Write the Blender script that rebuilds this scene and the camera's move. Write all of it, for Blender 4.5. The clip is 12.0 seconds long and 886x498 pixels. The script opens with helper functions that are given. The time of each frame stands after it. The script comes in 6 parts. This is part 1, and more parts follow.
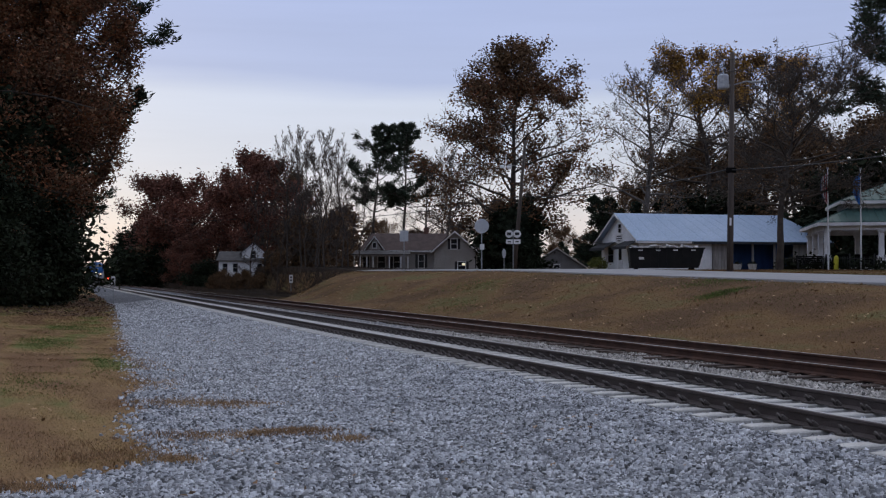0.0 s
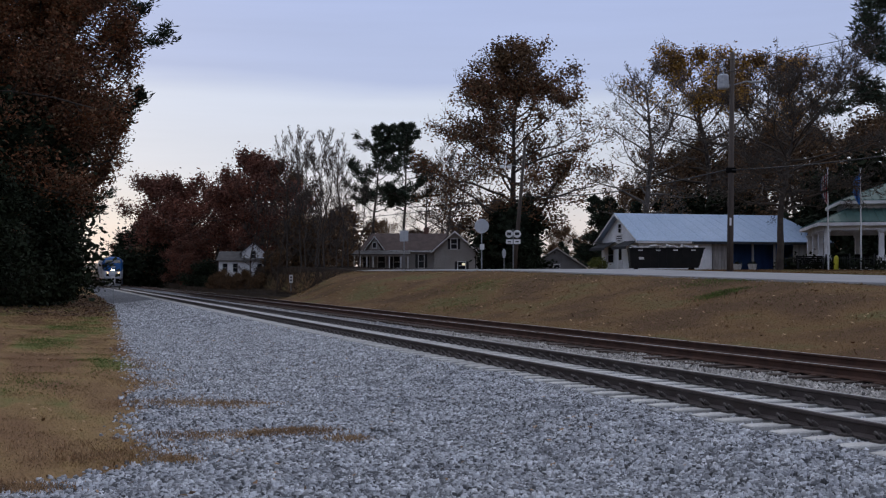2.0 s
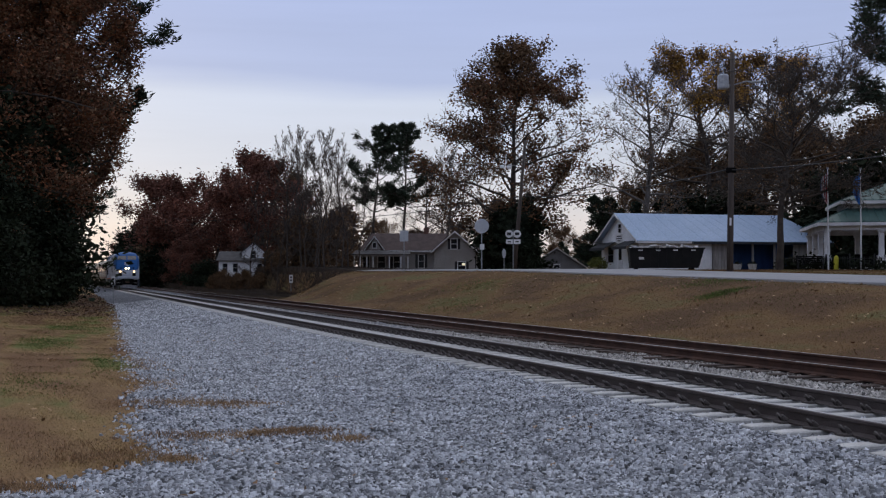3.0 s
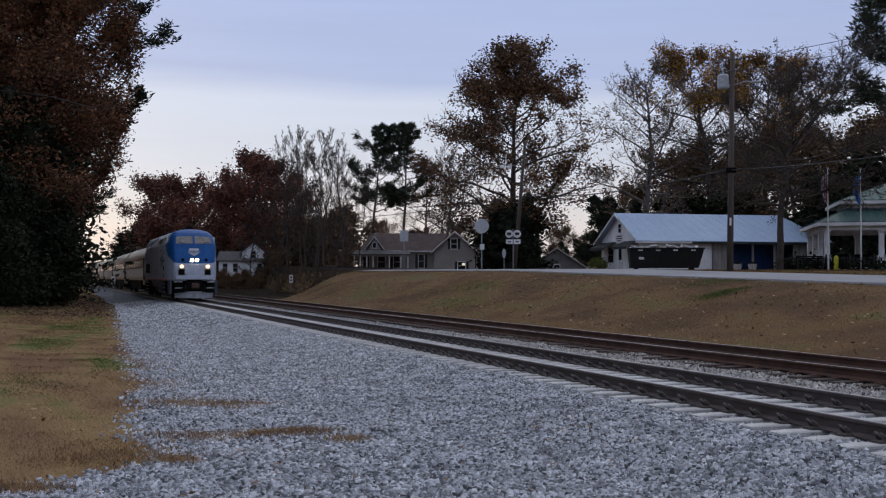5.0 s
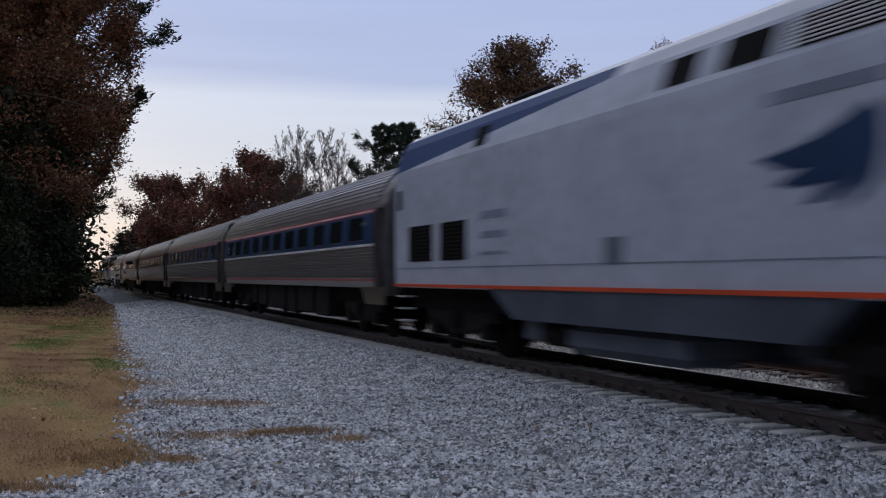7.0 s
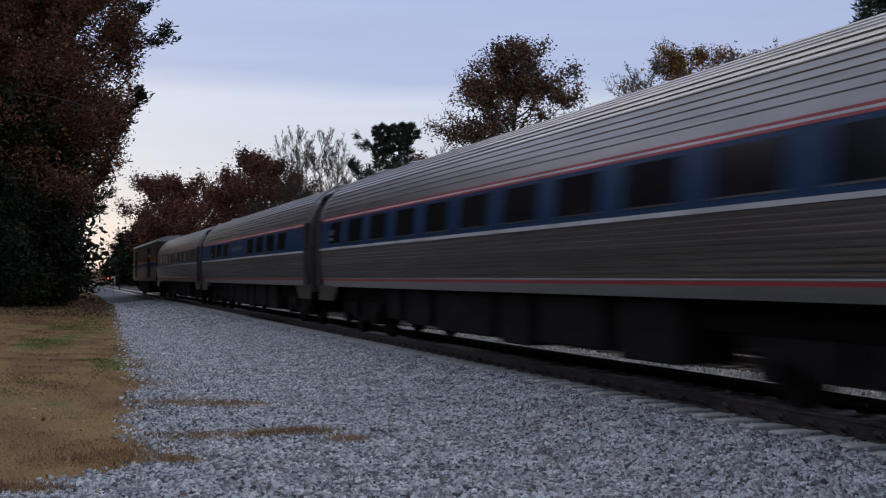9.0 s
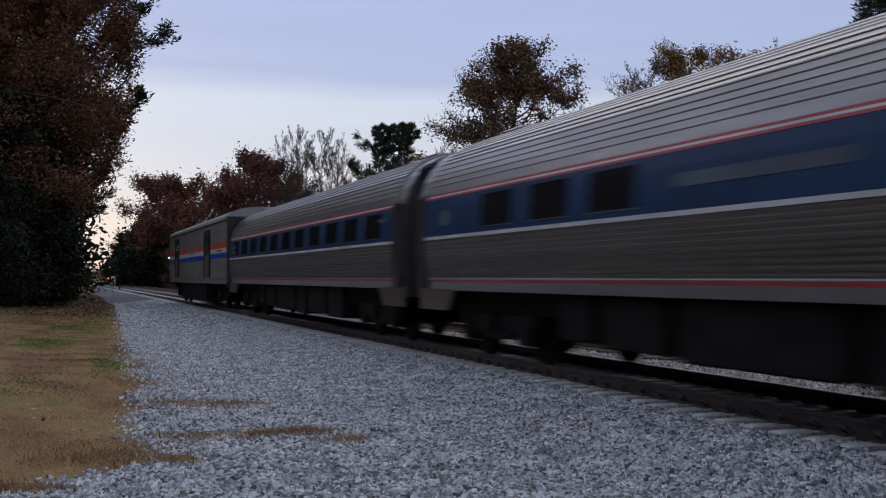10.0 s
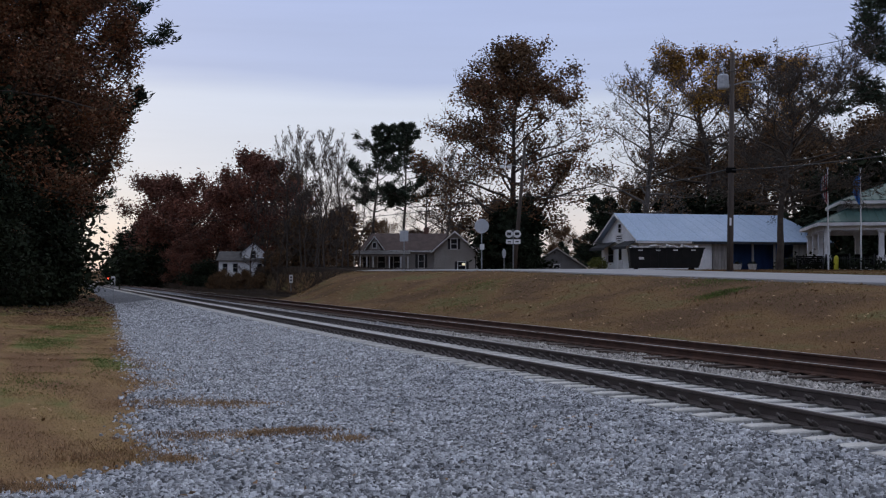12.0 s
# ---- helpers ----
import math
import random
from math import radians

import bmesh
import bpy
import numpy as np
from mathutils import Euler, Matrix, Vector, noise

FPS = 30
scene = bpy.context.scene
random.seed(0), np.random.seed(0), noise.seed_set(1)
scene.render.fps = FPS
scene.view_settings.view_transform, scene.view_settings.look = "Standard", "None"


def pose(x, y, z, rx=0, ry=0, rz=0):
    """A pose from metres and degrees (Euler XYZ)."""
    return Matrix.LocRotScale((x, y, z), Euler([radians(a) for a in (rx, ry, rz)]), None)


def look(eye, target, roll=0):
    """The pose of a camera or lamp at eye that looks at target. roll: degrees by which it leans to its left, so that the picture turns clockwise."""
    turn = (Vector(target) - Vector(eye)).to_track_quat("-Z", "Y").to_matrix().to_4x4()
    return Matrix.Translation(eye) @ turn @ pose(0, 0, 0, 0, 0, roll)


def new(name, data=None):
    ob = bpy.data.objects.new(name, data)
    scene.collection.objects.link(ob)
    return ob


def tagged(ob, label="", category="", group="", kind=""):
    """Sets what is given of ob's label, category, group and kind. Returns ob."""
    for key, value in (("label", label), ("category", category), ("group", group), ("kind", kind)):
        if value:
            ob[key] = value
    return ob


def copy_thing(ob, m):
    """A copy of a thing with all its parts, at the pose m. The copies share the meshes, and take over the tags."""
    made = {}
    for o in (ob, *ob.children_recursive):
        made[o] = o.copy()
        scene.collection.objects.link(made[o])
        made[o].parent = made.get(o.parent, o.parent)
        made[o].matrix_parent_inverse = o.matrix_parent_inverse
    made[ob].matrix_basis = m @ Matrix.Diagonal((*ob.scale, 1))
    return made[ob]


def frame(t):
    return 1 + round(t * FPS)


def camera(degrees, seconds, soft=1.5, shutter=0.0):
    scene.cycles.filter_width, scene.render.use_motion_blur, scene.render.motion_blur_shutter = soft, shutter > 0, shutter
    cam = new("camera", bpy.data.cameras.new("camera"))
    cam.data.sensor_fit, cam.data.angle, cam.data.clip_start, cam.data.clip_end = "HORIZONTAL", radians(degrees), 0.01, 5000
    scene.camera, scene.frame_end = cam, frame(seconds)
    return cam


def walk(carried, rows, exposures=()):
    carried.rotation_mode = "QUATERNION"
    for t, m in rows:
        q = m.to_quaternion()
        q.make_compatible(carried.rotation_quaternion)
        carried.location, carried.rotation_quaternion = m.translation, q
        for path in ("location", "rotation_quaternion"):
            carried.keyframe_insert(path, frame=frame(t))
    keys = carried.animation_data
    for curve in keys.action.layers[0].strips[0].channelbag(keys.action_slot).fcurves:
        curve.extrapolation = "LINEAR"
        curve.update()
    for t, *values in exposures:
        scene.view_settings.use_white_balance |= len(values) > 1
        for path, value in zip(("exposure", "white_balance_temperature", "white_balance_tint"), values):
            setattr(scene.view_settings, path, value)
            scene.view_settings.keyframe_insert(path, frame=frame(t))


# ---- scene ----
TAU = math.tau
# the track runs along +y; z = 0 is the top of the near track's rails
EYE = (0.0, 0.0, 1.41)
YAW, PITCH = 18.58, 1.397
cam = camera(41.9, 12.0, soft=1.2, shutter=0.45)
walk(cam, [(0.0, pose(*EYE, 90 + PITCH, 0, -YAW)), (12.0, pose(*EYE, 90 + PITCH, 0, -YAW))], exposures=[(0.0, 0.0), (12.0, 0.0)])

# ---- light: overcast dusk ----
world = bpy.data.worlds.new("overcast_sky")
scene.world = world
world.use_nodes = True
wn, wl = world.node_tree.nodes, world.node_tree.links
wn.clear()


def wnode(kind, **values):
    n = wn.new(kind)
    for k, v in values.items():
        n.inputs[k].default_value = v
    return n


sky = wn.new("ShaderNodeTexSky")
sky.sky_type = "NISHITA"
sky.sun_disc = False
sky.sun_elevation, sky.sun_rotation = radians(12), radians(-20)
sky_amount = wnode("ShaderNodeVectorMath")
sky_amount.operation = "SCALE"
sky_amount.inputs["Scale"].default_value = 0.016
wl.new(sky.outputs[0], sky_amount.inputs[0])
coord = wn.new("ShaderNodeTexCoord")
sep = wn.new("ShaderNodeSeparateXYZ")
wl.new(coord.outputs["Generated"], sep.inputs[0])
stretch = wn.new("ShaderNodeMapping")
stretch.inputs["Scale"].default_value = (1.6, 1.6, 11.0)
wl.new(coord.outputs["Generated"], stretch.inputs[0])
bands = wnode("ShaderNodeTexNoise", Scale=1.6, Detail=5.0, Roughness=0.5)
wl.new(stretch.outputs[0], bands.inputs["Vector"])
shift = wn.new("ShaderNodeMath")
shift.operation = "MULTIPLY_ADD"
shift.inputs[1].default_value, shift.inputs[2].default_value = 0.036, -0.018
wl.new(bands.outputs[0], shift.inputs[0])
height = wn.new("ShaderNodeMath")
height.operation = "ADD"
wl.new(sep.outputs["Z"], height.inputs[0])
wl.new(shift.outputs[0], height.inputs[1])
cloud = wn.new("ShaderNodeValToRGB")
cr = cloud.color_ramp
cr.elements[0].position, cr.elements[0].color = 0.0, (0.80, 0.67, 0.67, 1)
cr.elements[1].position, cr.elements[1].color = 1.0, (0.74, 0.78, 0.88, 1)
for at, col in ((0.04, (0.78, 0.725, 0.745)), (0.10, (0.67, 0.70, 0.82)), (0.150, (0.66, 0.715, 0.875)), (0.172, (0.46, 0.53, 0.79)), (0.25, (0.44, 0.52, 0.82)), (0.45, (0.50, 0.56, 0.78))):
    cr.elements.new(at).color = (*col, 1)
wl.new(height.outputs[0], cloud.inputs[0])
streak_map = wn.new("ShaderNodeMapping")
streak_map.inputs["Scale"].default_value = (2.2, 2.2, 34.0)
wl.new(coord.outputs["Generated"], streak_map.inputs[0])
streaks = wnode("ShaderNodeTexNoise", Scale=1.7, Detail=7.0, Roughness=0.55)
wl.new(streak_map.outputs[0], streaks.inputs["Vector"])
streak_gain = wn.new("ShaderNodeMapRange")
streak_gain.inputs["From Min"].default_value, streak_gain.inputs["From Max"].default_value = 0.3, 0.7
streak_gain.inputs["To Min"].default_value, streak_gain.inputs["To Max"].default_value = 0.965, 1.03
wl.new(streaks.outputs[0], streak_gain.inputs[0])
streaked = wn.new("ShaderNodeVectorMath")
streaked.operation = "SCALE"
wl.new(cloud.outputs[0], streaked.inputs[0])
wl.new(streak_gain.outputs[0], streaked.inputs["Scale"])
addup = wn.new("ShaderNodeVectorMath")
addup.operation = "ADD"
wl.new(streaked.outputs[0], addup.inputs[0])
wl.new(sky_amount.outputs[0], addup.inputs[1])
bg = wnode("ShaderNodeBackground", Strength=0.86)
wl.new(addup.outputs[0], bg.inputs["Color"])
wl.new(bg.outputs[0], wn.new("ShaderNodeOutputWorld").inputs[0])
sun_data = bpy.data.lights.new("sun", "SUN")
sun_data.energy, sun_data.angle, sun_data.color = 0.35, radians(40), (1.0, 0.93, 0.88)
sun = new("sun", sun_data)
sun.matrix_world = look((0, 0, 50), (-20, -40, 20))


# ---- materials ----
def material(name, colour, other=None, scale=4.0, rough=0.8, metal=0.0, bump=0.3, fine=60.0, third=None, bump_far=0.02, stretch=None, island=0.0, obj_random=0.0, emit=None, transmission=0.0, coords="Object", contrast=0.7, spec=0.4):
    m = bpy.data.materials.new(name)
    m.use_nodes = True
    nt = m.node_tree
    n, l = nt.nodes, nt.links
    b = n["Principled BSDF"]
    b.inputs["Roughness"].default_value, b.inputs["Metallic"].default_value = rough, metal
    b.inputs["Transmission Weight"].default_value = transmission
    b.inputs["Specular IOR Level"].default_value = spec
    tc = n.new("ShaderNodeTexCoord")
    mp = n.new("ShaderNodeMapping")
    mp.inputs["Scale"].default_value = stretch or (1, 1, 1)
    l.new(tc.outputs[coords], mp.inputs[0])
    big = n.new("ShaderNodeTexNoise")
    big.inputs["Scale"].default_value, big.inputs["Detail"].default_value = scale, 6
    l.new(mp.outputs[0], big.inputs["Vector"])
    small = n.new("ShaderNodeTexNoise")
    small.inputs["Scale"].default_value, small.inputs["Detail"].default_value = fine, 4
    l.new(mp.outputs[0], small.inputs["Vector"])
    ramp = n.new("ShaderNodeValToRGB")
    other = other or tuple(c * 0.75 for c in colour)
    ramp.color_ramp.elements[0].position, ramp.color_ramp.elements[0].color = 0.40, (*other, 1)
    ramp.color_ramp.elements[1].position, ramp.color_ramp.elements[1].color = 0.53 if third else 0.60, (*colour, 1)
    if third:
        ramp.color_ramp.elements.new(0.63).color = (*third, 1)
    l.new(big.outputs[0], ramp.inputs[0])
    mul = n.new("ShaderNodeMath")
    mul.operation = "MULTIPLY_ADD"
    mul.inputs[1].default_value, mul.inputs[2].default_value = contrast, 1 - contrast / 2
    l.new(small.outputs[0], mul.inputs[0])
    value = mul.outputs[0]
    for amount, source in ((island, "ShaderNodeNewGeometry"), (obj_random, "ShaderNodeObjectInfo")):
        if amount:
            g = n.new(source)
            ma = n.new("ShaderNodeMath")
            ma.operation = "MULTIPLY_ADD"
            ma.inputs[1].default_value, ma.inputs[2].default_value = amount, 1 - amount / 2
            l.new(g.outputs["Random Per Island" if island and source == "ShaderNodeNewGeometry" else "Random"], ma.inputs[0])
            mm = n.new("ShaderNodeMath")
            mm.operation = "MULTIPLY"
            l.new(value, mm.inputs[0])
            l.new(ma.outputs[0], mm.inputs[1])
            value = mm.outputs[0]
    hsv = n.new("ShaderNodeHueSaturation")
    l.new(ramp.outputs[0], hsv.inputs["Color"])
    l.new(value, hsv.inputs["Value"])
    l.new(hsv.outputs[0], b.inputs["Base Color"])
    if bump:
        bp = n.new("ShaderNodeBump")
        bp.inputs["Strength"].default_value, bp.inputs["Distance"].default_value = bump, bump_far
        l.new(small.outputs[0], bp.inputs["Height"])
        l.new(bp.outputs[0], b.inputs["Normal"])
    if emit:
        b.inputs["Emission Color"].default_value, b.inputs["Emission Strength"].default_value = (*emit[:3], 1), emit[3]
    return m


def glass(name, colour=(0.02, 0.025, 0.03), rough=0.08):
    m = material(name, colour, rough=rough, bump=0.0)
    m.node_tree.nodes["Principled BSDF"].inputs["Specular IOR Level"].default_value = 0.6
    return m


MAT = {}


def mat(name, *a, **k):
    if name not in MAT:
        MAT[name] = material(name, *a, **k)
    return MAT[name]


# darker than the loose stones: shade of the gaps is in this colour
SHADED_GRAVEL = mat("gravel", (0.17, 0.178, 0.20), (0.11, 0.116, 0.132), scale=0.6, fine=22, bump=1.0, bump_far=0.05, rough=0.9, contrast=2.2, spec=0.2)
STONE = mat("ballast_stone", (0.42, 0.432, 0.46), (0.275, 0.285, 0.31), scale=3, fine=40, bump=0.4, rough=0.75, island=1.7, spec=0.25)
LAWN = mat("dry_lawn", (0.27, 0.175, 0.08), (0.20, 0.115, 0.06), scale=0.7, stretch=(1, 0.3, 1), third=(0.15, 0.15, 0.05), fine=24, bump=1.0, bump_far=0.04, rough=0.95, spec=0.1)
BANK = mat("embankment_grass", (0.165, 0.098, 0.045), (0.11, 0.062, 0.034), scale=0.35, stretch=(1, 0.5, 1), third=(0.135, 0.112, 0.045), fine=18, bump=1.0, bump_far=0.05, rough=0.95, spec=0.1)
ASPHALT = mat("worn_asphalt", (0.30, 0.30, 0.31), (0.25, 0.25, 0.26), scale=0.3, fine=30, bump=0.3, rough=0.9)
CONCRETE = mat("tie_concrete", (0.56, 0.55, 0.53), (0.46, 0.45, 0.435), scale=3, fine=50, bump=0.3, rough=0.9, obj_random=0.2)
OLD_WOOD = mat("creosote_wood", (0.075, 0.055, 0.045), (0.05, 0.035, 0.03), scale=2, fine=30, bump=0.6, rough=0.9, obj_random=0.4)
RAIL_RUST = mat("rusty_rail_steel", (0.085, 0.068, 0.064), (0.06, 0.046, 0.043), scale=3, fine=50, bump=0.3, rough=0.55)
RAIL_RUST_OLD = mat("brown_rail_rust", (0.095, 0.046, 0.031), (0.062, 0.031, 0.022), scale=3, fine=50, bump=0.3, rough=0.8)
RAIL_TOP = mat("polished_rail_head", (0.35, 0.35, 0.36), scale=3, fine=40, bump=0.05, rough=0.35, metal=0.9)
CLIP = mat("rail_clip_iron", (0.11, 0.095, 0.09), scale=8, rough=0.7)
WHITE = mat("white_siding_paint", (0.86, 0.87, 0.89), (0.78, 0.79, 0.81), scale=0.8, fine=20, bump=0.1, rough=0.6)
BARK = mat("bark", (0.075, 0.06, 0.05), (0.045, 0.037, 0.032), scale=2, fine=14, bump=0.7, rough=0.95)
POLE_WOOD = mat("weathered_pole_wood", (0.10, 0.08, 0.068), (0.065, 0.053, 0.046), scale=1, stretch=(6, 6, 0.3), fine=20, bump=0.5, rough=0.9)
DARK = mat("underframe_black", (0.008, 0.0078, 0.0078), (0.005, 0.005, 0.005), scale=2, rough=0.8, spec=0.06)
STEEL = mat("ribbed_stainless_steel", (0.29, 0.28, 0.27), (0.235, 0.225, 0.215), scale=0.5, fine=6, bump=0.03, rough=0.31, metal=0.9, stretch=(1, 0.12, 1))
BLACK = mat("black_rubber", (0.015, 0.015, 0.016), rough=0.8, spec=0.08)


# ---- mesh tools ----
class Mesh:
    """Vertices and faces, gathered and then linked as one object."""

    def __init__(self):
        self.v, self.f = [], []

    def add(self, verts, faces, m=None):
        k = len(self.v)
        self.v += [tuple(m @ Vector(p)) for p in verts] if m else [tuple(p) for p in verts]
        self.f += [tuple(i + k for i in q) for q in faces]
        return self

    def box(self, x0, y0, z0, x1, y1, z1, m=None, c=0.0):
        if c <= 0:
            vs = [(x, y, z) for z in (z0, z1) for y in (y0, y1) for x in (x0, x1)]
            return self.add(vs, [(0, 2, 3, 1), (4, 5, 7, 6), (0, 1, 5, 4), (2, 6, 7, 3), (0, 4, 6, 2), (1, 3, 7, 5)], m)
        vs, fs = [], []
        for z, e in ((z0, c), (z0 + c, 0), (z1 - c, 0), (z1, c)):
            vs += [(x0 + e, y0 + e, z), (x1 - e, y0 + e, z), (x1 - e, y1 - e, z), (x0 + e, y1 - e, z)]
        for k in range(3):
            for i in range(4):
                j = (i + 1) % 4
                fs.append((4 * k + i, 4 * k + j, 4 * k + 4 + j, 4 * k + 4 + i))
        fs += [(3, 2, 1, 0), (12, 13, 14, 15)]
        return self.add(vs, fs, m)

    def loft(self, rings, closed=True, caps=True, m=None):
        n = len(rings[0])
        vs = [p for r in rings for p in r]
        fs = []
        for k in range(len(rings) - 1):
            for i in range(n if closed else n - 1):
                j = (i + 1) % n
                fs.append((k * n + i, k * n + j, (k + 1) * n + j, (k + 1) * n + i))
        if caps:
            fs += [tuple(range(n - 1, -1, -1)), tuple((len(rings) - 1) * n + i for i in range(n))]
        return self.add(vs, fs, m)

    def tube(self, points, radii, sides=8, caps=True):
        pts = [Vector(p) for p in points]
        rings = []
        for i, p in enumerate(pts):
            d = (pts[min(i + 1, len(pts) - 1)] - pts[max(i - 1, 0)]).normalized()
            a = d.orthogonal().normalized() if abs(d.z) < 0.95 else Vector((1, 0, 0)).cross(d).normalized()
            b = d.cross(a)
            r = radii if isinstance(radii, (int, float)) else radii[i]
            rings.append([p + r * (math.cos(TAU * k / sides) * a + math.sin(TAU * k / sides) * b) for k in range(sides)])
        return self.loft(rings, caps=caps)

    def prism(self, outline, y0, y1, m=None):
        """Outline of (x, z) pairs, drawn out along y."""
        return self.loft([[(x, y0, z) for x, z in outline], [(x, y1, z) for x, z in outline]], m=m)

    def disc(self, x, y, z, r, thick, axis="y", sides=20):
        d = {"x": (1, 0, 0), "y": (0, 1, 0), "z": (0, 0, 1)}[axis]
        d = Vector(d)
        return self.tube([Vector((x, y, z)) - d * thick / 2, Vector((x, y, z)) + d * thick / 2], r, sides)

    def data(self, name, material, smooth=False):
        me = bpy.data.meshes.new(name)
        me.from_pydata(self.v, [], self.f)
        me.materials.append(material)
        if smooth:
            me.polygons.foreach_set("use_smooth", [True] * len(me.polygons))
        me.update()
        return me


def fix(me):
    bm = bmesh.new()
    bm.from_mesh(me)
    bmesh.ops.recalc_face_normals(bm, faces=bm.faces)
    bm.to_mesh(me)
    bm.free()
    return me


def part(name, mesh, material, parent, label="", smooth=False):
    ob = new(name, fix(mesh.data(name, material, smooth)))
    ob.parent = parent
    if label:
        tagged(ob, label)
    return ob


def thing(name, label, category, m=None, group="", kind=""):
    ob = new(name)
    ob.empty_display_size = 0.2
    if m:
        ob.matrix_basis = m
    return tagged(ob, label, category, group, kind)


def quads(name, verts, material, per=4):
    """A mesh of loose polygons from an array of corner points."""
    verts = np.asarray(verts, dtype=np.float32).reshape(-1, 3)
    n = len(verts) // per
    me = bpy.data.meshes.new(name)
    me.vertices.add(n * per)
    me.vertices.foreach_set("co", verts.ravel())
    me.loops.add(n * per)
    me.loops.foreach_set("vertex_index", np.arange(n * per, dtype=np.int32))
    me.polygons.add(n)
    me.polygons.foreach_set("loop_start", np.arange(0, n * per, per, dtype=np.int32))
    me.materials.append(material)
    me.update(calc_edges=True)
    return me


def smoothstep(a, b, x):
    t = min(1.0, max(0.0, (x - a) / (b - a)))
    return t * t * (3 - 2 * t)


def spot(bearing, distance):
    """A place by its bearing from the track's line, in degrees, and its distance from the viewer."""
    return distance * math.sin(radians(bearing)), distance * math.cos(radians(bearing))


# ---- ground ----
NEAR_TRACK, FAR_TRACK = 8.35, 12.55


def road_z(y):
    return 1.08 + 0.0034 * max(y, -40) + 0.0150 * (min(max(y, -40), 62) - 30) + 0.0016 * (max(y, 62) - 62)


def ground_z(x, y):
    """Height of the bare ground: gravel yard, ballast, ditch, embankment, road level."""
    low = -0.46
    if x < 1.4:
        low += 0.25 * smoothstep(1.4, -6, x) + 0.9 * smoothstep(-6, -40, x)
    bed = -0.25
    if x < 9:
        z = low + (bed - low) * smoothstep(4.6, 6.9, x)
    elif x < 14.2:
        z = bed - 0.02
    else:
        top = road_z(y) - 0.05
        z = bed - 0.25 * smoothstep(14.2, 15.2, x)
        toe = 15.0 + 8.0 * smoothstep(86, 114, y)
        z += (top - z) * smoothstep(toe, 24.6, x)
        if x > 32.5:
            z += 0.10 * smoothstep(32.5, 45, x)
    return z


def sheet(name, xs, ys, material, label, lift=0.0, f=ground_z, rough_amount=0.0):
    me = bpy.data.meshes.new(name)
    vs = [(x, y, f(x, y) + lift + rough_amount * noise.noise((x * 0.9, y * 0.9, 3.1))) for y in ys for x in xs]
    n = len(xs)
    fs = [(j * n + i, j * n + i + 1, (j + 1) * n + i + 1, (j + 1) * n + i) for j in range(len(ys) - 1) for i in range(n - 1)]
    me.from_pydata(vs, [], fs)
    me.materials.append(material)
    me.polygons.foreach_set("use_smooth", [True] * len(me.polygons))
    return tagged(new(name, me), label, "ground", kind="structure")


def steps(*runs):
    out = []
    for a, b, d in runs:
        out += [a + d * k for k in range(int(round((b - a) / d)))]
    return out + [runs[-1][1]]


YS = steps((-2500, -100, 400), (-100, -20, 10), (-20, 120, 1.0), (120, 300, 6), (300, 600, 30), (600, 3000, 300))
XS = steps((-2500, -100, 300), (-100, -20, 8), (-20, 40, 0.6), (40, 100, 6), (100, 3100, 300))
sheet("ground", XS, YS, BANK, "brown autumn grass and leaf litter on the ground", rough_amount=0.04)


def edge_x(y):
    x = 1.40 + 0.038 * (min(max(y, 18), 75) - 18) + 0.012 * (max(y, 75) - 75) - 0.35 * smoothstep(18, 14.5, y) - 2.6 * smoothstep(12.0, 9.3, y)
    return x + 0.14 * noise.noise((0.0, y * 0.35, 0.0)) + 0.10 * noise.noise((4.0, y * 1.3, 0.0))


def strip(name, left, right, count, ys, material, label, lift, category="ground"):
    me = bpy.data.meshes.new(name)
    vs, fs = [], []
    for y in ys:
        a, b = left(y), right(y)
        for i in range(count + 1):
            x = a + (b - a) * i / count
            vs.append((x, y, ground_z(x, y) + lift + 0.04 * noise.noise((x * 0.9, y * 0.9, 3.1))))
    n = count + 1
    for j in range(len(ys) - 1):
        for i in range(count):
            fs.append((j * n + i, j * n + i + 1, (j + 1) * n + i + 1, (j + 1) * n + i))
    me.from_pydata(vs, [], fs)
    me.materials.append(material)
    me.polygons.foreach_set("use_smooth", [True] * len(me.polygons))
    return tagged(new(name, me), label, category, kind="structure")


FINE_Y = steps((-30, 0, 3), (0, 70, 0.5), (70, 140, 2), (140, 900, 20))
strip("lawn", lambda y: -22, edge_x, 30, FINE_Y, LAWN, "dry brown and green lawn beside the gravel", 0.03)
strip("gravel_bed", edge_x, lambda y: 14.6, 30, FINE_Y, SHADED_GRAVEL, "grey crushed stone ballast under the tracks, darkened for gap shade", 0.03)


def road_strip(name, x0, x1, ys, material, label, lift):
    me = bpy.data.meshes.new(name)
    vs, fs = [], []
    for y in ys:
        z = road_z(y) + lift
        cross = [(x0, z - 0.12), (x0 + 0.05, z), ((x0 + x1) / 2, z + 0.09), (x1, z + 0.10)]
        vs += [(x, y, zz) for x, zz in cross]
    for j in range(len(ys) - 1):
        for i in range(3):
            fs.append((j * 4 + i, j * 4 + i + 1, j * 4 + 5 + i, j * 4 + 4 + i))
    me.from_pydata(vs, [], fs)
    me.materials.append(material)
    return tagged(new(name, me), label, "road", kind="structure")


road_strip("road", 25.0, 32.0, steps((-60, 120, 4), (120, 500, 20)), ASPHALT, "pale worn asphalt road along the embankment top", 0.04)


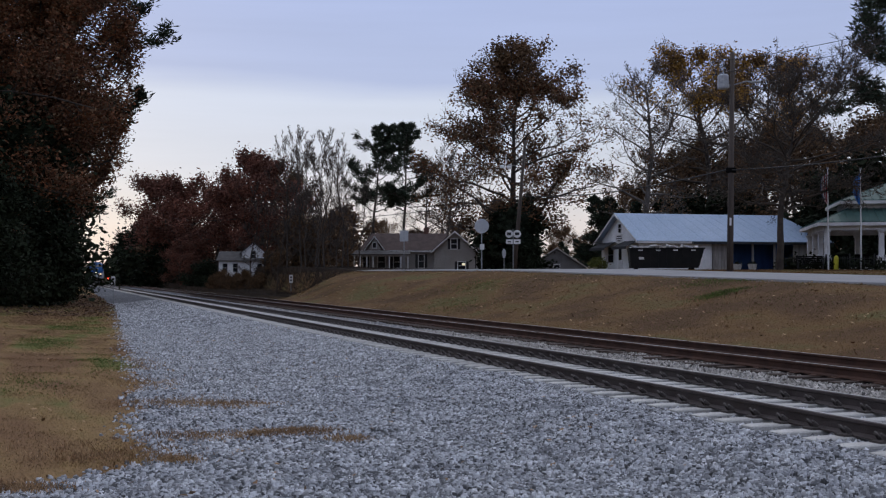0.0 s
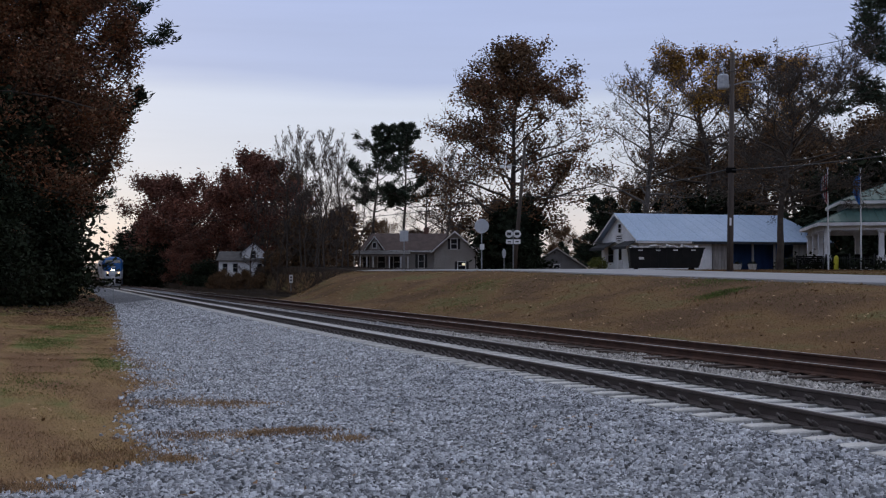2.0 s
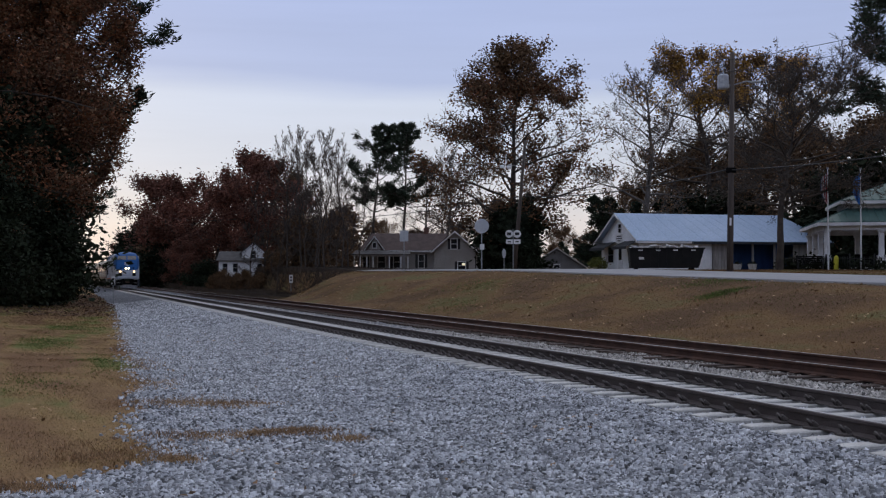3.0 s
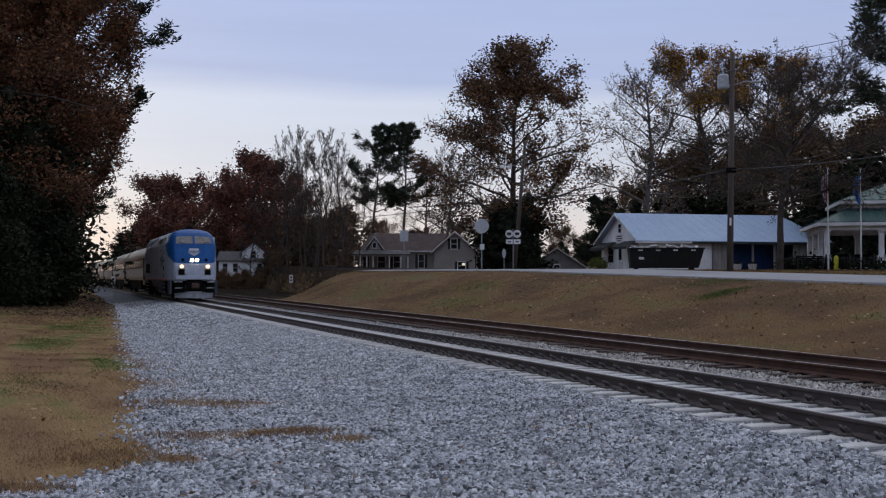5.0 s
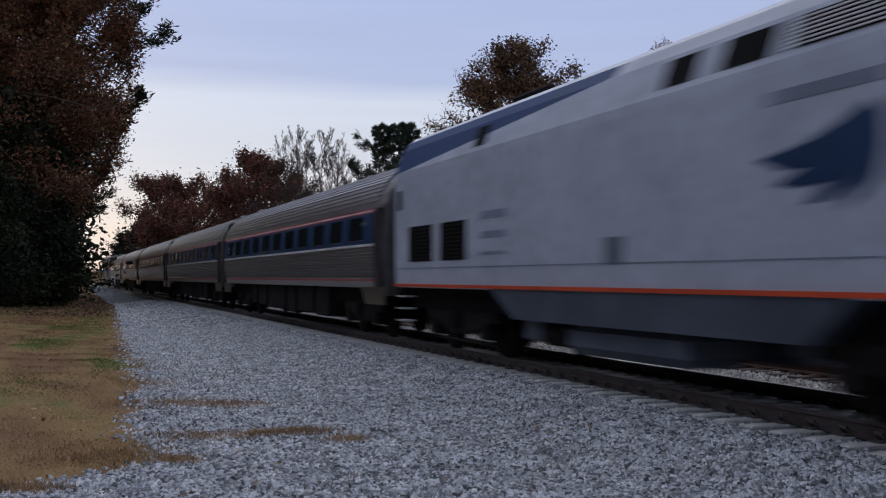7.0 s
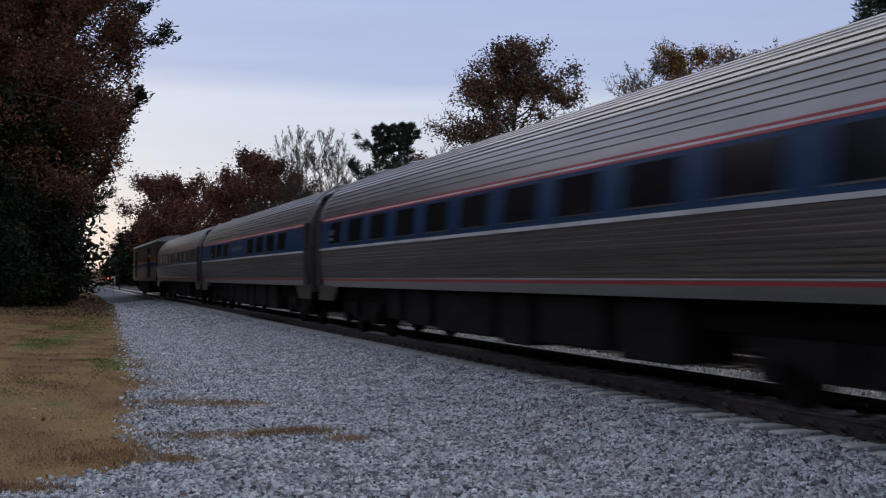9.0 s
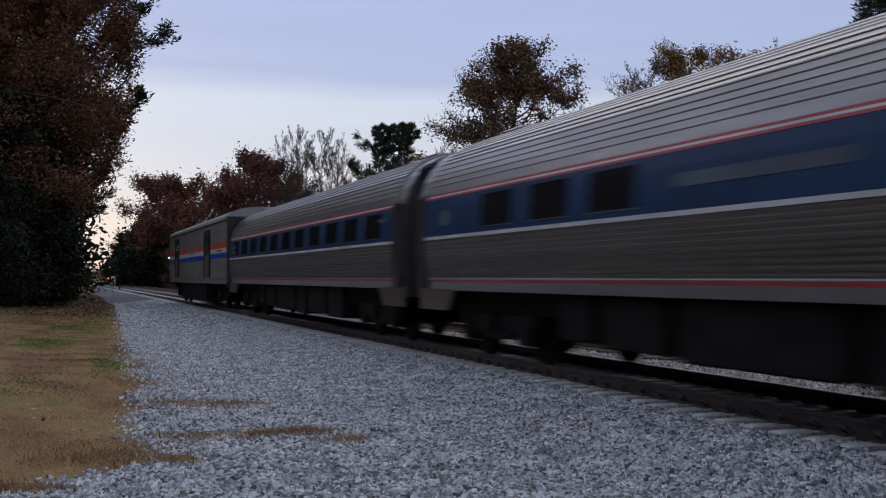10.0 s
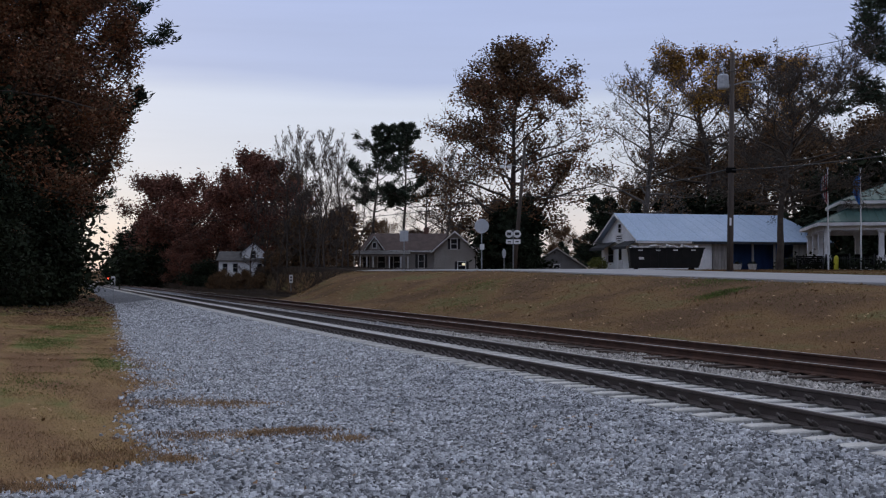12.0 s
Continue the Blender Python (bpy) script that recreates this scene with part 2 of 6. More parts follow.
# ---- tracks ----
def rail_outline(x):
    return [(x - 0.07, -0.172), (x + 0.07, -0.172), (x + 0.07, -0.158), (x + 0.012, -0.13), (x + 0.012, -0.045), (x + 0.036, -0.036), (x + 0.036, -0.008), (x + 0.028, 0.0),
            (x - 0.028, 0.0), (x - 0.036, -0.008), (x - 0.036, -0.036), (x - 0.012, -0.045), (x - 0.012, -0.13), (x - 0.07, -0.158)]


def track(name, centre, label, rust, z):
    t = thing(name, label, "track", pose(centre, 0, z), "parallel tracks")
    for side in (-1, 1):
        r = part("rail", Mesh().prism(rail_outline(side * 0.752), -60, 900), rust, t)
        part("running_surface", Mesh().box(side * 0.752 - 0.027, -60, -0.003, side * 0.752 + 0.027, 900, 0.002), RAIL_TOP, r, "polished steel running surface")
    return t


near_track = track("near_track", NEAR_TRACK, "dark steel rails on pale concrete ties", RAIL_RUST, 0.0)
far_track = track("far_track", FAR_TRACK, "rust-brown rails on old wooden ties", RAIL_RUST_OLD, 0.0)
TIE = 0.525

# ---- the train ----
SILVER = mat("silver_grey_paint", (0.44, 0.475, 0.56), (0.40, 0.435, 0.515), scale=0.7, fine=5, bump=0.04, rough=0.5, metal=0.0)
BLUE = mat("blue_cab_paint", (0.014, 0.095, 0.30), (0.011, 0.078, 0.255), scale=0.7, fine=5, bump=0.03, rough=0.5, spec=0.18)
# the cab blue again, darkened to how the rear flank is lit
DARKENED_BLUE = mat("darkened_cab_blue", (0.008, 0.045, 0.15), (0.006, 0.037, 0.125), scale=0.7, fine=5, bump=0.03, rough=0.5, spec=0.12)
NAVY = mat("navy_band_paint", (0.014, 0.048, 0.12), (0.011, 0.038, 0.10), scale=0.5, fine=5, bump=0.03, rough=0.4, spec=0.2)
BRIGHT_BLUE = mat("bright_blue_stripe_paint", (0.006, 0.085, 0.45), scale=0.6, bump=0.03, rough=0.45, spec=0.12)
RED = mat("red_stripe_paint", (0.42, 0.045, 0.05), scale=0.6, bump=0.03, rough=0.45)
ORANGE_RED = mat("orange_red_stripe_paint", (0.68, 0.09, 0.035), scale=0.6, bump=0.03, rough=0.45, spec=0.15)
STRIPE_WHITE = mat("off_white_stripe_paint", (0.62, 0.62, 0.62), scale=0.6, bump=0.03, rough=0.45)
EMBLEM_GREY = mat("pale_blue_grey_paint", (0.23, 0.265, 0.35), scale=0.8, bump=0.03, rough=0.5)
SKIRT = mat("blue_grey_skirt_paint", (0.10, 0.12, 0.155), (0.07, 0.085, 0.11), scale=0.8, bump=0.05, rough=0.55, spec=0.2)
GRIME = mat("grimy_truck_iron", (0.018, 0.0165, 0.016), (0.010, 0.0095, 0.009), scale=3, fine=20, bump=0.2, rough=0.75, spec=0.08)
WINDOW = glass("tinted_train_glass", (0.014, 0.016, 0.02), 0.12)
# pale base colour stands in for trees and sky mirrored in the panes
SCREEN_GLASS = glass("pale_reflection_glass", (0.20, 0.19, 0.185), 0.25)
BAGGAGE = mat("dull_steel_sheet", (0.29, 0.275, 0.265), (0.245, 0.23, 0.22), scale=0.6, fine=6, bump=0.05, rough=0.5, metal=0.45)
ROOF_EDGE = mat("pale_roof_sheet", (0.30, 0.295, 0.29), scale=0.6, bump=0.05, rough=0.5, metal=0.4)
DOOR_PANEL = mat("worn_brown_door_steel", (0.13, 0.112, 0.105), (0.09, 0.077, 0.072), scale=1.5, bump=0.05, rough=0.7, spec=0.15)
PLACARD = mat("faded_placard_paint", (0.22, 0.075, 0.06), (0.16, 0.07, 0.058), scale=4, bump=0.02, rough=0.7)
DOOR_GREY = mat("dark_door_steel", (0.052, 0.044, 0.044), (0.036, 0.03, 0.03), scale=1, bump=0.05, rough=0.75, spec=0.1)
LAMP_WARM = mat("lit_headlamp", (0.9, 0.8, 0.6), bump=0.0, emit=(1.0, 0.78, 0.48, 11.0))
LAMP_AMBER = mat("lit_ditch_lamp", (0.9, 0.7, 0.5), bump=0.0, emit=(1.0, 0.60, 0.30, 4.0))
LAMP_GREEN = mat("lit_marker_lamp", (0.5, 0.9, 0.7), bump=0.0, emit=(0.35, 1.0, 0.60, 3.0))


def wheel_truck(parent, y, span=2.6, axles=2):
    truck = part("truck", Mesh().box(-1.05, y - 0.3, 0.5, 1.05, y + 0.3, 0.85, c=0.03), GRIME, parent, "dark grimy wheel truck")
    for side in (-1, 1):
        x = side * 1.08
        lo, hi = y - span / 2 - 0.5, y + span / 2 + 0.5
        prof = [(lo, 0.62), (lo + 0.9, 0.50), (y - 0.4, 0.36), (y + 0.4, 0.36), (hi - 0.9, 0.50), (hi, 0.62), (hi, 0.80), (y + 0.9, 0.86), (y - 0.9, 0.86), (lo, 0.80)]
        part("side_frame", Mesh().loft([[(x - 0.09, a, b) for a, b in prof], [(x + 0.09, a, b) for a, b in prof]]), GRIME, truck, "cast side frame")
        part("spring", Mesh().disc(x + side * 0.12, y, 0.62, 0.13, 0.34, "z", 10), GRIME, truck)
        for k in range(axles):
            yy = y - span / 2 + span * k / (axles - 1)
            part("axle_box", Mesh().box(x - 0.13, yy - 0.2, 0.30, x + 0.16, yy + 0.2, 0.66, c=0.04), GRIME, truck)
    for k in range(axles):
        yy = y - span / 2 + span * k / (axles - 1)
        for side in (-1, 1):
            part("wheel", Mesh().tube([(side * 0.67, yy, 0.46), (side * 0.70, yy, 0.46), (side * 0.70, yy, 0.46), (side * 0.82, yy, 0.46)], [0.49, 0.49, 0.46, 0.455], 24), GRIME, truck, "steel wheel")
        part("axle", Mesh().tube([(-0.9, yy, 0.46), (0.9, yy, 0.46)], 0.08, 8), GRIME, truck)
    return truck


def quad_on(mesh, x, y0, y1, z0, z1, thick=0.012):
    """A flat panel on a side wall at x."""
    s = -1 if x < 0 else 1
    a, b = sorted((x, x + s * thick))
    mesh.box(a, y0, z0, b, y1, z1)


def locomotive():
    L = 20.25
    loco = thing("locomotive", "silver and blue passenger diesel locomotive with lit headlamps", "locomotive")
    levels = [(1.20, 1.48, 1.10, 0.06, 1.5), (1.26, 1.50, 1.12, 0.05, 1.5), (1.75, 1.52, 1.14, 0.0, 1.5), (2.20, 1.52, 1.16, 0.05, 1.5), (2.62, 1.52, 1.17, 0.18, 1.55), (3.05, 1.52, 1.17, 0.36, 1.6),
              (3.45, 1.51, 1.16, 0.55, 1.7), (3.58, 1.50, 1.14, 0.62, 1.75), (4.06, 1.33, 1.06, 0.98, 1.95), (4.24, 1.20, 0.96, 1.25, 2.15), (4.38, 0.95, 0.76, 1.6, 2.45), (4.46, 0.62, 0.5, 2.0, 2.8), (4.50, 0.3, 0.25, 2.5, 3.2)]
    bm = bmesh.new()
    rings = []
    for z, w, wf, yf, yw in levels:
        half = [(w, L), (w, 8.0), (w, yw + 1.2), (w, yw), (wf + 0.72 * (w - wf), yf + 0.62 * (yw - yf)), (wf + 0.12, yf + 0.26), (wf, yf + 0.12), (wf * 0.55, yf + 0.03), (0, yf)]
        plan = [(-x, y) for x, y in half] + [(x, y) for x, y in reversed(half[:-1])]
        rings.append([bm.verts.new((x, y, z)) for x, y in plan])
    n = len(rings[0])
    for a, b in zip(rings, rings[1:]):
        for i in range(n):
            j = (i + 1) % n
            bm.faces.new((a[i], a[j], b[j], b[i]))
    bm.faces.new(rings[-1])
    bm.faces.new(list(reversed(rings[0])))
    bmesh.ops.recalc_face_normals(bm, faces=bm.faces)

    def cut(co, no):
        bmesh.ops.bisect_plane(bm, geom=bm.verts[:] + bm.edges[:] + bm.faces[:], plane_co=co, plane_no=no)

    nose = Vector((0, -0.36, 1)).normalized()
    cut((0, 0, 2.24), nose)
    cut((0, 3.15, 0), (0, 1, 0))
    wedge = Vector((0, 0.052, 1)).normalized()
    cut((0, 20.0, 3.58), wedge)
    cut((0, 10.5, 0), (0, 1, 0))
    front_faces, rear_faces = [], []
    for f in bm.faces:
        c = f.calc_center_median()
        if c.y < 3.15 and (c - Vector((0, 0, 2.24))).dot(nose) > 0 and c.z < 4.51:
            front_faces.append(f)
        elif c.y > 10.5 and (c - Vector((0, 20.0, 3.58))).dot(wedge) > 0 and 3.58 < c.z < 4.25:
            rear_faces.append(f)
    chosen = set(front_faces) | set(rear_faces)
    for name, material_, label, faces in (("body", SILVER, "silver-grey painted carbody", [f for f in bm.faces if f not in chosen]), ("cab_nose", BLUE, "bright blue painted cab nose", front_faces), ("roof_flank", DARKENED_BLUE, "blue wedge at the rear roof flank, darkened as it is lit", rear_faces)):
        ms = Mesh()
        idx = {}
        for f in faces:
            q = []
            for v in f.verts:
                if v not in idx:
                    idx[v] = len(ms.v)
                    ms.v.append(tuple(v.co))
                q.append(idx[v])
            ms.f.append(tuple(q))
        me = ms.data(name, material_)
        ob = new(name, me)
        ob.parent = loco
        tagged(ob, label)
    bm.free()

    def front_y(z):
        for (z0, *_a, y0, _b), (z1, *_c, y1, _d) in zip(levels, levels[1:]):
            if z0 <= z <= z1:
                return y0 + (y1 - y0) * (z - z0) / (z1 - z0)
        return 0

    # windshields lie on the sloping face
    for s in (-1, 1):
        pts = [(s * 0.07, 3.54), (s * 1.10, 3.53), (s * 1.06, 3.98), (s * 0.07, 4.02)]
        outer = [(x, front_y(z) - 0.035 + 0.09 * (abs(x) > 0.5), z) for x, z in pts]
        ms = Mesh().loft([outer, [(x, y + 0.05, z) for x, y, z in outer]])
        pane = part("windshield", ms, SCREEN_GLASS, loco, "sloping windshield pane, painted pale like a reflection")
        wiper = Mesh().tube([(s * 0.55, front_y(3.5) - 0.02, 3.5), (s * 0.75, front_y(3.62) - 0.0, 3.60), (s * 0.95, front_y(3.62) + 0.03, 3.62)], 0.015, 5)
        part("wiper", wiper, BLACK, pane, "black wiper arm")
    # badge: plain bars and swoosh shapes
    for z0, z1, w0, w1 in ((3.08, 3.22, 0.30, 0.30), (2.98, 3.02, 0.36, 0.36), (2.90, 2.95, 0.30, 0.34), (2.83, 2.87, 0.16, 0.22), (2.77, 2.80, 0.06, 0.10)):
        ms = Mesh().loft([[(-w0, front_y(z0) - 0.012, z0), (w0, front_y(z0) - 0.012, z0), (w1, front_y(z1) - 0.012, z1), (-w1, front_y(z1) - 0.012, z1)], [(-w0, front_y(z0) + 0.03, z0), (w0, front_y(z0) + 0.03, z0), (w1, front_y(z1) + 0.03, z1), (-w1, front_y(z1) + 0.03, z1)]])
        part("badge_bar", ms, STRIPE_WHITE, loco, "pale badge bar on the nose")
    # headlamps in a dark housing
    hous = part("headlamp_housing", Mesh().box(-0.34, front_y(2.5) - 0.05, 2.36, 0.34, front_y(2.5) + 0.12, 2.60, c=0.04), DARK, loco, "dark headlamp housing")
    for s in (-1, 1):
        part("headlamp", Mesh().disc(s * 0.155, front_y(2.5) - 0.07, 2.48, 0.10, 0.06), LAMP_WARM, hous, "lit warm headlamp")
        ditch = part("ditch_light", Mesh().disc(s * 0.80, -0.02, 2.08, 0.15, 0.10), STRIPE_WHITE, loco, "ditch light bezel")
        part("lens", Mesh().disc(s * 0.80, -0.09, 2.08, 0.095, 0.06), LAMP_AMBER, ditch, "lit warm lens")
        part("class_lamp", Mesh().disc(s * 0.72, front_y(2.5) + 0.0, 2.50, 0.09, 0.08), DARK, loco, "dark class lamp")
        part("nose_step_pocket", Mesh().box(s * 0.80 - 0.20, -0.03, 1.56, s * 0.80 + 0.20, 0.05, 1.90, c=0.01), DARK, loco, "dark step pocket in the nose")
        part("grab_rail", Mesh().tube([(s * 0.58, -0.02, 1.60), (s * 0.58, -0.09, 1.62), (s * 0.58, -0.09, 1.98), (s * 0.58, -0.02, 2.0)], 0.016, 6), STRIPE_WHITE, loco, "pale grab rail")
        part("corner_step", Mesh().box(s * 1.02 - 0.24, -0.06, 1.10, s * 1.02 + 0.24, 0.25, 1.14), STRIPE_WHITE, loco, "pale steel corner step")
        part("lower_step", Mesh().box(s * 1.00 - 0.22, -0.10, 0.72, s * 1.00 + 0.22, 0.2, 0.76), STRIPE_WHITE, loco, "pale steel corner step")
        part("mu_hose", Mesh().tube([(s * 0.55, -0.02, 0.95), (s * 0.6, -0.18, 0.7), (s * 0.5, -0.2, 0.45), (s * 0.4, -0.05, 0.6)], 0.03, 6), BLACK, loco, "black air hose")
        part("mirror", Mesh().box(s * 1.49 - 0.05, 2.3, 3.60, s * 1.49 + 0.05, 2.75, 4.02, c=0.02), STRIPE_WHITE, loco, "pale cab mirror")
    part("anti_climber", Mesh().box(-1.12, -0.16, 1.26, 1.12, 0.1, 1.50, c=0.03), SILVER, loco, "grey anti-climber shelf")
    part("red_stripe", Mesh().box(-1.535, 1.3, 1.22, -1.505, L, 1.275), ORANGE_RED, loco, "thin red stripe along the sill")
    part("red_stripe", Mesh().box(1.505, 1.3, 1.22, 1.535, L, 1.275), ORANGE_RED, loco, "thin red stripe along the sill")
    # coupler pocket and plough
    part("coupler_pocket", Mesh().box(-0.50, -0.06, 0.55, 0.50, 0.6, 1.25, c=0.05), DARK, loco, "black coupler pocket")
    cp = Mesh().box(-0.16, -0.45, 0.75, 0.16, 0.2, 1.0, c=0.04)
    cp.box(-0.22, -0.62, 0.72, 0.22, -0.40, 1.04, c=0.05)
    part("coupler", cp, mat("rusty_coupler_iron", (0.085, 0.05, 0.035), rough=0.85), loco, "rusty iron coupler")
    plough = Mesh()
    plough.loft([[(-1.18, 0.35, 0.12), (-0.5, -0.05, 0.10), (0, -0.14, 0.10), (0.5, -0.05, 0.10), (1.18, 0.35, 0.12), (1.18, 0.5, 0.12), (0, 0.1, 0.10), (-1.18, 0.5, 0.12)],
                 [(-1.18, 0.30, 0.40), (-0.5, 0.0, 0.52), (0, -0.04, 0.52), (0.5, 0.0, 0.52), (1.18, 0.30, 0.40), (1.18, 0.5, 0.40), (0, 0.2, 0.5), (-1.18, 0.5, 0.40)]])
    part("plough", plough, mat("grey_plough_paint", (0.30, 0.31, 0.34), rough=0.6), loco, "pale grey snow plough")
    for s in (-1, 1):
        part("pilot_panel", Mesh().box(s * 0.88 - 0.32, 0.04, 0.45, s * 0.88 + 0.32, 0.3, 0.98, c=0.03), DARK, loco, "dark pilot panel")
        part("front_skirt", Mesh().box(s * 1.40 - 0.06, 0.55, 0.35, s * 1.40 + 0.06, 2.1, 1.24, c=0.02), SKIRT, loco, "blue-grey front skirt")
    # sides
    for s in (-1, 1):
        x = s * 1.52
        skirt = Mesh().loft([[(s * 0.5, 5.5, 1.22), (s * 1.50, 5.5, 1.22), (s * 1.50, 14.7, 1.22), (s * 0.5, 14.7, 1.22)], [(s * 0.5, 6.3, 0.74), (s * 1.40, 6.3, 0.74), (s * 1.40, 13.9, 0.74), (s * 0.5, 13.9, 0.74)]])
        part("fuel_tank_skirt", skirt, SKIRT, loco, "blue-grey fuel tank skirt")
        xs = sorted((s * 0.3, s * 1.22))
        part("fuel_tank", Mesh().box(xs[0], 8.9, 0.30, xs[1], 12.2, 0.76, c=0.12), SKIRT, loco, "blue-grey fuel tank")
        part("tank_bracket", Mesh().box(xs[0], 13.2, 0.42, xs[1], 13.85, 0.80, c=0.03), SKIRT, loco, "grey tank bracket")
        part("air_reservoir", Mesh().disc(s * 1.05, 12.75, 0.55, 0.19, 0.8, "y", 12), GRIME, loco, "dark air reservoir")
        part("brake_pipe", Mesh().tube([(s * 1.12, 15.4, 0.30), (s * 1.12, 15.6, 0.24), (s * 1.12, 18.6, 0.24), (s * 1.12, 18.8, 0.36)], 0.03, 6), GRIME, loco)
        for y0, y1 in ((15.8, 17.2), (17.7, 19.2)):
            g = part("grille", Mesh().box(*sorted((x - 0.03 * s, x + 0.012 * s))[:1], y0, 1.72, sorted((x - 0.03 * s, x + 0.012 * s))[1], y1, 2.42), DARK, loco, "dark louvred radiator grille")
            for k in range(9):
                z = 1.76 + k * 0.072
                part("louvre", Mesh().box(min(x, x + 0.03 * s), y0 + 0.03, z, max(x, x + 0.03 * s), y1 - 0.03, z + 0.022), GRIME, g)
        slope = lambda z: 1.50 - (z - 3.58) * 0.354
        for y0, y1, m_, nm, lb in ((2.35, 3.0, SCREEN_GLASS, "cab_side_window", "cab side window, painted pale like a reflection"), (4.7, 6.45, DARK, "roof_louvre_panel", "louvred intake panel"), (6.75, 7.75, DARK, "intake_opening", "black intake opening"), (8.25, 9.0, DARK, "intake_opening", "black intake opening"), (15.0, 15.55, DARK, "intake_opening", "black intake opening")):
            pts = [(s * (slope(3.66) + 0.012), y0, 3.66), (s * (slope(3.66) + 0.012), y1, 3.66), (s * (slope(4.0) + 0.012), y1, 4.0), (s * (slope(4.0) + 0.012), y0, 4.0)]
            pan = part(nm, Mesh().loft([pts, [(px - s * 0.05, py, pz) for px, py, pz in pts]]), m_, loco, lb)
            if nm == "roof_louvre_panel":
                for k in range(7):
                    z = 3.67 + k * 0.047
                    part("louvre", Mesh().box(min(s * slope(z), s * (slope(z) + 0.035)), y0, z, max(s * slope(z), s * (slope(z) + 0.035)), y1, z + 0.018), STRIPE_WHITE, pan)
        # door recess with steps and rails behind the cab
        for k, (z0, z1) in enumerate(((1.45, 1.60), (1.9, 2.15), (2.4, 2.6), (2.95, 3.05))):
            part("step_pocket", Mesh().box(min(x, x + 0.008 * s), 4.0, z0, max(x, x + 0.008 * s), 4.55, z1), DARK, loco, "dark step pocket")
        part("door_seam", Mesh().box(min(x, x + 0.006 * s), 4.75, 1.45, max(x, x + 0.006 * s), 4.79, 3.5), GRIME, loco, "cab door seam")
        part("cab_ladder", Mesh().box(s * 1.3 - 0.14, 3.9, 0.42, s * 1.3 + 0.14, 4.7, 1.2, c=0.02), GRIME, loco, "steel cab ladder box")
        for z in (0.45, 0.7, 0.95):
            part("ladder_step", Mesh().box(min(s * 1.3, s * 1.52), 3.95, z, max(s * 1.3, s * 1.52), 4.65, z + 0.03), STRIPE_WHITE, loco)
        for z in (0.5, 0.75, 1.0):
            part("rear_step", Mesh().box(min(s * 1.25, s * 1.5), 19.65, z, max(s * 1.25, s * 1.5), 20.15, z + 0.03), STRIPE_WHITE, loco)
        # plain swoosh shapes of the emblem and bars for the lettering
        for tip, width in (((6.95, 2.60), 0.15), ((6.62, 2.32), 0.14), ((6.15, 2.10), 0.13), ((5.62, 2.02), 0.11)):
            root = Vector((5.05, 2.98))
            u = Vector(tip) - root
            side_ = Vector((-u.y, u.x)).normalized()
            bow = side_ * -0.20
            a = [root + u * f + bow * math.sin(math.pi * f) + side_ * width * math.sin(math.pi * min(1, 0.12 + f * 0.88)) ** 0.8 * q for q, fs in ((1, (0.06, 0.3, 0.55, 0.8, 1.0)), (-1, (0.8, 0.55, 0.3, 0.06))) for f in fs]
            xs = sorted((x - 0.01 * s, x + 0.006 * s))
            part("emblem_stripe", Mesh().loft([[(xs[0], p.x, p.y) for p in a], [(xs[1], p.x, p.y) for p in a]]), NAVY, loco, "navy emblem stripe")
        part("lettering_bar", Mesh().box(min(x, x + 0.006 * s), 4.95, 3.14, max(x, x + 0.006 * s), 6.75, 3.27), EMBLEM_GREY, loco, "blue-grey lettering bar")
        part("number_bar", Mesh().box(min(x, x + 0.006 * s), 13.95, 2.38, max(x, x + 0.006 * s), 15.05, 2.52), EMBLEM_GREY, loco, "blue-grey lettering bar")
        part("number_bar", Mesh().box(min(x, x + 0.006 * s), 13.95, 2.06, max(x, x + 0.006 * s), 15.05, 2.18), EMBLEM_GREY, loco, "blue-grey lettering bar")
        part("side_vent", Mesh().box(min(x, x + 0.01 * s), 9.95, 1.58, max(x, x + 0.01 * s), 10.4, 1.93), SKIRT, loco, "small side vent")
        part("number_bar", Mesh().box(min(x, x + 0.006 * s), 13.95, 1.78, max(x, x + 0.006 * s), 15.05, 1.84), EMBLEM_GREY, loco, "blue-grey lettering bar")
        part("rear_handhold", Mesh().box(min(x, x + 0.012 * s), 19.75, 2.8, max(x, x + 0.012 * s), 20.0, 3.2), DARK, loco, "dark rear door pocket")
        part("seam", Mesh().box(min(x, x + 0.004 * s), 5.0, 1.585, max(x, x + 0.004 * s), L, 1.597), EMBLEM_GREY, loco)
    for y0, y1, h in ((3.6, 4.4, 4.56), (11.0, 12.6, 4.54), (14.7, 16.2, 4.68)):
        part("roof_hatch", Mesh().box(-0.5, y0, 4.38, 0.5, y1, h, c=0.05), DARK, loco, "dark roof hatch")
    horn = Mesh()
    for dx in (-0.12, 0.0, 0.12):
        horn.tube([(dx, 3.9, 4.64), (dx, 3.2, 4.64)], [0.03, 0.08], 8)
    part("horn", horn, GRIME, loco, "air horn cluster")
    wheel_truck(loco, 4.6, 2.75)
    wheel_truck(loco, 17.2, 2.75)
    part("underframe", Mesh().box(-1.2, 1.0, 0.8, 1.2, L - 0.2, 1.25), DARK, loco, "black underframe")
    return loco


SECTION_PROFILE = [(1.17, 1.50), (1.45, 1.56), (1.75, 1.59), (2.1, 1.60), (2.45, 1.585), (2.8, 1.555), (3.05, 1.50), (3.3, 1.41), (3.55, 1.27), (3.76, 1.07), (3.93, 0.80), (4.06, 0.44), (4.12, 0.0)]


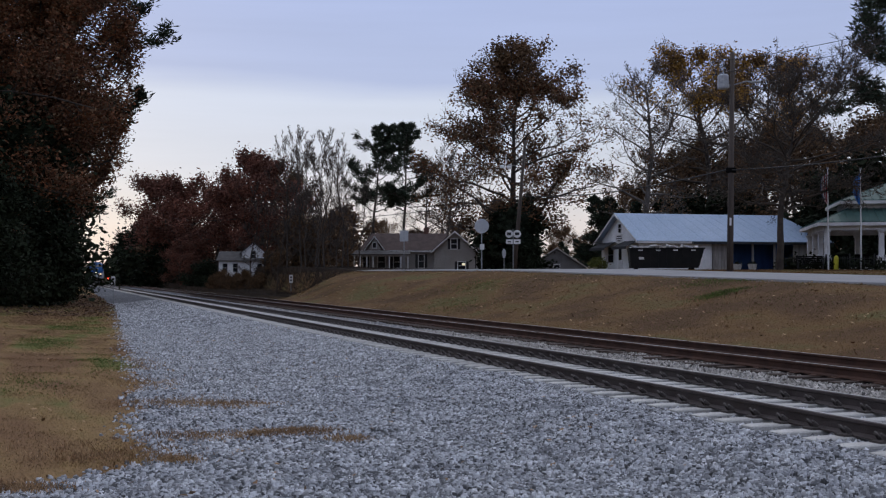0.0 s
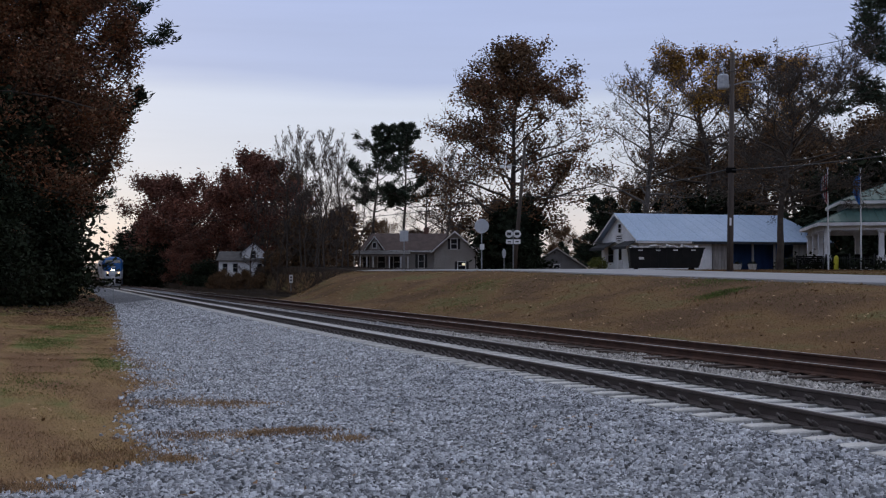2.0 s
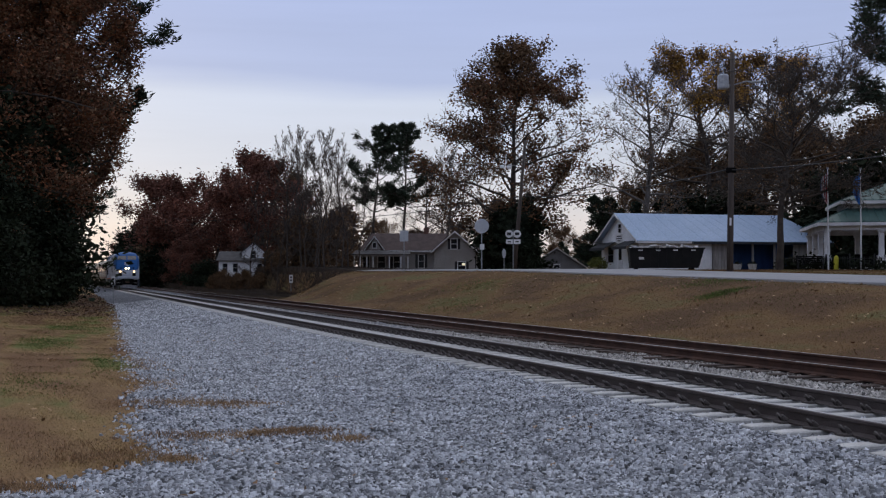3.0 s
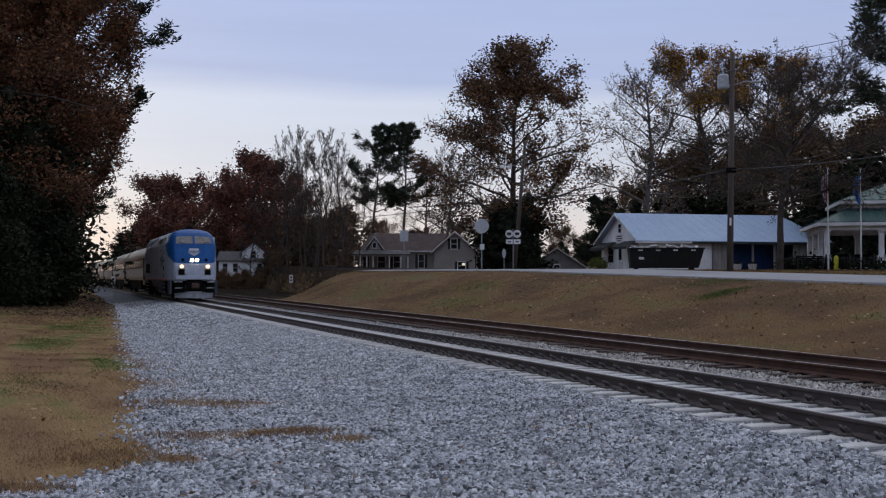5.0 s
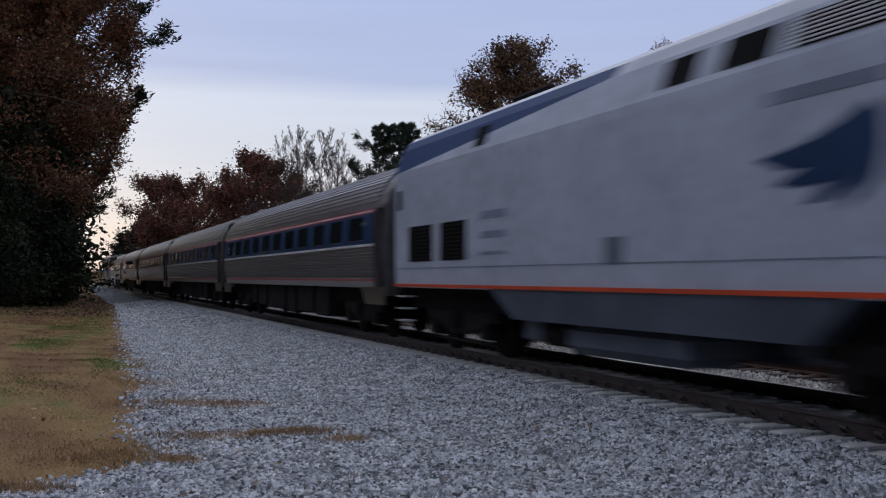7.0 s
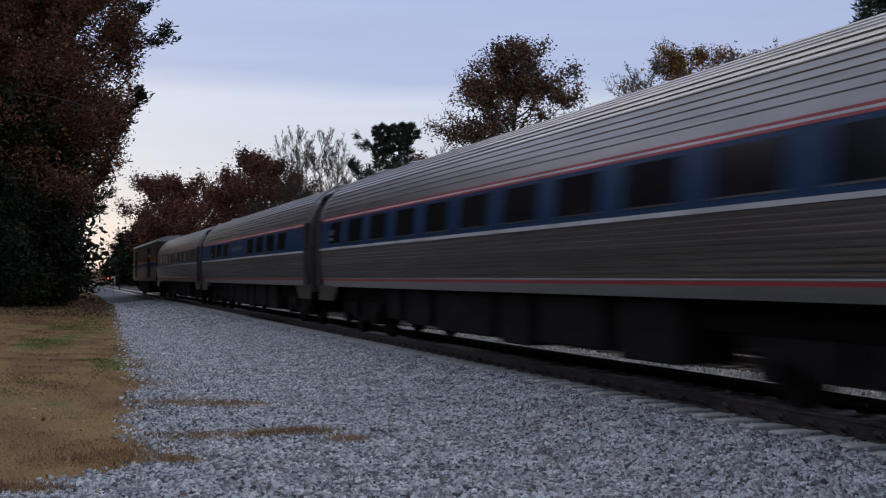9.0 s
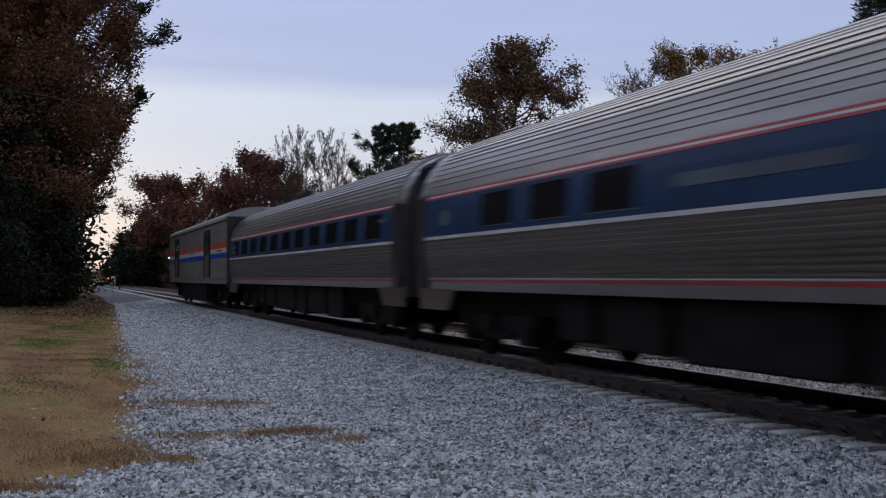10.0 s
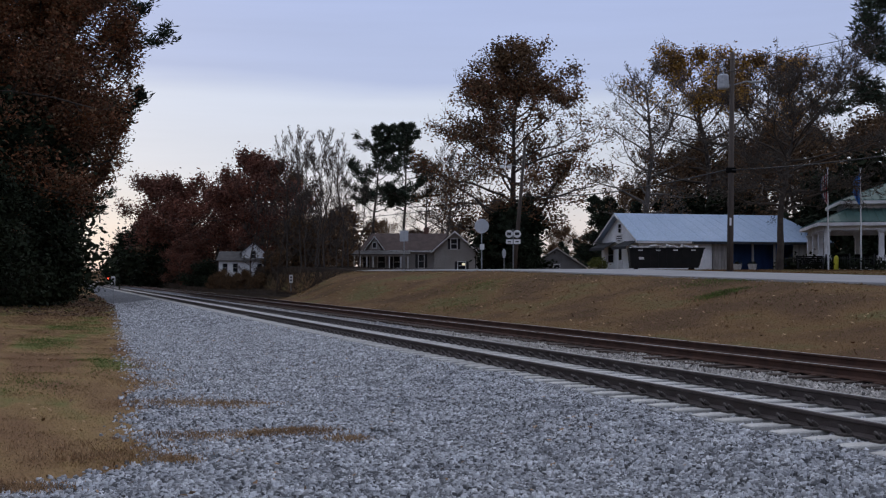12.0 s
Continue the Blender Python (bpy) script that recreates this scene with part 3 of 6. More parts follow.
def half_width(z):
    for (z0, w0), (z1, w1) in zip(SECTION_PROFILE, SECTION_PROFILE[1:]):
        if z0 <= z <= z1:
            return w0 + (w1 - w0) * (z - z0) / (z1 - z0)
    return 0.0


def coach_outline():
    """Half outline from sill to ridge, with flutes below the window band and on the roof."""
    pts = [(1.50, 1.17), (1.555, 1.38)]
    z = 1.40
    while z < 2.08:
        w = half_width(z)
        pts += [(w - 0.008, z), (w + 0.012, z + 0.022), (w + 0.012, z + 0.046), (w - 0.008, z + 0.062)]
        z += 0.072
    pts += [(half_width(2.15), 2.15), (half_width(2.45), 2.45), (half_width(2.8), 2.8), (half_width(2.98), 2.98)]
    # roof flutes, evenly spaced along the curve
    curve = []
    zz = 3.0
    while zz < 4.11:
        curve.append((half_width(zz), zz))
        zz += 0.004
    run, last = 0.0, 0.0
    for a, b in zip(curve, curve[1:]):
        d = math.dist(a, b)
        run += d
        if run - last > 0.115:
            t = Vector((b[0] - a[0], b[1] - a[1])).normalized()
            nx, nz = t.y, -t.x
            w, zc = b
            pts += [(w, zc), (w + nx * 0.014 + t.x * 0.012, zc + nz * 0.014 + t.y * 0.012), (w + nx * 0.014 + t.x * 0.034, zc + nz * 0.014 + t.y * 0.034), (w + t.x * 0.046, zc + t.y * 0.046)]
            last = run
    return pts + [(0.0, 4.12)]


def band(z0, z1, y0, y1, proud=0.008, side=-1, cuts=4):
    """A painted sheet that follows the curved side between two heights."""
    zs = [z0 + (z1 - z0) * k / cuts for k in range(cuts + 1)]
    outer = [(side * (half_width(z) + proud), z) for z in zs]
    inner = [(side * (half_width(z) - 0.03), z) for z in reversed(zs)]
    return Mesh().prism(outer + inner, y0, y1)


def coach(label, windows, emblem_y):
    L = 25.7
    car = thing("passenger_coach", label, "train car", group="coaches of the train")
    half = coach_outline()
    outline = [(-x, z) for x, z in half] + [(x, z) for x, z in reversed(half[:-1])]
    part("body", Mesh().prism(outline, 1.0, L - 1.0), STEEL, car, "fluted stainless steel shell")
    smooth_half = [(w, z) for z, w in SECTION_PROFILE]
    so = [(-x * 0.985, 1.17 + (z - 1.17) * 0.985 if z > 1.2 else 1.0) for x, z in smooth_half] + [(x * 0.985, 1.17 + (z - 1.17) * 0.985 if z > 1.2 else 1.0) for x, z in reversed(smooth_half[:-1])]
    for y0, y1 in ((0.30, 1.0), (L - 1.0, L - 0.30)):
        part("vestibule", Mesh().prism([(x, z) for x, z in so], y0, y1), STEEL, car, "smooth steel vestibule end")
    # wider than a real gangway; its black also draws the shaded gap between cars
    for y0, y1 in ((-0.16, 0.30), (L - 0.30, L + 0.16)):
        part("diaphragm", Mesh().box(-1.22, y0, 0.95, 1.22, y1, 3.72, c=0.10), BLACK, car, "black rubber gangway diaphragm, widened to fill the shaded gap between cars")
    for side in (-1, 1):
        part("navy_band", band(2.17, 2.86, 1.0, L - 1.0, 0.008, side), NAVY, car, "navy painted window band")
        for z0, z1, m_, lb in ((2.11, 2.17, STRIPE_WHITE, "white stripe below the windows"), (2.865, 2.90, RED, "red stripe"), (2.90, 2.93, STRIPE_WHITE, "white stripe"), (2.93, 2.965, RED, "red stripe"), (1.32, 1.365, RED, "red sill stripe")):
            part("stripe", band(z0, z1, 1.0, L - 1.0, 0.011, side, 1), m_, car, lb)
        for yc in windows:
            w = part("window", band(2.27, 2.80, yc - 0.66, yc + 0.66, 0.012, side, 3), WINDOW, car, "dark tinted window")
            part("window_ledge", band(2.245, 2.268, yc - 0.68, yc + 0.68, 0.016, side, 1), STEEL, w)
        for y0, y1 in ((0.42, 0.95), (L - 0.95, L - 0.42)):
            x = side * 1.515
            part("vestibule_door", Mesh().box(min(x, x + side * 0.08), y0, 1.2, max(x, x + side * 0.08), y1, 2.95, c=0.02), DOOR_GREY, car, "recessed vestibule door")
        for y0, y1, slope in ((0.42, 2.4, 1), (L - 2.4, L - 0.42, -1)):
            lo, hi = (y0, y1 - 0.45) if slope > 0 else (y0 + 0.45, y1)
            xs = sorted((side * 1.46, side * 1.515))
            part("step_skirt", Mesh().loft([[(x_, y0, 1.19), (x_, y1, 1.19), (x_, hi, 0.80), (x_, lo, 0.80)] for x_ in xs]), STEEL, car, "smooth steel skirt beside the steps")
        if emblem_y:
            part("lettering_bar", band(2.44, 2.60, emblem_y - 1.6, emblem_y + 1.6, 0.014, side, 1), SKIRT, car, "pale lettering bar on the navy band")
        part("number_bar", band(2.60, 2.68, 1.5, 2.1, 0.014, side, 1), SKIRT, car, "pale number bar")
        part("emblem", band(2.35, 2.62, L - 2.4, L - 1.9, 0.014, side, 1), SKIRT, car, "pale blue emblem shape")
        for y0, y1, z0 in ((6.4, 8.0, 0.36), (8.4, 10.6, 0.42), (11.0, 12.2, 0.34), (12.6, 15.6, 0.40), (16.0, 17.6, 0.45), (18.0, 19.0, 0.5)):
            x0, x1 = sorted((side * 0.55, side * 1.36))
            part("equipment_box", Mesh().box(x0, y0, z0, x1, y1, 1.15, c=0.03), GRIME, car, "dark underfloor equipment box")
    part("underframe", Mesh().box(-1.2, 1.2, 0.80, 1.2, L - 1.2, 1.2), DARK, car, "black underframe")
    for y in (3.6, L - 3.6):
        wheel_truck(car, y)
    for y in (2.2, L - 2.4):
        part("roof_hatch", Mesh().box(-0.35, y - 0.5, 4.04, 0.35, y + 0.5, 4.17, c=0.03), STEEL, car, "roof vent hatch")
    return car


def baggage_car():
    L = 25.3
    car = thing("baggage_car", "dull steel baggage car with red, white and blue stripes", "train car", group="")
    W = 1.52
    half = [(W, 1.12), (W, 1.40)]
    z = 1.42
    while z < 2.10:
        half += [(W - 0.006, z), (W + 0.012, z + 0.02), (W + 0.012, z + 0.045), (W - 0.006, z + 0.06)]
        z += 0.08
    half += [(W, 2.14), (W, 3.84)]
    outline = [(-x, z) for x, z in half] + [(x, z) for x, z in reversed(half)]
    part("body", Mesh().prism(outline, 0.1, L - 0.1), BAGGAGE, car, "dull grey steel body")
    roof = [(1.54, 3.82)] + [(1.54 * math.cos(a), 3.88 + 0.50 * math.sin(a)) for a in [k * math.pi / 2 / 8 for k in range(9)]]
    part("roof", Mesh().prism([(-x, z) for x, z in roof] + [(x, z) for x, z in reversed(roof[:-1])], 0.05, L - 0.05), ROOF_EDGE, car, "pale rounded roof")
    for y0, y1 in ((-0.16, 0.1), (L - 0.1, L + 0.16)):
        part("diaphragm", Mesh().box(-0.8, y0, 0.95, 0.8, y1, 3.5, c=0.06), BLACK, car, "black gangway diaphragm")
    for y0, y1 in ((-0.02, 0.1), (L - 0.1, L + 0.02)):
        part("end_wall", Mesh().box(-1.53, y0, 0.98, 1.53, y1, 3.95, c=0.02), DOOR_GREY, car, "dark brown end wall")
    for side in (-1, 1):
        def slab(z0, z1, y0, y1, a=-0.01, b=0.007):
            x0, x1 = sorted((side * (W + a), side * (W + b)))
            return Mesh().box(x0, y0, z0, x1, y1, z1)
        for z0, z1, m_, lb in ((2.66, 2.89, ORANGE_RED, "orange-red stripe"), (2.46, 2.66, STRIPE_WHITE, "white stripe"), (2.24, 2.46, BRIGHT_BLUE, "bright blue stripe"), (1.30, 1.34, RED, "thin red sill stripe")):
            part("stripe", slab(z0, z1, 0.3, L - 0.3), m_, car, lb)
        for y0, y1 in ((5.6, 7.6), (19.5, 21.5)):
            d = part("loading_door", slab(1.42, 3.62, y0, y1, -0.03, 0.03), DOOR_GREY, car, "dark sliding loading door")
            part("door_post", slab(1.38, 3.56, y0 - 0.12, y0, -0.03, 0.05), GRIME, d)
            part("door_post", slab(1.38, 3.56, y1, y1 + 0.12, -0.03, 0.05), GRIME, d)
            part("door_panel", slab(1.46, 2.45, y0 + 0.12, y1 - 0.12, 0.0, 0.038), DOOR_PANEL, d, "worn lower door panel")
            part("door_placard", slab(1.62, 1.92, y0 + 0.75, y0 + 1.25, 0.03, 0.046), PLACARD, d, "faded red placard")
            part("door_window", slab(2.95, 3.35, y0 + 0.25, y0 + 0.75, 0.0, 0.036), WINDOW, d, "small dark door window")
            part("door_window", slab(2.95, 3.35, y1 - 0.75, y1 - 0.25, 0.0, 0.036), WINDOW, d, "small dark door window")
        part("lettering_bar", slab(2.53, 2.60, 1.6, 3.0, 0, 0.012), SKIRT, car, "grey lettering bar")
        part("emblem", slab(2.55, 2.80, 13.5, 14.15, 0, 0.012), EMBLEM_GREY, car, "pale blue emblem shape")
        part("emblem_bar", slab(2.62, 2.74, 11.2, 13.4, 0, 0.012), EMBLEM_GREY, car, "pale lettering bar on the stripes")
        part("gutter", slab(3.80, 3.83, 0.1, L - 0.1, 0, 0.035), DOOR_GREY, car, "dark roof gutter")
        x0, x1 = sorted((side * 0.6, side * 1.42))
        # box drawn deeper, its dark side also standing in for shade under the car
        part("belly_box", Mesh().box(x0, 7.6, 0.26, x1, 18.6, 1.14, c=0.04), GRIME, car, "long dark underfloor box, deepened to cover the shaded gap")
    part("marker_lamp", Mesh().disc(-1.55, L + 0.02, 2.62, 0.055, 0.14), LAMP_GREEN, car, "lit greenish marker lamp")
    part("underframe", Mesh().box(-1.2, 0.6, 0.80, 1.2, L - 0.6, 1.14), DARK, car, "black underframe")
    for y in (3.6, L - 3.6):
        wheel_truck(car, y)
    return car


ALL_WINDOWS = [2.6 + 2.05 * k for k in range(11)]
train = [locomotive()]
for number in range(5):
    if number == 3:
        train.append(coach("stainless steel cafe coach with grouped windows and navy band", [4.4, 6.45, 8.5, 10.55, 16.9, 18.9, 21.0], 13.7))
    elif number == 0:
        train.append(coach("fluted stainless steel coach with dark windows behind the locomotive", ALL_WINDOWS, 0))
    elif number == 1:
        train.append(coach("fluted stainless steel coach with navy window band", ALL_WINDOWS, 0))
    else:
        train.append(copy_thing(train[2], pose(0, 0, 0)))
train.append(baggage_car())


# ---- buildings ----
ROOF_METAL = mat("pale_blue_metal_roof", (0.33, 0.43, 0.59), (0.30, 0.40, 0.555), scale=0.5, fine=8, bump=0.05, rough=0.45, metal=0.2)
ROOF_GREEN = mat("green_metal_roof", (0.085, 0.16, 0.15), (0.065, 0.13, 0.12), scale=0.5, fine=8, bump=0.05, rough=0.45, metal=0.2)
SHINGLE = mat("brown_shingles", (0.095, 0.068, 0.062), (0.07, 0.05, 0.047), scale=1.5, fine=14, bump=0.4, rough=0.9)
GREY_SHINGLE = mat("grey_shingles", (0.09, 0.085, 0.085), (0.07, 0.066, 0.066), scale=1.5, fine=14, bump=0.4, rough=0.9)
TAN = mat("tan_grey_siding", (0.30, 0.28, 0.265), (0.26, 0.24, 0.225), scale=0.6, fine=10, bump=0.1, rough=0.7)
TRIM = mat("white_trim_paint", (0.74, 0.74, 0.75), scale=1, bump=0.05, rough=0.55)
CLOTH = mat("dark_awning_cloth", (0.035, 0.037, 0.042), scale=2, bump=0.1, rough=0.85)
PANE = glass("house_window_glass", (0.02, 0.022, 0.026), 0.1)
SHUTTER = mat("black_shutter_paint", (0.02, 0.02, 0.022), rough=0.6)
BLUE_WALL = mat("blue_painted_boards", (0.03, 0.085, 0.24), (0.02, 0.06, 0.18), scale=1, stretch=(3, 3, 0.5), fine=12, bump=0.2, rough=0.7)
OLD_BOARD = mat("weathered_white_boards", (0.36, 0.34, 0.32), (0.22, 0.20, 0.19), scale=1.2, stretch=(3, 3, 0.4), fine=12, bump=0.3, rough=0.85)
# glows to draw a glint on a window; there is no lit room
GLINT = mat("window_glint_glow", (0.8, 0.7, 0.5), bump=0, emit=(1.0, 0.85, 0.6, 0.8))


def clapboards(parent, x0, x1, z0, z1, y, pitch, material_, top=None, name="siding_board", flip=False):
    """Overlapping boards on a wall that faces -y (or, flipped, on one that faces -x, with x0..x1 read along y)."""
    z = z0
    while z < z1 - 0.02:
        a, b = x0, x1
        if top:
            a, b = top(z + pitch / 2, x0, x1)
        if b - a > 0.2:
            h = min(pitch, z1 - z)
            pts = [(y - 0.028, z), (y - 0.006, z + h), (y, z + h), (y, z)]
            if flip:
                ms = Mesh().loft([[(p, a, q) for p, q in pts], [(p, b, q) for p, q in pts]])
            else:
                ms = Mesh().loft([[(a, p, q) for p, q in pts], [(b, p, q) for p, q in pts]])
            part(name, ms, material_, parent)
        z += pitch


def window_on(parent, x, z, w, h, y, shutters=False, mullion=True, flip=False, pane=None):
    """A framed sash window on a wall that faces -y; flipped: on one that faces -x."""
    def b(x0, y0, z0, x1, y1, z1, c=0.0):
        return Mesh().box(y0, x0, z0, y1, x1, z1, c=c) if flip else Mesh().box(x0, y0, z0, x1, y1, z1, c=c)
    win = part("window", b(x - w / 2, y - 0.03, z, x + w / 2, y + 0.02, z + h), pane or PANE, parent, "dark sash window pane" if not pane else "window with a lit room behind")
    t = 0.09
    for q in ((x - w / 2 - t, z - t, x - w / 2, z + h + t), (x + w / 2, z - t, x + w / 2 + t, z + h + t), (x - w / 2, z + h, x + w / 2, z + h + t), (x - w / 2, z - t, x + w / 2, z)):
        part("frame", b(q[0], y - 0.07, q[1], q[2], y + 0.01, q[3]), TRIM, win, "white window frame")
    if mullion:
        part("sash_bar", b(x - w / 2, y - 0.05, z + h / 2 - 0.025, x + w / 2, y, z + h / 2 + 0.025), TRIM, win)
    if shutters:
        for s in (-1, 1):
            c = x + s * (w / 2 + t + 0.17)
            part("shutter", b(c - 0.17, y - 0.06, z - 0.05, c + 0.17, y, z + h + 0.05, c=0.01), SHUTTER, parent, "black louvred shutter")
    return win


def roof_slab(parent, a, b, c, d, material_, thick=0.10, label="", name="roof"):
    a, b, c, d = (Vector(p) for p in (a, b, c, d))
    n = (b - a).cross(d - a).normalized()
    if n.z < 0:
        n = -n
    return part(name, Mesh().loft([[a, b, c, d], [p + n * thick for p in (a, b, c, d)]]), material_, parent, label), n


def seams(roof, a, b, c, d, count, material_, n, lift=0.10, w=0.03, h=0.05):
    """Standing seams from eave (a to b) up to ridge (d to c)."""
    a, b, c, d = (Vector(p) for p in (a, b, c, d))
    for k in range(count + 1):
        f = k / count
        p, q = a.lerp(b, f) + n * lift, d.lerp(c, f) + n * lift
        if (p - q).length < 0.3:
            continue
        s = (b - a).normalized() * w / 2
        part("seam", Mesh().loft([[p - s, p + s, p + s + n * h, p - s + n * h], [q - s, q + s, q + s + n * h, q - s + n * h]]), material_, roof)


def store():
    """Long white store with a metal roof; local x runs along the ridge, the gable end faces -x, the long front faces -y."""
    x0, y0 = spot(28.25, 99)
    t = thing("store_building", "long white clapboard store with pale blue metal roof and open bay", "building", pose(x0, y0, 1.98, 0, 0, -4))
    L, D, eave, ridge = 17.2, 8.4, 2.72, 5.0
    part("foundation", Mesh().box(-0.05, -0.05, -1.0, L, D + 0.05, 0.02), mat("grey_block", (0.25, 0.25, 0.25), rough=0.9), t, "low grey foundation")
    wall = part("wall", Mesh().box(0, 0, 0, 6.6, 0.15, eave), WHITE, t)
    clapboards(wall, 0, 6.6, 0.05, eave, 0.0, 0.2, WHITE)
    gable = part("gable_wall", Mesh().loft([[(x, 0, 0), (x, D, 0), (x, D, eave), (x, D / 2, ridge - 0.1), (x, 0, eave)] for x in (0.0, 0.15)]), WHITE, t)

    def under_roof(z, a, b):
        if z < eave:
            return a, b
        e = (z - eave) / (ridge - eave) * D / 2 + 0.1
        return a + e, b - e
    clapboards(gable, 0, D, 0.05, ridge - 0.2, 0.0, 0.2, WHITE, under_roof, flip=True)
    part("back_wall", Mesh().box(0.15, D - 0.15, 0, L, D, eave), WHITE, t)
    part("end_wall", Mesh().box(L - 0.15, 0.1, 0, L, D - 0.15, eave), OLD_BOARD, t)
    part("dividing_wall", Mesh().box(6.6, 0.15, 0, 6.75, D - 0.15, eave), WHITE, t)
    part("bay_back_wall", Mesh().box(10.4, 3.2, 0, L - 0.2, 3.35, eave), BLUE_WALL, t, "dark blue boards inside the open bay")
    part("bay_panel", Mesh().box(6.75, 0.0, 0, 8.1, 0.12, eave), OLD_BOARD, t, "weathered board panel")
    part("end_panel", Mesh().box(14.6, 0.0, 0.5, 16.4, 0.12, eave - 0.2), OLD_BOARD, t, "weathered board panel")
    for x in (8.3, 10.5, 12.6, 14.5, 16.5):
        part("bay_post", Mesh().box(x - 0.07, -0.15, 0, x + 0.07, -0.01, eave), OLD_BOARD, t, "square wooden post")
    q = [(-0.55, -0.6, eave - 0.28), (L + 0.9, -0.6, eave - 0.28), (L - 1.6, D / 2, ridge), (-0.55, D / 2, ridge)]
    r, n = roof_slab(t, *q, ROOF_METAL, 0.07, "pale blue sheet metal roof slope")
    seams(r, *q, 18, ROOF_METAL, n, 0.07, 0.02, 0.010)
    roof_slab(t, (-0.55, D + 0.6, eave - 0.28), (L + 0.9, D + 0.6, eave - 0.28), (L - 1.6, D / 2, ridge), (-0.55, D / 2, ridge), ROOF_METAL, 0.07, "pale blue sheet metal roof slope")
    roof_slab(t, (L + 0.9, -0.6, eave - 0.28), (L + 0.9, D + 0.6, eave - 0.28), (L - 1.6, D / 2, ridge), (L - 1.6, D / 2 - 0.02, ridge), ROOF_METAL, 0.06, "pale blue hipped roof end")
    part("fascia", Mesh().box(-0.5, -0.62, eave - 0.42, 4.5, -0.56, eave - 0.26), TRIM, t, "white eave fascia")
    part("bay_fascia", Mesh().box(4.5, -0.64, eave - 0.46, L + 0.85, -0.56, eave - 0.27), CLOTH, t, "dark eave fascia")
    for s in (-1, 1):
        a, b = (-0.6, D / 2 + s * (D / 2 + 0.6), eave - 0.4), (-0.6, D / 2, ridge - 0.12)
        part("rake_board", Mesh().loft([[a, b, (b[0], b[1], b[2] + 0.16), (a[0], a[1], a[2] + 0.16)], [(p[0] + 0.05, p[1], p[2]) for p in (a, b, (b[0], b[1], b[2] + 0.16), (a[0], a[1], a[2] + 0.16))]]), TRIM, t, "white rake board")
    window_on(gable, 4.2, 3.35, 0.6, 0.75, 0.0, flip=True)
    window_on(gable, 6.2, 0.75, 1.2, 1.35, 0.0, flip=True)
    window_on(gable, 1.6, 0.75, 1.3, 1.35, 0.0, flip=True)
    door = part("door", Mesh().box(-0.06, 3.6, 0.02, 0.02, 4.5, 2.1, c=0.01), TRIM, gable, "white glazed shop door")
    part("door_glass", Mesh().box(-0.075, 3.75, 0.95, -0.055, 4.35, 1.95), PANE, door, "dark door glass")
    part("door_handle", Mesh().tube([(-0.11, 3.68, 0.95), (-0.11, 3.68, 1.15)], 0.02, 6), STEEL, door, "metal door handle")
    sign = part("shop_sign", Mesh().box(-0.08, 3.5, 2.42, -0.03, 5.0, 3.2, c=0.01), TRIM, gable, "white shop sign with grey writing")
    for z, a, b in ((2.98, 3.75, 4.75), (2.78, 3.65, 4.85), (2.58, 3.9, 4.6)):
        part("writing_bar", Mesh().box(-0.088, a, z, -0.078, b, z + 0.09), SHUTTER, sign)
    for a, b in ((0.2, 3.3), (4.9, 8.4)):
        aw = Mesh().loft([[(-0.02, a, 2.55), (-0.02, b, 2.55), (-1.2, b, 2.05), (-1.2, a, 2.05)], [(-0.02, a, 2.50), (-0.02, b, 2.50), (-1.2, b, 2.0), (-1.2, a, 2.0)]])
        awn = part("awning", aw, CLOTH, t, "dark cloth awning")
        part("valance", Mesh().box(-1.22, a, 1.82, -1.19, b, 2.05), CLOTH, awn)
    window_on(wall, 2.45, 1.25, 0.85, 0.75, 0.0, mullion=False)
    part("meter_box", Mesh().box(0.95, -0.12, 1.4, 1.15, 0.0, 1.75, c=0.01), mat("grey_meter_enamel", (0.3, 0.3, 0.3), rough=0.6), wall, "grey meter box")
    part("downspout", Mesh().tube([(-0.06, -0.08, 0.1), (-0.06, -0.08, 2.4)], 0.05, 6), TRIM, t, "white downspout")
    return t


store()


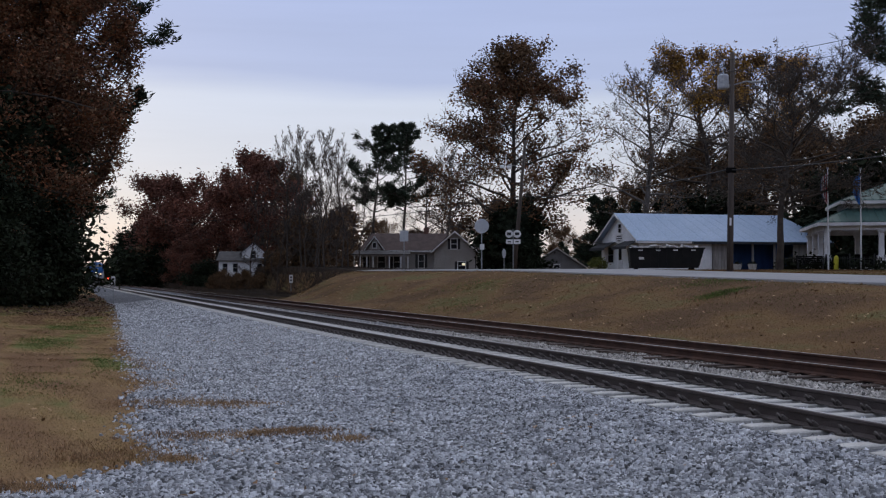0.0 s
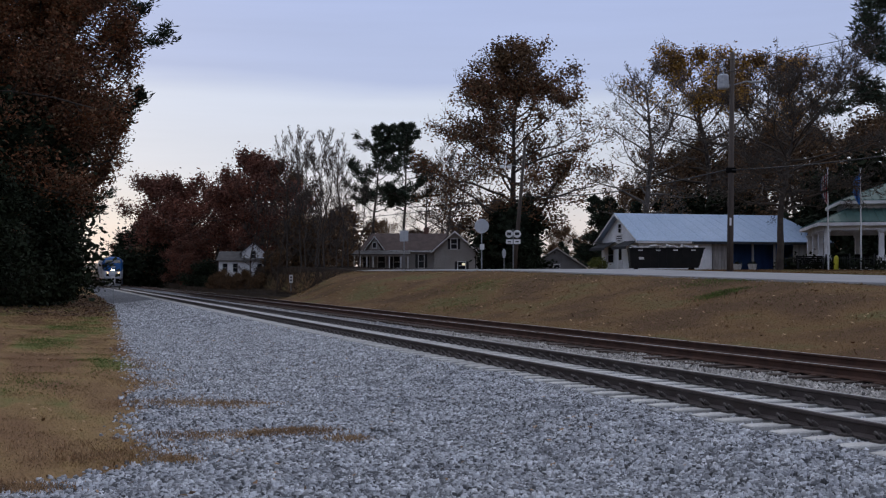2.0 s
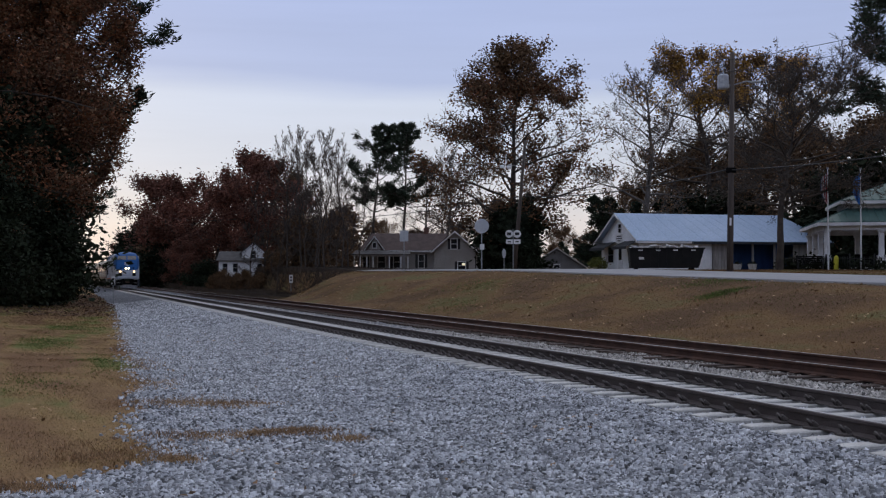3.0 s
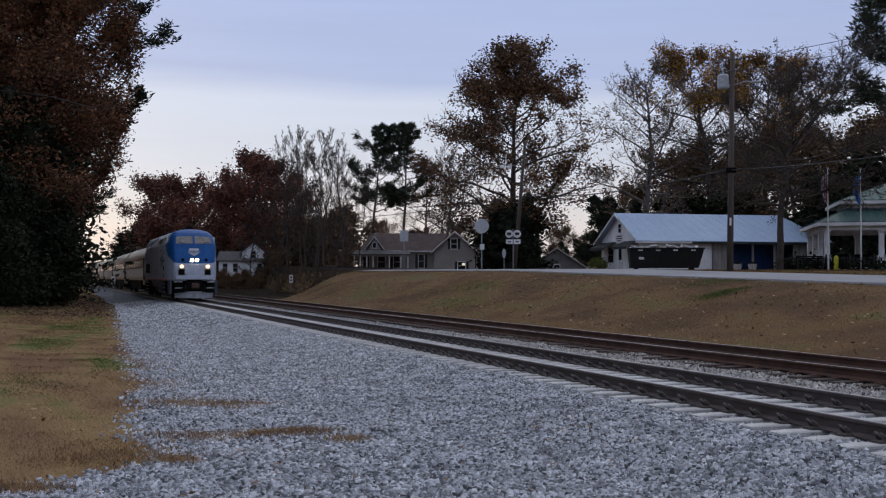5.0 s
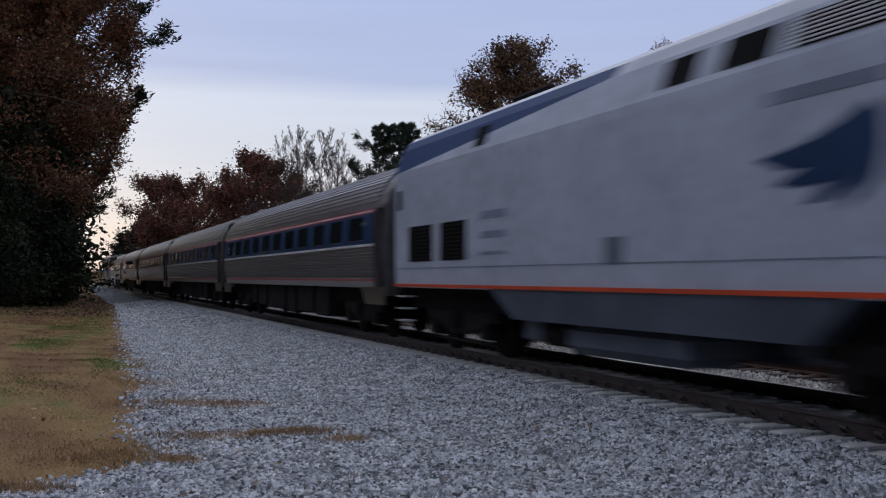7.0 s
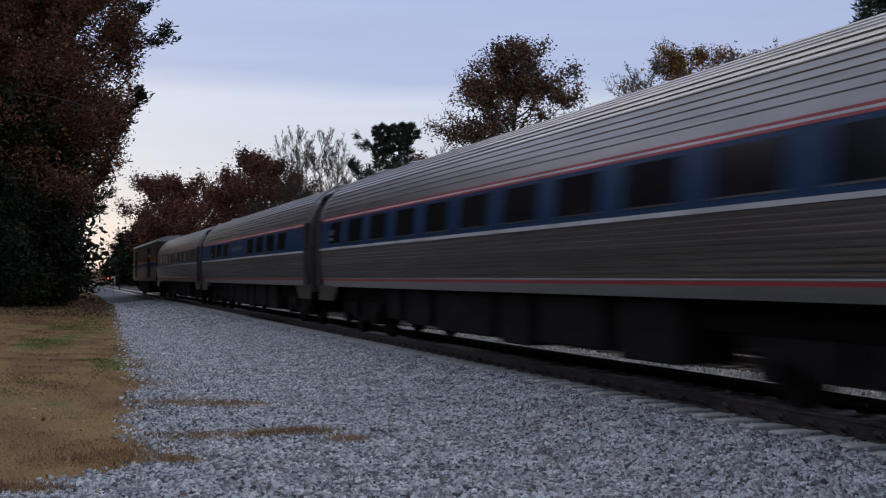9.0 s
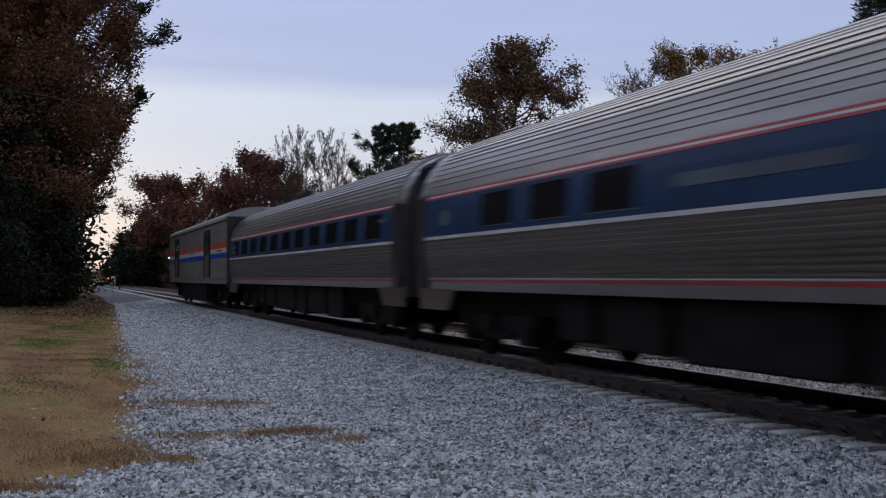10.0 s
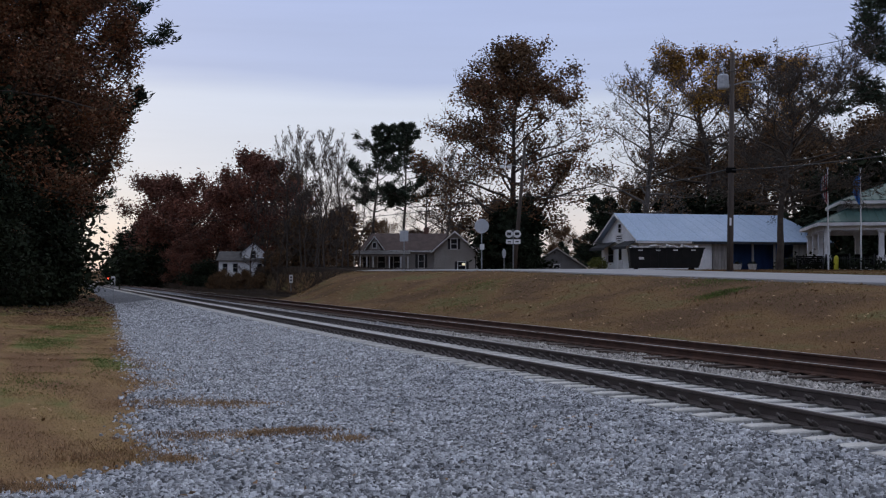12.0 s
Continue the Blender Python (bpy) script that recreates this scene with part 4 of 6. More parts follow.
def dumpster():
    x0, y0 = spot(27.72, 91.5)
    t = thing("dumpster", "black steel roll-off dumpster heaped with pale debris", "dumpster", pose(x0, y0, 1.94, 0, 0, -24))
    DMAT = mat("black_dumpster_paint", (0.008, 0.008, 0.009), (0.013, 0.012, 0.012), scale=1.5, fine=15, bump=0.15, rough=0.9)
    shell = Mesh()
    L, W, H = 5.8, 2.3, 1.75
    shell.loft([[(0.15, 0, 0.2), (L - 0.45, 0, 0.2), (L - 0.45, W, 0.2), (0.15, W, 0.2)], [(0, 0, H), (L, 0, H), (L, W, H), (0, W, H)], [(0.08, 0.08, H), (L - 0.08, 0.08, H), (L - 0.08, W - 0.08, H), (0.08, W - 0.08, H)], [(0.2, 0.1, 0.35), (L - 0.5, 0.1, 0.35), (L - 0.5, W - 0.1, 0.35), (0.2, W - 0.1, 0.35)]])
    body = part("body", shell, DMAT, t)
    for k in range(8):
        x = 0.45 + k * 0.62
        part("rib", Mesh().box(x - 0.05, -0.07, 0.22, x + 0.05, 0.01, H - 0.06, c=0.01), DMAT, body)
    for k in range(4):
        x = 0.7 + k * 1.35
        part("reflector_strip", Mesh().box(x, -0.082, H - 0.22, x + 0.36, -0.072, H - 0.13), TRIM, body, "white reflector strip")
    part("rim", Mesh().box(-0.04, -0.08, H - 0.09, L + 0.04, 0.0, H + 0.02, c=0.01), DMAT, body)
    part("label_plate", Mesh().box(0.75, -0.085, 0.85, 1.15, -0.072, 1.05), TRIM, body, "white label plate")
    for k, x in enumerate((0.6, L - 0.9)):
        part("roller", Mesh().disc(x, 0.2, 0.12, 0.12, 0.25, "y", 12), GRIME, t, "steel roller")
        part("roller", Mesh().disc(x, W - 0.2, 0.12, 0.12, 0.25, "y", 12), GRIME, t, "steel roller")
    rng = random.Random(5)
    for k in range(26):
        x, y = rng.uniform(0.4, L - 0.5), rng.uniform(0.3, W - 0.3)
        s = rng.uniform(0.12, 0.32)
        m = pose(x, y, H - 0.02 + rng.uniform(0, 0.14), rng.uniform(-20, 20), rng.uniform(-25, 25), rng.uniform(0, 180))
        d = Mesh().box(-s * 1.6, -s, -0.06, s * 1.6, s, 0.06, m, c=0.015)
        part("debris_board", d, TRIM if rng.random() < 0.6 else OLD_BOARD, t, "pale scrap board")
    part("heap", Mesh().loft([[(0.2, 0.2, 0.7), (L - 0.4, 0.2, 0.7), (L - 0.4, W - 0.2, 0.7), (0.2, W - 0.2, 0.7)], [(0.5, 0.5, H + 0.02), (L - 0.7, 0.5, H + 0.06), (L - 0.7, W - 0.4, H + 0.05), (0.5, W - 0.4, H + 0.12)]]), OLD_BOARD, t, "heap of scrap")
    return t


dumpster()


def porch_house():
    """Tan farmhouse: a cross wing with a gable faces the road, a long wing with a porch to one side. Local x to the viewer's right, -y towards the viewer."""
    x0, y0 = spot(18.15, 150)
    t = thing("porch_house", "tan-grey sided house with brown shingle roof and white-posted porch", "house", pose(x0, y0, 1.95, 0, 0, -18))
    e, r = 3.0, 5.35
    part("foundation", Mesh().box(-9.5, -0.1, -0.9, 7.0, 7.0, 0.03), mat("brick_foundation", (0.16, 0.09, 0.07), rough=0.9), t, "low brick foundation")
    wing = part("wing_wall", Mesh().box(-9.4, 1.4, 0, -0.02, 7.0, e), TAN, t)
    clapboards(wing, -9.4, -0.02, 0.05, e, 1.4, 0.25, TAN)
    cross = part("cross_wall", Mesh().loft([[(0, y, 0), (5.3, y, 0), (5.3, y, e), (2.65, y, r), (0, y, e)] for y in (0.0, 7.0)]), TAN, t)

    def under(z, a, b):
        if z < e:
            return a, b
        k = (z - e) / (r - e) * 2.65 + 0.05
        return a + k, b - k
    clapboards(cross, 0, 5.3, 0.05, r - 0.15, 0.0, 0.25, TAN, under)
    right = part("right_wall", Mesh().box(5.32, 2.5, 0, 6.9, 6.9, 2.6), TAN, t)
    clapboards(right, 5.32, 6.9, 0.05, 2.6, 2.5, 0.25, TAN)
    # roofs
    for s in (-1, 1):
        a, b = 2.65 + s * 3.1, 2.65
        roof_slab(t, (a, -0.5, e - 0.38), (a, 7.2, e - 0.38), (b, 7.2, r), (b, -0.5, r), SHINGLE, 0.12, "brown shingled roof slope")
        p, q = (a, -0.55, e - 0.45), (b, -0.55, r - 0.08)
        part("rake_board", Mesh().loft([[p, q, (q[0], q[1], q[2] + 0.2), (p[0], p[1], p[2] + 0.2)], [(v[0], v[1] + 0.05, v[2]) for v in (p, q, (q[0], q[1], q[2] + 0.2), (p[0], p[1], p[2] + 0.2))]]), TRIM, t, "white rake board")
    roof_slab(t, (-9.9, 0.9, e - 0.15), (0.6, 0.9, e - 0.15), (1.8, 4.2, r - 0.15), (-8.4, 4.2, r - 0.15), SHINGLE, 0.12, "brown shingled roof slope")
    roof_slab(t, (-9.9, 7.4, e - 0.15), (0.6, 7.4, e - 0.15), (1.8, 4.2, r - 0.15), (-8.4, 4.2, r - 0.15), SHINGLE, 0.12, "brown shingled roof slope")
    part("wing_fascia", Mesh().box(-9.9, 0.84, e - 0.24, 0.0, 0.9, e - 0.06), TRIM, t, "white fascia board")
    # small cross gable over the porch end
    part("dormer_wall", Mesh().loft([[(-8.7, y, e), (-6.9, y, e), (-7.8, y, e + 1.5)] for y in (1.0, 3.0)]), TAN, t, "small dormer gable")
    for s in (-1, 1):
        roof_slab(t, (-7.8 + s * 1.35, 0.7, e - 0.1), (-7.8 + s * 1.35, 3.6, e - 0.1), (-7.8, 3.6, e + 1.75), (-7.8, 0.7, e + 1.75), SHINGLE, 0.1, "brown shingled dormer slope")
        p, q = (-7.8 + s * 1.35, 0.66, e - 0.14), (-7.8, 0.66, e + 1.66)
        part("rake_board", Mesh().loft([[p, q, (q[0], q[1], q[2] + 0.18), (p[0], p[1], p[2] + 0.18)], [(v[0], v[1] + 0.05, v[2]) for v in (p, q, (q[0], q[1], q[2] + 0.18), (p[0], p[1], p[2] + 0.18))]]), TRIM, t, "white rake board")
    window_on(t, -7.8, e + 0.3, 0.45, 0.65, 1.0, mullion=False)
    roof_slab(t, (5.1, 2.2, 2.5), (7.3, 2.2, 2.5), (7.0, 4.8, 3.6), (5.0, 4.8, 3.9), SHINGLE, 0.1, "brown shingled side roof")
    # porch
    part("porch_floor", Mesh().box(-10.2, -0.6, 0.0, -3.4, 1.4, 0.12), OLD_BOARD, t, "grey porch floor")
    roof_slab(t, (-10.8, -0.9, 2.35), (-3.1, -0.9, 2.35), (-3.2, 1.4, 2.9), (-10.2, 1.4, 2.9), GREY_SHINGLE, 0.1, "grey porch roof")
    part("porch_beam", Mesh().box(-10.5, -0.75, 2.12, -3.3, -0.6, 2.34), TAN, t, "porch beam")
    for x in (-10.3, -9.55, -8.7, -7.9, -5.8, -4.3, -3.4):
        part("porch_post", Mesh().box(x - 0.075, -0.74, 0.0, x + 0.075, -0.6, 2.14, c=0.01), TRIM, t, "white square porch post")
    for x, w in ((-8.9, 0.8), (-6.9, 0.9), (-4.9, 0.8)):
        window_on(t, x, 0.7, w, 1.5, 1.4)
    part("porch_door", Mesh().box(-6.05, 1.34, 0.12, -5.2, 1.41, 2.15, c=0.01), SHUTTER, t, "dark porch door")
    window_on(t, -1.7, 0.7, 0.7, 1.7, 1.37, shutters=True)
    window_on(cross, 2.55, 3.15, 0.75, 1.25, 0.0, shutters=True)
    window_on(cross, 3.55, 0.45, 0.95, 1.0, 0.0, shutters=True)
    # the window's bright glint, drawn as a small glowing panel
    part("lit_pane", Mesh().box(3.62, -0.045, 1.0, 4.0, -0.03, 1.3), GLINT, cross, "glowing panel painted as a glint on the window")
    window_on(right, 5.9, 0.7, 0.5, 1.5, 2.5, shutters=True)
    part("chimney", Mesh().box(-1.4, 4.0, r - 0.6, -0.7, 4.7, r + 0.7, c=0.02), mat("brick_chimney", (0.15, 0.08, 0.065), rough=0.9), t, "brick chimney")
    return t


porch_house()


def grey_house():
    x0, y0 = spot(24.2, 175)
    t = thing("grey_house", "low grey gabled house beyond the road", "house", pose(x0, y0, 1.4, 0, 0, -24))
    w, e, r = 9.0, 1.6, 4.4
    body = part("wall", Mesh().loft([[(-w / 2 + 0.4, y, 0), (w / 2 - 0.4, y, 0), (w / 2 - 0.4, y, e), (0, y, r - 0.2), (-w / 2 + 0.4, y, e)] for y in (0.0, 8.0)]), mat("grey_siding", (0.13, 0.125, 0.125), (0.10, 0.098, 0.098), scale=0.6, fine=8, bump=0.1, rough=0.8), t)
    for s in (-1, 1):
        roof_slab(t, (s * w / 2, -0.4, e - 0.2), (s * w / 2, 8.2, e - 0.2), (0, 8.2, r), (0, -0.4, r), GREY_SHINGLE, 0.12, "grey shingled roof slope")
        p, q = (s * w / 2, -0.45, e - 0.28), (0, -0.45, r - 0.08)
        part("rake_board", Mesh().loft([[p, q, (q[0], q[1], q[2] + 0.2), (p[0], p[1], p[2] + 0.2)], [(v[0], v[1] + 0.05, v[2]) for v in (p, q, (q[0], q[1], q[2] + 0.2), (p[0], p[1], p[2] + 0.2))]]), TAN, t, "pale rake board")
    part("porch_wall", Mesh().box(-6.0, -1.2, 0, -3.9, 2.0, 1.5), TRIM, t, "white porch side")
    window_on(body, 0.0, 0.9, 0.8, 1.0, 0.0)
    return t


grey_house()


def white_house():
    x0, y0 = spot(8.9, 149)
    t = thing("white_house", "white two-storey house half hidden by the wood", "house", pose(x0, y0, 1.45, 0, 0, -10))
    part("foundation", Mesh().box(-4.15, 0.05, -2.2, 4.15, 5.95, 0.02), GREY_SHINGLE, t, "grey block foundation")
    body = part("wall", Mesh().box(-4.2, 0, 0, 4.2, 6, 2.6), WHITE, t)
    upper = part("gable_wall", Mesh().loft([[(-0.6, y, 2.6), (3.0, y, 2.6), (3.0, y, 3.9), (1.2, y, 5.4), (-0.6, y, 3.9)] for y in (0.3, 5.8)]), WHITE, t)
    for s in (-1, 1):
        roof_slab(t, (1.2 + s * 2.1, 0.0, 3.65), (1.2 + s * 2.1, 6.0, 3.65), (1.2, 6.0, 5.5), (1.2, 0.0, 5.5), GREY_SHINGLE, 0.1, "grey shingled roof slope")
    roof_slab(t, (-4.6, -0.4, 2.5), (4.6, -0.4, 2.5), (4.2, 2.6, 4.0), (-4.2, 2.6, 4.0), GREY_SHINGLE, 0.1, "grey shingled roof slope")
    for x in (-3.2, -1.6, 2.2, 3.4):
        window_on(body, x, 0.8, 0.7, 1.3, 0.0)
    window_on(upper, 1.2, 3.0, 0.7, 1.1, 0.3)
    t.scale = (0.80, 0.80, 0.80)
    return t


white_house()


def pavilion():
    x0, y0 = spot(39.9, 88)
    t = thing("park_pavilion", "white-posted open pavilion with tiered green metal roof", "pavilion", pose(x0, y0, 2.02, 0, 0, -30))
    R, e = 5.2, 3.1
    part("floor", Mesh().box(-R + 0.5, -R + 0.5, -0.8, R - 0.5, R - 0.5, 0.06), CONCRETE, t, "concrete floor slab")

    def tier(r0, z0, r1, z1, count):
        for k in range(4):
            m = Matrix.Rotation(k * TAU / 4, 4, "Z")
            q = [m @ Vector(p) for p in ((-r0, -r0, z0), (r0, -r0, z0), (r1, -r1, z1), (-r1, -r1, z1))]
            rf, n = roof_slab(t, *q, ROOF_GREEN, 0.06, "green standing-seam roof slope")
            if k in (0, 3):
                a, b, c, d = (Vector(v) for v in q)
                for i in range(1, count):
                    p = a.lerp(b, i / count)
                    # seams run straight up the slope and stop at the hips
                    u = (b - a).normalized()
                    along = (p - a).dot(u)
                    span = (b - a).length
                    run = min(along, span - along, (r0 - r1)) / (r0 - r1)
                    top = p + ((d - a) - u * (d - a).dot(u)) * run
                    s = u * 0.025
                    part("seam", Mesh().loft([[p - s + n * 0.06, p + s + n * 0.06, p + s + n * 0.12, p - s + n * 0.12], [top - s + n * 0.06, top + s + n * 0.06, top + s + n * 0.12, top - s + n * 0.12]]), ROOF_GREEN, rf)
            p = m @ Vector((0, -r0 - 0.02, z0 - 0.06))
            f = Mesh().box(-r0, -0.06, -0.16, r0, 0.06, 0.06, Matrix.Translation(p) @ m)
            part("fascia", f, TRIM, t, "white eave fascia")
    tier(R + 0.6, e - 0.05, 3.5, e + 0.95, 24)
    tier(4.1, e + 1.5, 0.15, e + 3.0, 16)
    part("cupola_wall", Mesh().box(-3.4, -3.4, e + 0.85, 3.4, 3.4, e + 1.55), TRIM, t, "white clerestory band")
    part("ceiling_panel", Mesh().box(-R, -R, e - 0.1, R, R, e - 0.04), OLD_BOARD, t, "board ceiling")
    for k in range(4):
        m = Matrix.Rotation(k * TAU / 4, 4, "Z")
        part("beam", Mesh().box(-R, -R - 0.12, e - 0.55, R, -R + 0.12, e - 0.1, m), TRIM, t, "white perimeter beam")
        for x in (-R, -R / 3, R / 3):
            p = m @ Vector((x, -R, 0))
            post = part("post", Mesh().box(p.x - 0.17, p.y - 0.17, 0.06, p.x + 0.17, p.y + 0.17, e - 0.5, c=0.02), TRIM, t, "square white post")
            part("post_base", Mesh().box(p.x - 0.28, p.y - 0.28, 0.06, p.x + 0.28, p.y + 0.28, 0.85, c=0.03), TRIM, post, "wider white post base")
            part("post_cap", Mesh().box(p.x - 0.24, p.y - 0.24, e - 0.7, p.x + 0.24, p.y + 0.24, e - 0.55, c=0.02), TRIM, post)
    part("back_hedge_wall", Mesh().box(-R + 1, R - 1.6, 0.06, R - 1, R - 1.4, 1.1, c=0.03), DARK, t, "dark low back screen")
    return t


pavilion()


# ---- trees ----
LEAF_RUST = mat("rust_brown_leaves", (0.17, 0.07, 0.034), (0.10, 0.048, 0.028), scale=0.35, fine=3, bump=0, rough=0.8, island=1.0, spec=0.12)
LEAF_RED = mat("dull_red_leaves", (0.185, 0.075, 0.052), (0.11, 0.052, 0.038), scale=0.3, fine=3, bump=0, rough=0.8, island=0.9, spec=0.12)
LEAF_BROWN = mat("brown_oak_leaves", (0.165, 0.10, 0.056), (0.10, 0.063, 0.038), scale=0.35, fine=3, bump=0, rough=0.8, island=1.0, spec=0.12)
LEAF_GOLD = mat("golden_leaves", (0.42, 0.23, 0.04), (0.20, 0.115, 0.04), scale=0.35, fine=3, bump=0, rough=0.8, island=0.9, spec=0.15)
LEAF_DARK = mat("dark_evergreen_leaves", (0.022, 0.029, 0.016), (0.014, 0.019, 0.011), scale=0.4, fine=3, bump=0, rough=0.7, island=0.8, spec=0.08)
NEEDLES = mat("pine_needles", (0.042, 0.055, 0.036), (0.029, 0.039, 0.027), scale=0.4, fine=3, bump=0, rough=0.7, island=0.8, spec=0.1)
GREY_BARK = mat("grey_bark", (0.13, 0.115, 0.105), (0.08, 0.07, 0.063), scale=2, fine=14, bump=0.6, rough=0.95)


CLEARANCE = [None]  # a trimmed tree's reach towards the track, by height


def limb(mesh, rng, p, d, length, r0, r1, bend, up, sides, parts_):
    pts, rad = [Vector(p)], [r0]
    d = Vector(d).normalized()
    for k in range(parts_):
        d = (d + Vector((rng.gauss(0, bend), rng.gauss(0, bend), rng.gauss(0, bend) + up))).normalized()
        q = pts[-1] + d * length / parts_
        if CLEARANCE[0]:
            reach = CLEARANCE[0](q.z)
            if q.x > reach:
                q.x = reach + 0.15 * (q.x - reach)
        pts.append(q)
        rad.append(r0 + (r1 - r0) * (k + 1) / parts_)
    mesh.tube(pts, rad, sides, caps=False)
    return pts, d


def skeleton_of(rng, height, radius, base, limbs, subs, twigs, trunk_r, rise=0.12, fork=0.0, shape=1.0, fine=0):
    """Trunk, limbs, branches and twigs; returns their mesh, the trunk's mesh and the points where leaves sit."""
    trunk, wood, tips = Mesh(), Mesh(), []
    pts, d = limb(trunk, rng, (0, 0, -0.3), (rng.gauss(0, 0.03), rng.gauss(0, 0.03), 1), height * 0.84, trunk_r, trunk_r * 0.10, 0.075, 0.03, 9, 12)
    for i in range(limbs):
        t = base + (0.98 - base) * ((i + rng.random()) / limbs)
        q = t * (len(pts) - 1)
        k = min(int(q), len(pts) - 2)
        p = pts[k].lerp(pts[k + 1], q - k)
        u = (t - base) / (1 - base)
        reach = radius * (max(0.0, math.sin(math.pi * (0.16 + 0.80 * u) ** shape)) ** 0.7) * rng.uniform(0.75, 1.12)
        a = i * 2.399 + rng.uniform(-0.5, 0.5)
        lift = 0.06 + 0.95 * u * u + rng.uniform(-0.12, 0.28)
        lp, ld = limb(wood, rng, p, (math.cos(a), math.sin(a), lift), reach * 1.08, trunk_r * (0.42 - 0.28 * u), trunk_r * 0.06, 0.16, rise * 0.5, 6, 6)
        for j in range(subs):
            s = 0.25 + 0.75 * (j + rng.random()) / subs
            qq = s * (len(lp) - 1)
            kk = min(int(qq), len(lp) - 2)
            bp = lp[kk].lerp(lp[kk + 1], qq - kk)
            bd = (lp[kk + 1] - lp[kk]).normalized() + 0.8 * Vector((rng.gauss(0, 1), rng.gauss(0, 1), rng.gauss(0.25, 0.6)))
            bl = reach * rng.uniform(0.22, 0.42) * (1.1 - 0.5 * s)
            sp, sd = limb(wood, rng, bp, bd, bl, trunk_r * 0.085, trunk_r * 0.022, 0.2, rise, 4, 4)
            for w in range(twigs):
                f = 0.3 + 0.7 * (w + rng.random()) / twigs
                q3 = f * (len(sp) - 1)
                k3 = min(int(q3), len(sp) - 2)
                tp = sp[k3].lerp(sp[k3 + 1], q3 - k3)
                td = (sp[k3 + 1] - sp[k3]).normalized() + 0.9 * Vector((rng.gauss(0, 1), rng.gauss(0, 1), rng.gauss(0.3, 0.6)))
                wp, wd = limb(wood, rng, tp, td, bl * rng.uniform(0.3, 0.55), max(0.012, trunk_r * 0.028), 0.008, 0.2, rise, 3, 2)
                tips += [wp[1], wp[2]]
                for _ in range(fine):
                    fp, fd = limb(wood, rng, wp[1].lerp(wp[2], rng.random()), wd + 0.8 * Vector((rng.gauss(0, 1), rng.gauss(0, 1), rng.gauss(0.3, 0.6))), bl * rng.uniform(0.18, 0.4), 0.012, 0.006, 0.15, rise, 3, 1)
    return trunk, wood, tips


def leaf_cloud(seed, tips, per, size, scatter, name, material, flat=0.0):
    """Small folded leaf sprays scattered round the twig points."""
    g = np.random.default_rng(seed)
    c = np.repeat(np.array([tuple(t) for t in tips]), per, axis=0)
    n = len(c)
    c = c + g.normal(0, scatter, (n, 3))
    a = g.normal(0, 1, (n, 3))
    a[:, 2] *= 0.6
    a /= np.linalg.norm(a, axis=1)[:, None]
    b = np.cross(a, g.normal(0, 1, (n, 3)))
    b /= np.linalg.norm(b, axis=1)[:, None]
    s = (size * g.uniform(0.55, 1.35, n))[:, None]
    v = np.stack([c - a * s, c + b * s * 0.55 - a * s * 0.1, c + a * s, c - b * s * 0.5 + a * s * 0.15], axis=1)
    return quads(name, v, material)


def needle_cloud(seed, tips, per, size, name, material):
    """Tufts of thin needles that spray out from the twig points."""
    g = np.random.default_rng(seed)
    c = np.repeat(np.array([tuple(t) for t in tips]), per, axis=0)
    n = len(c)
    a = g.normal(0, 1, (n, 3))
    a[:, 2] = np.abs(a[:, 2]) * 0.9 - 0.2
    a /= np.linalg.norm(a, axis=1)[:, None]
    b = np.cross(a, g.normal(0, 1, (n, 3)))
    b /= np.linalg.norm(b, axis=1)[:, None]
    s = (size * g.uniform(0.6, 1.3, n))[:, None]
    c = c + g.normal(0, size * 0.25, (n, 3))
    v = np.stack([c, c + a * s * 0.6 + b * s * 0.11, c + a * s, c + a * s * 0.6 - b * s * 0.11], axis=1)
    return quads(name, v, material)


def tree(name, label, seed, height, radius, base=0.25, limbs=18, subs=7, twigs=5, trunk_r=0.3, leaves=(), needles=None, rise=0.12, shape=1.0, fine=0, bark=None, group="", m=None, clump=None):
    """leaves: rows of material, how many at each tip, size, scatter, and the part of the height (from, to) where they grow."""
    rng = random.Random(seed)
    trunk, wood, tips = skeleton_of(rng, height, radius, base, limbs, subs, twigs, trunk_r, rise, 0, shape, fine)
    t = thing(name, label, "tree", m, group)
    b = bark or BARK
    part("trunk", trunk, b, t, smooth=True)
    w = new("branchwork", wood.data("branchwork", b, True))
    w.parent = t
    for k, (leaf, per, size, scatter, lo, hi, share) in enumerate(leaves):
        chosen = [p for p in tips if lo * height <= p.z <= hi * height and rng.random() < share and (clump is None or noise.noise(p * 0.42) + 0.35 * noise.noise(p * 1.3) + 0.7 * (0.5 - math.hypot(p.x, p.y) / radius) > clump)]
        if chosen:
            c = new("crown", leaf_cloud(seed * 7 + k, chosen, per, size, scatter, "crown", leaf))
            c.parent = t
    if needles:
        leaf, per, size = needles
        c = new("crown", needle_cloud(seed * 7, tips, per, size, "crown", leaf))
        c.parent = t
    return t


def plant(ob, bearing, distance, turn=0, scale=1.0, copy=True):
    x, y = spot(bearing, distance)
    m = pose(x, y, ground_z(x, y) - 0.05, 0, 0, turn)
    if copy:
        c = copy_thing(ob, m)
        c.scale = (scale, scale, scale)
        return c
    ob.matrix_basis = m
    ob.scale = (scale, scale, scale)
    return ob


TWIG_BARK = mat("brown_grey_twigs", (0.10, 0.082, 0.072), (0.065, 0.053, 0.047), scale=2, fine=14, bump=0.4, rough=0.95, spec=0.1)
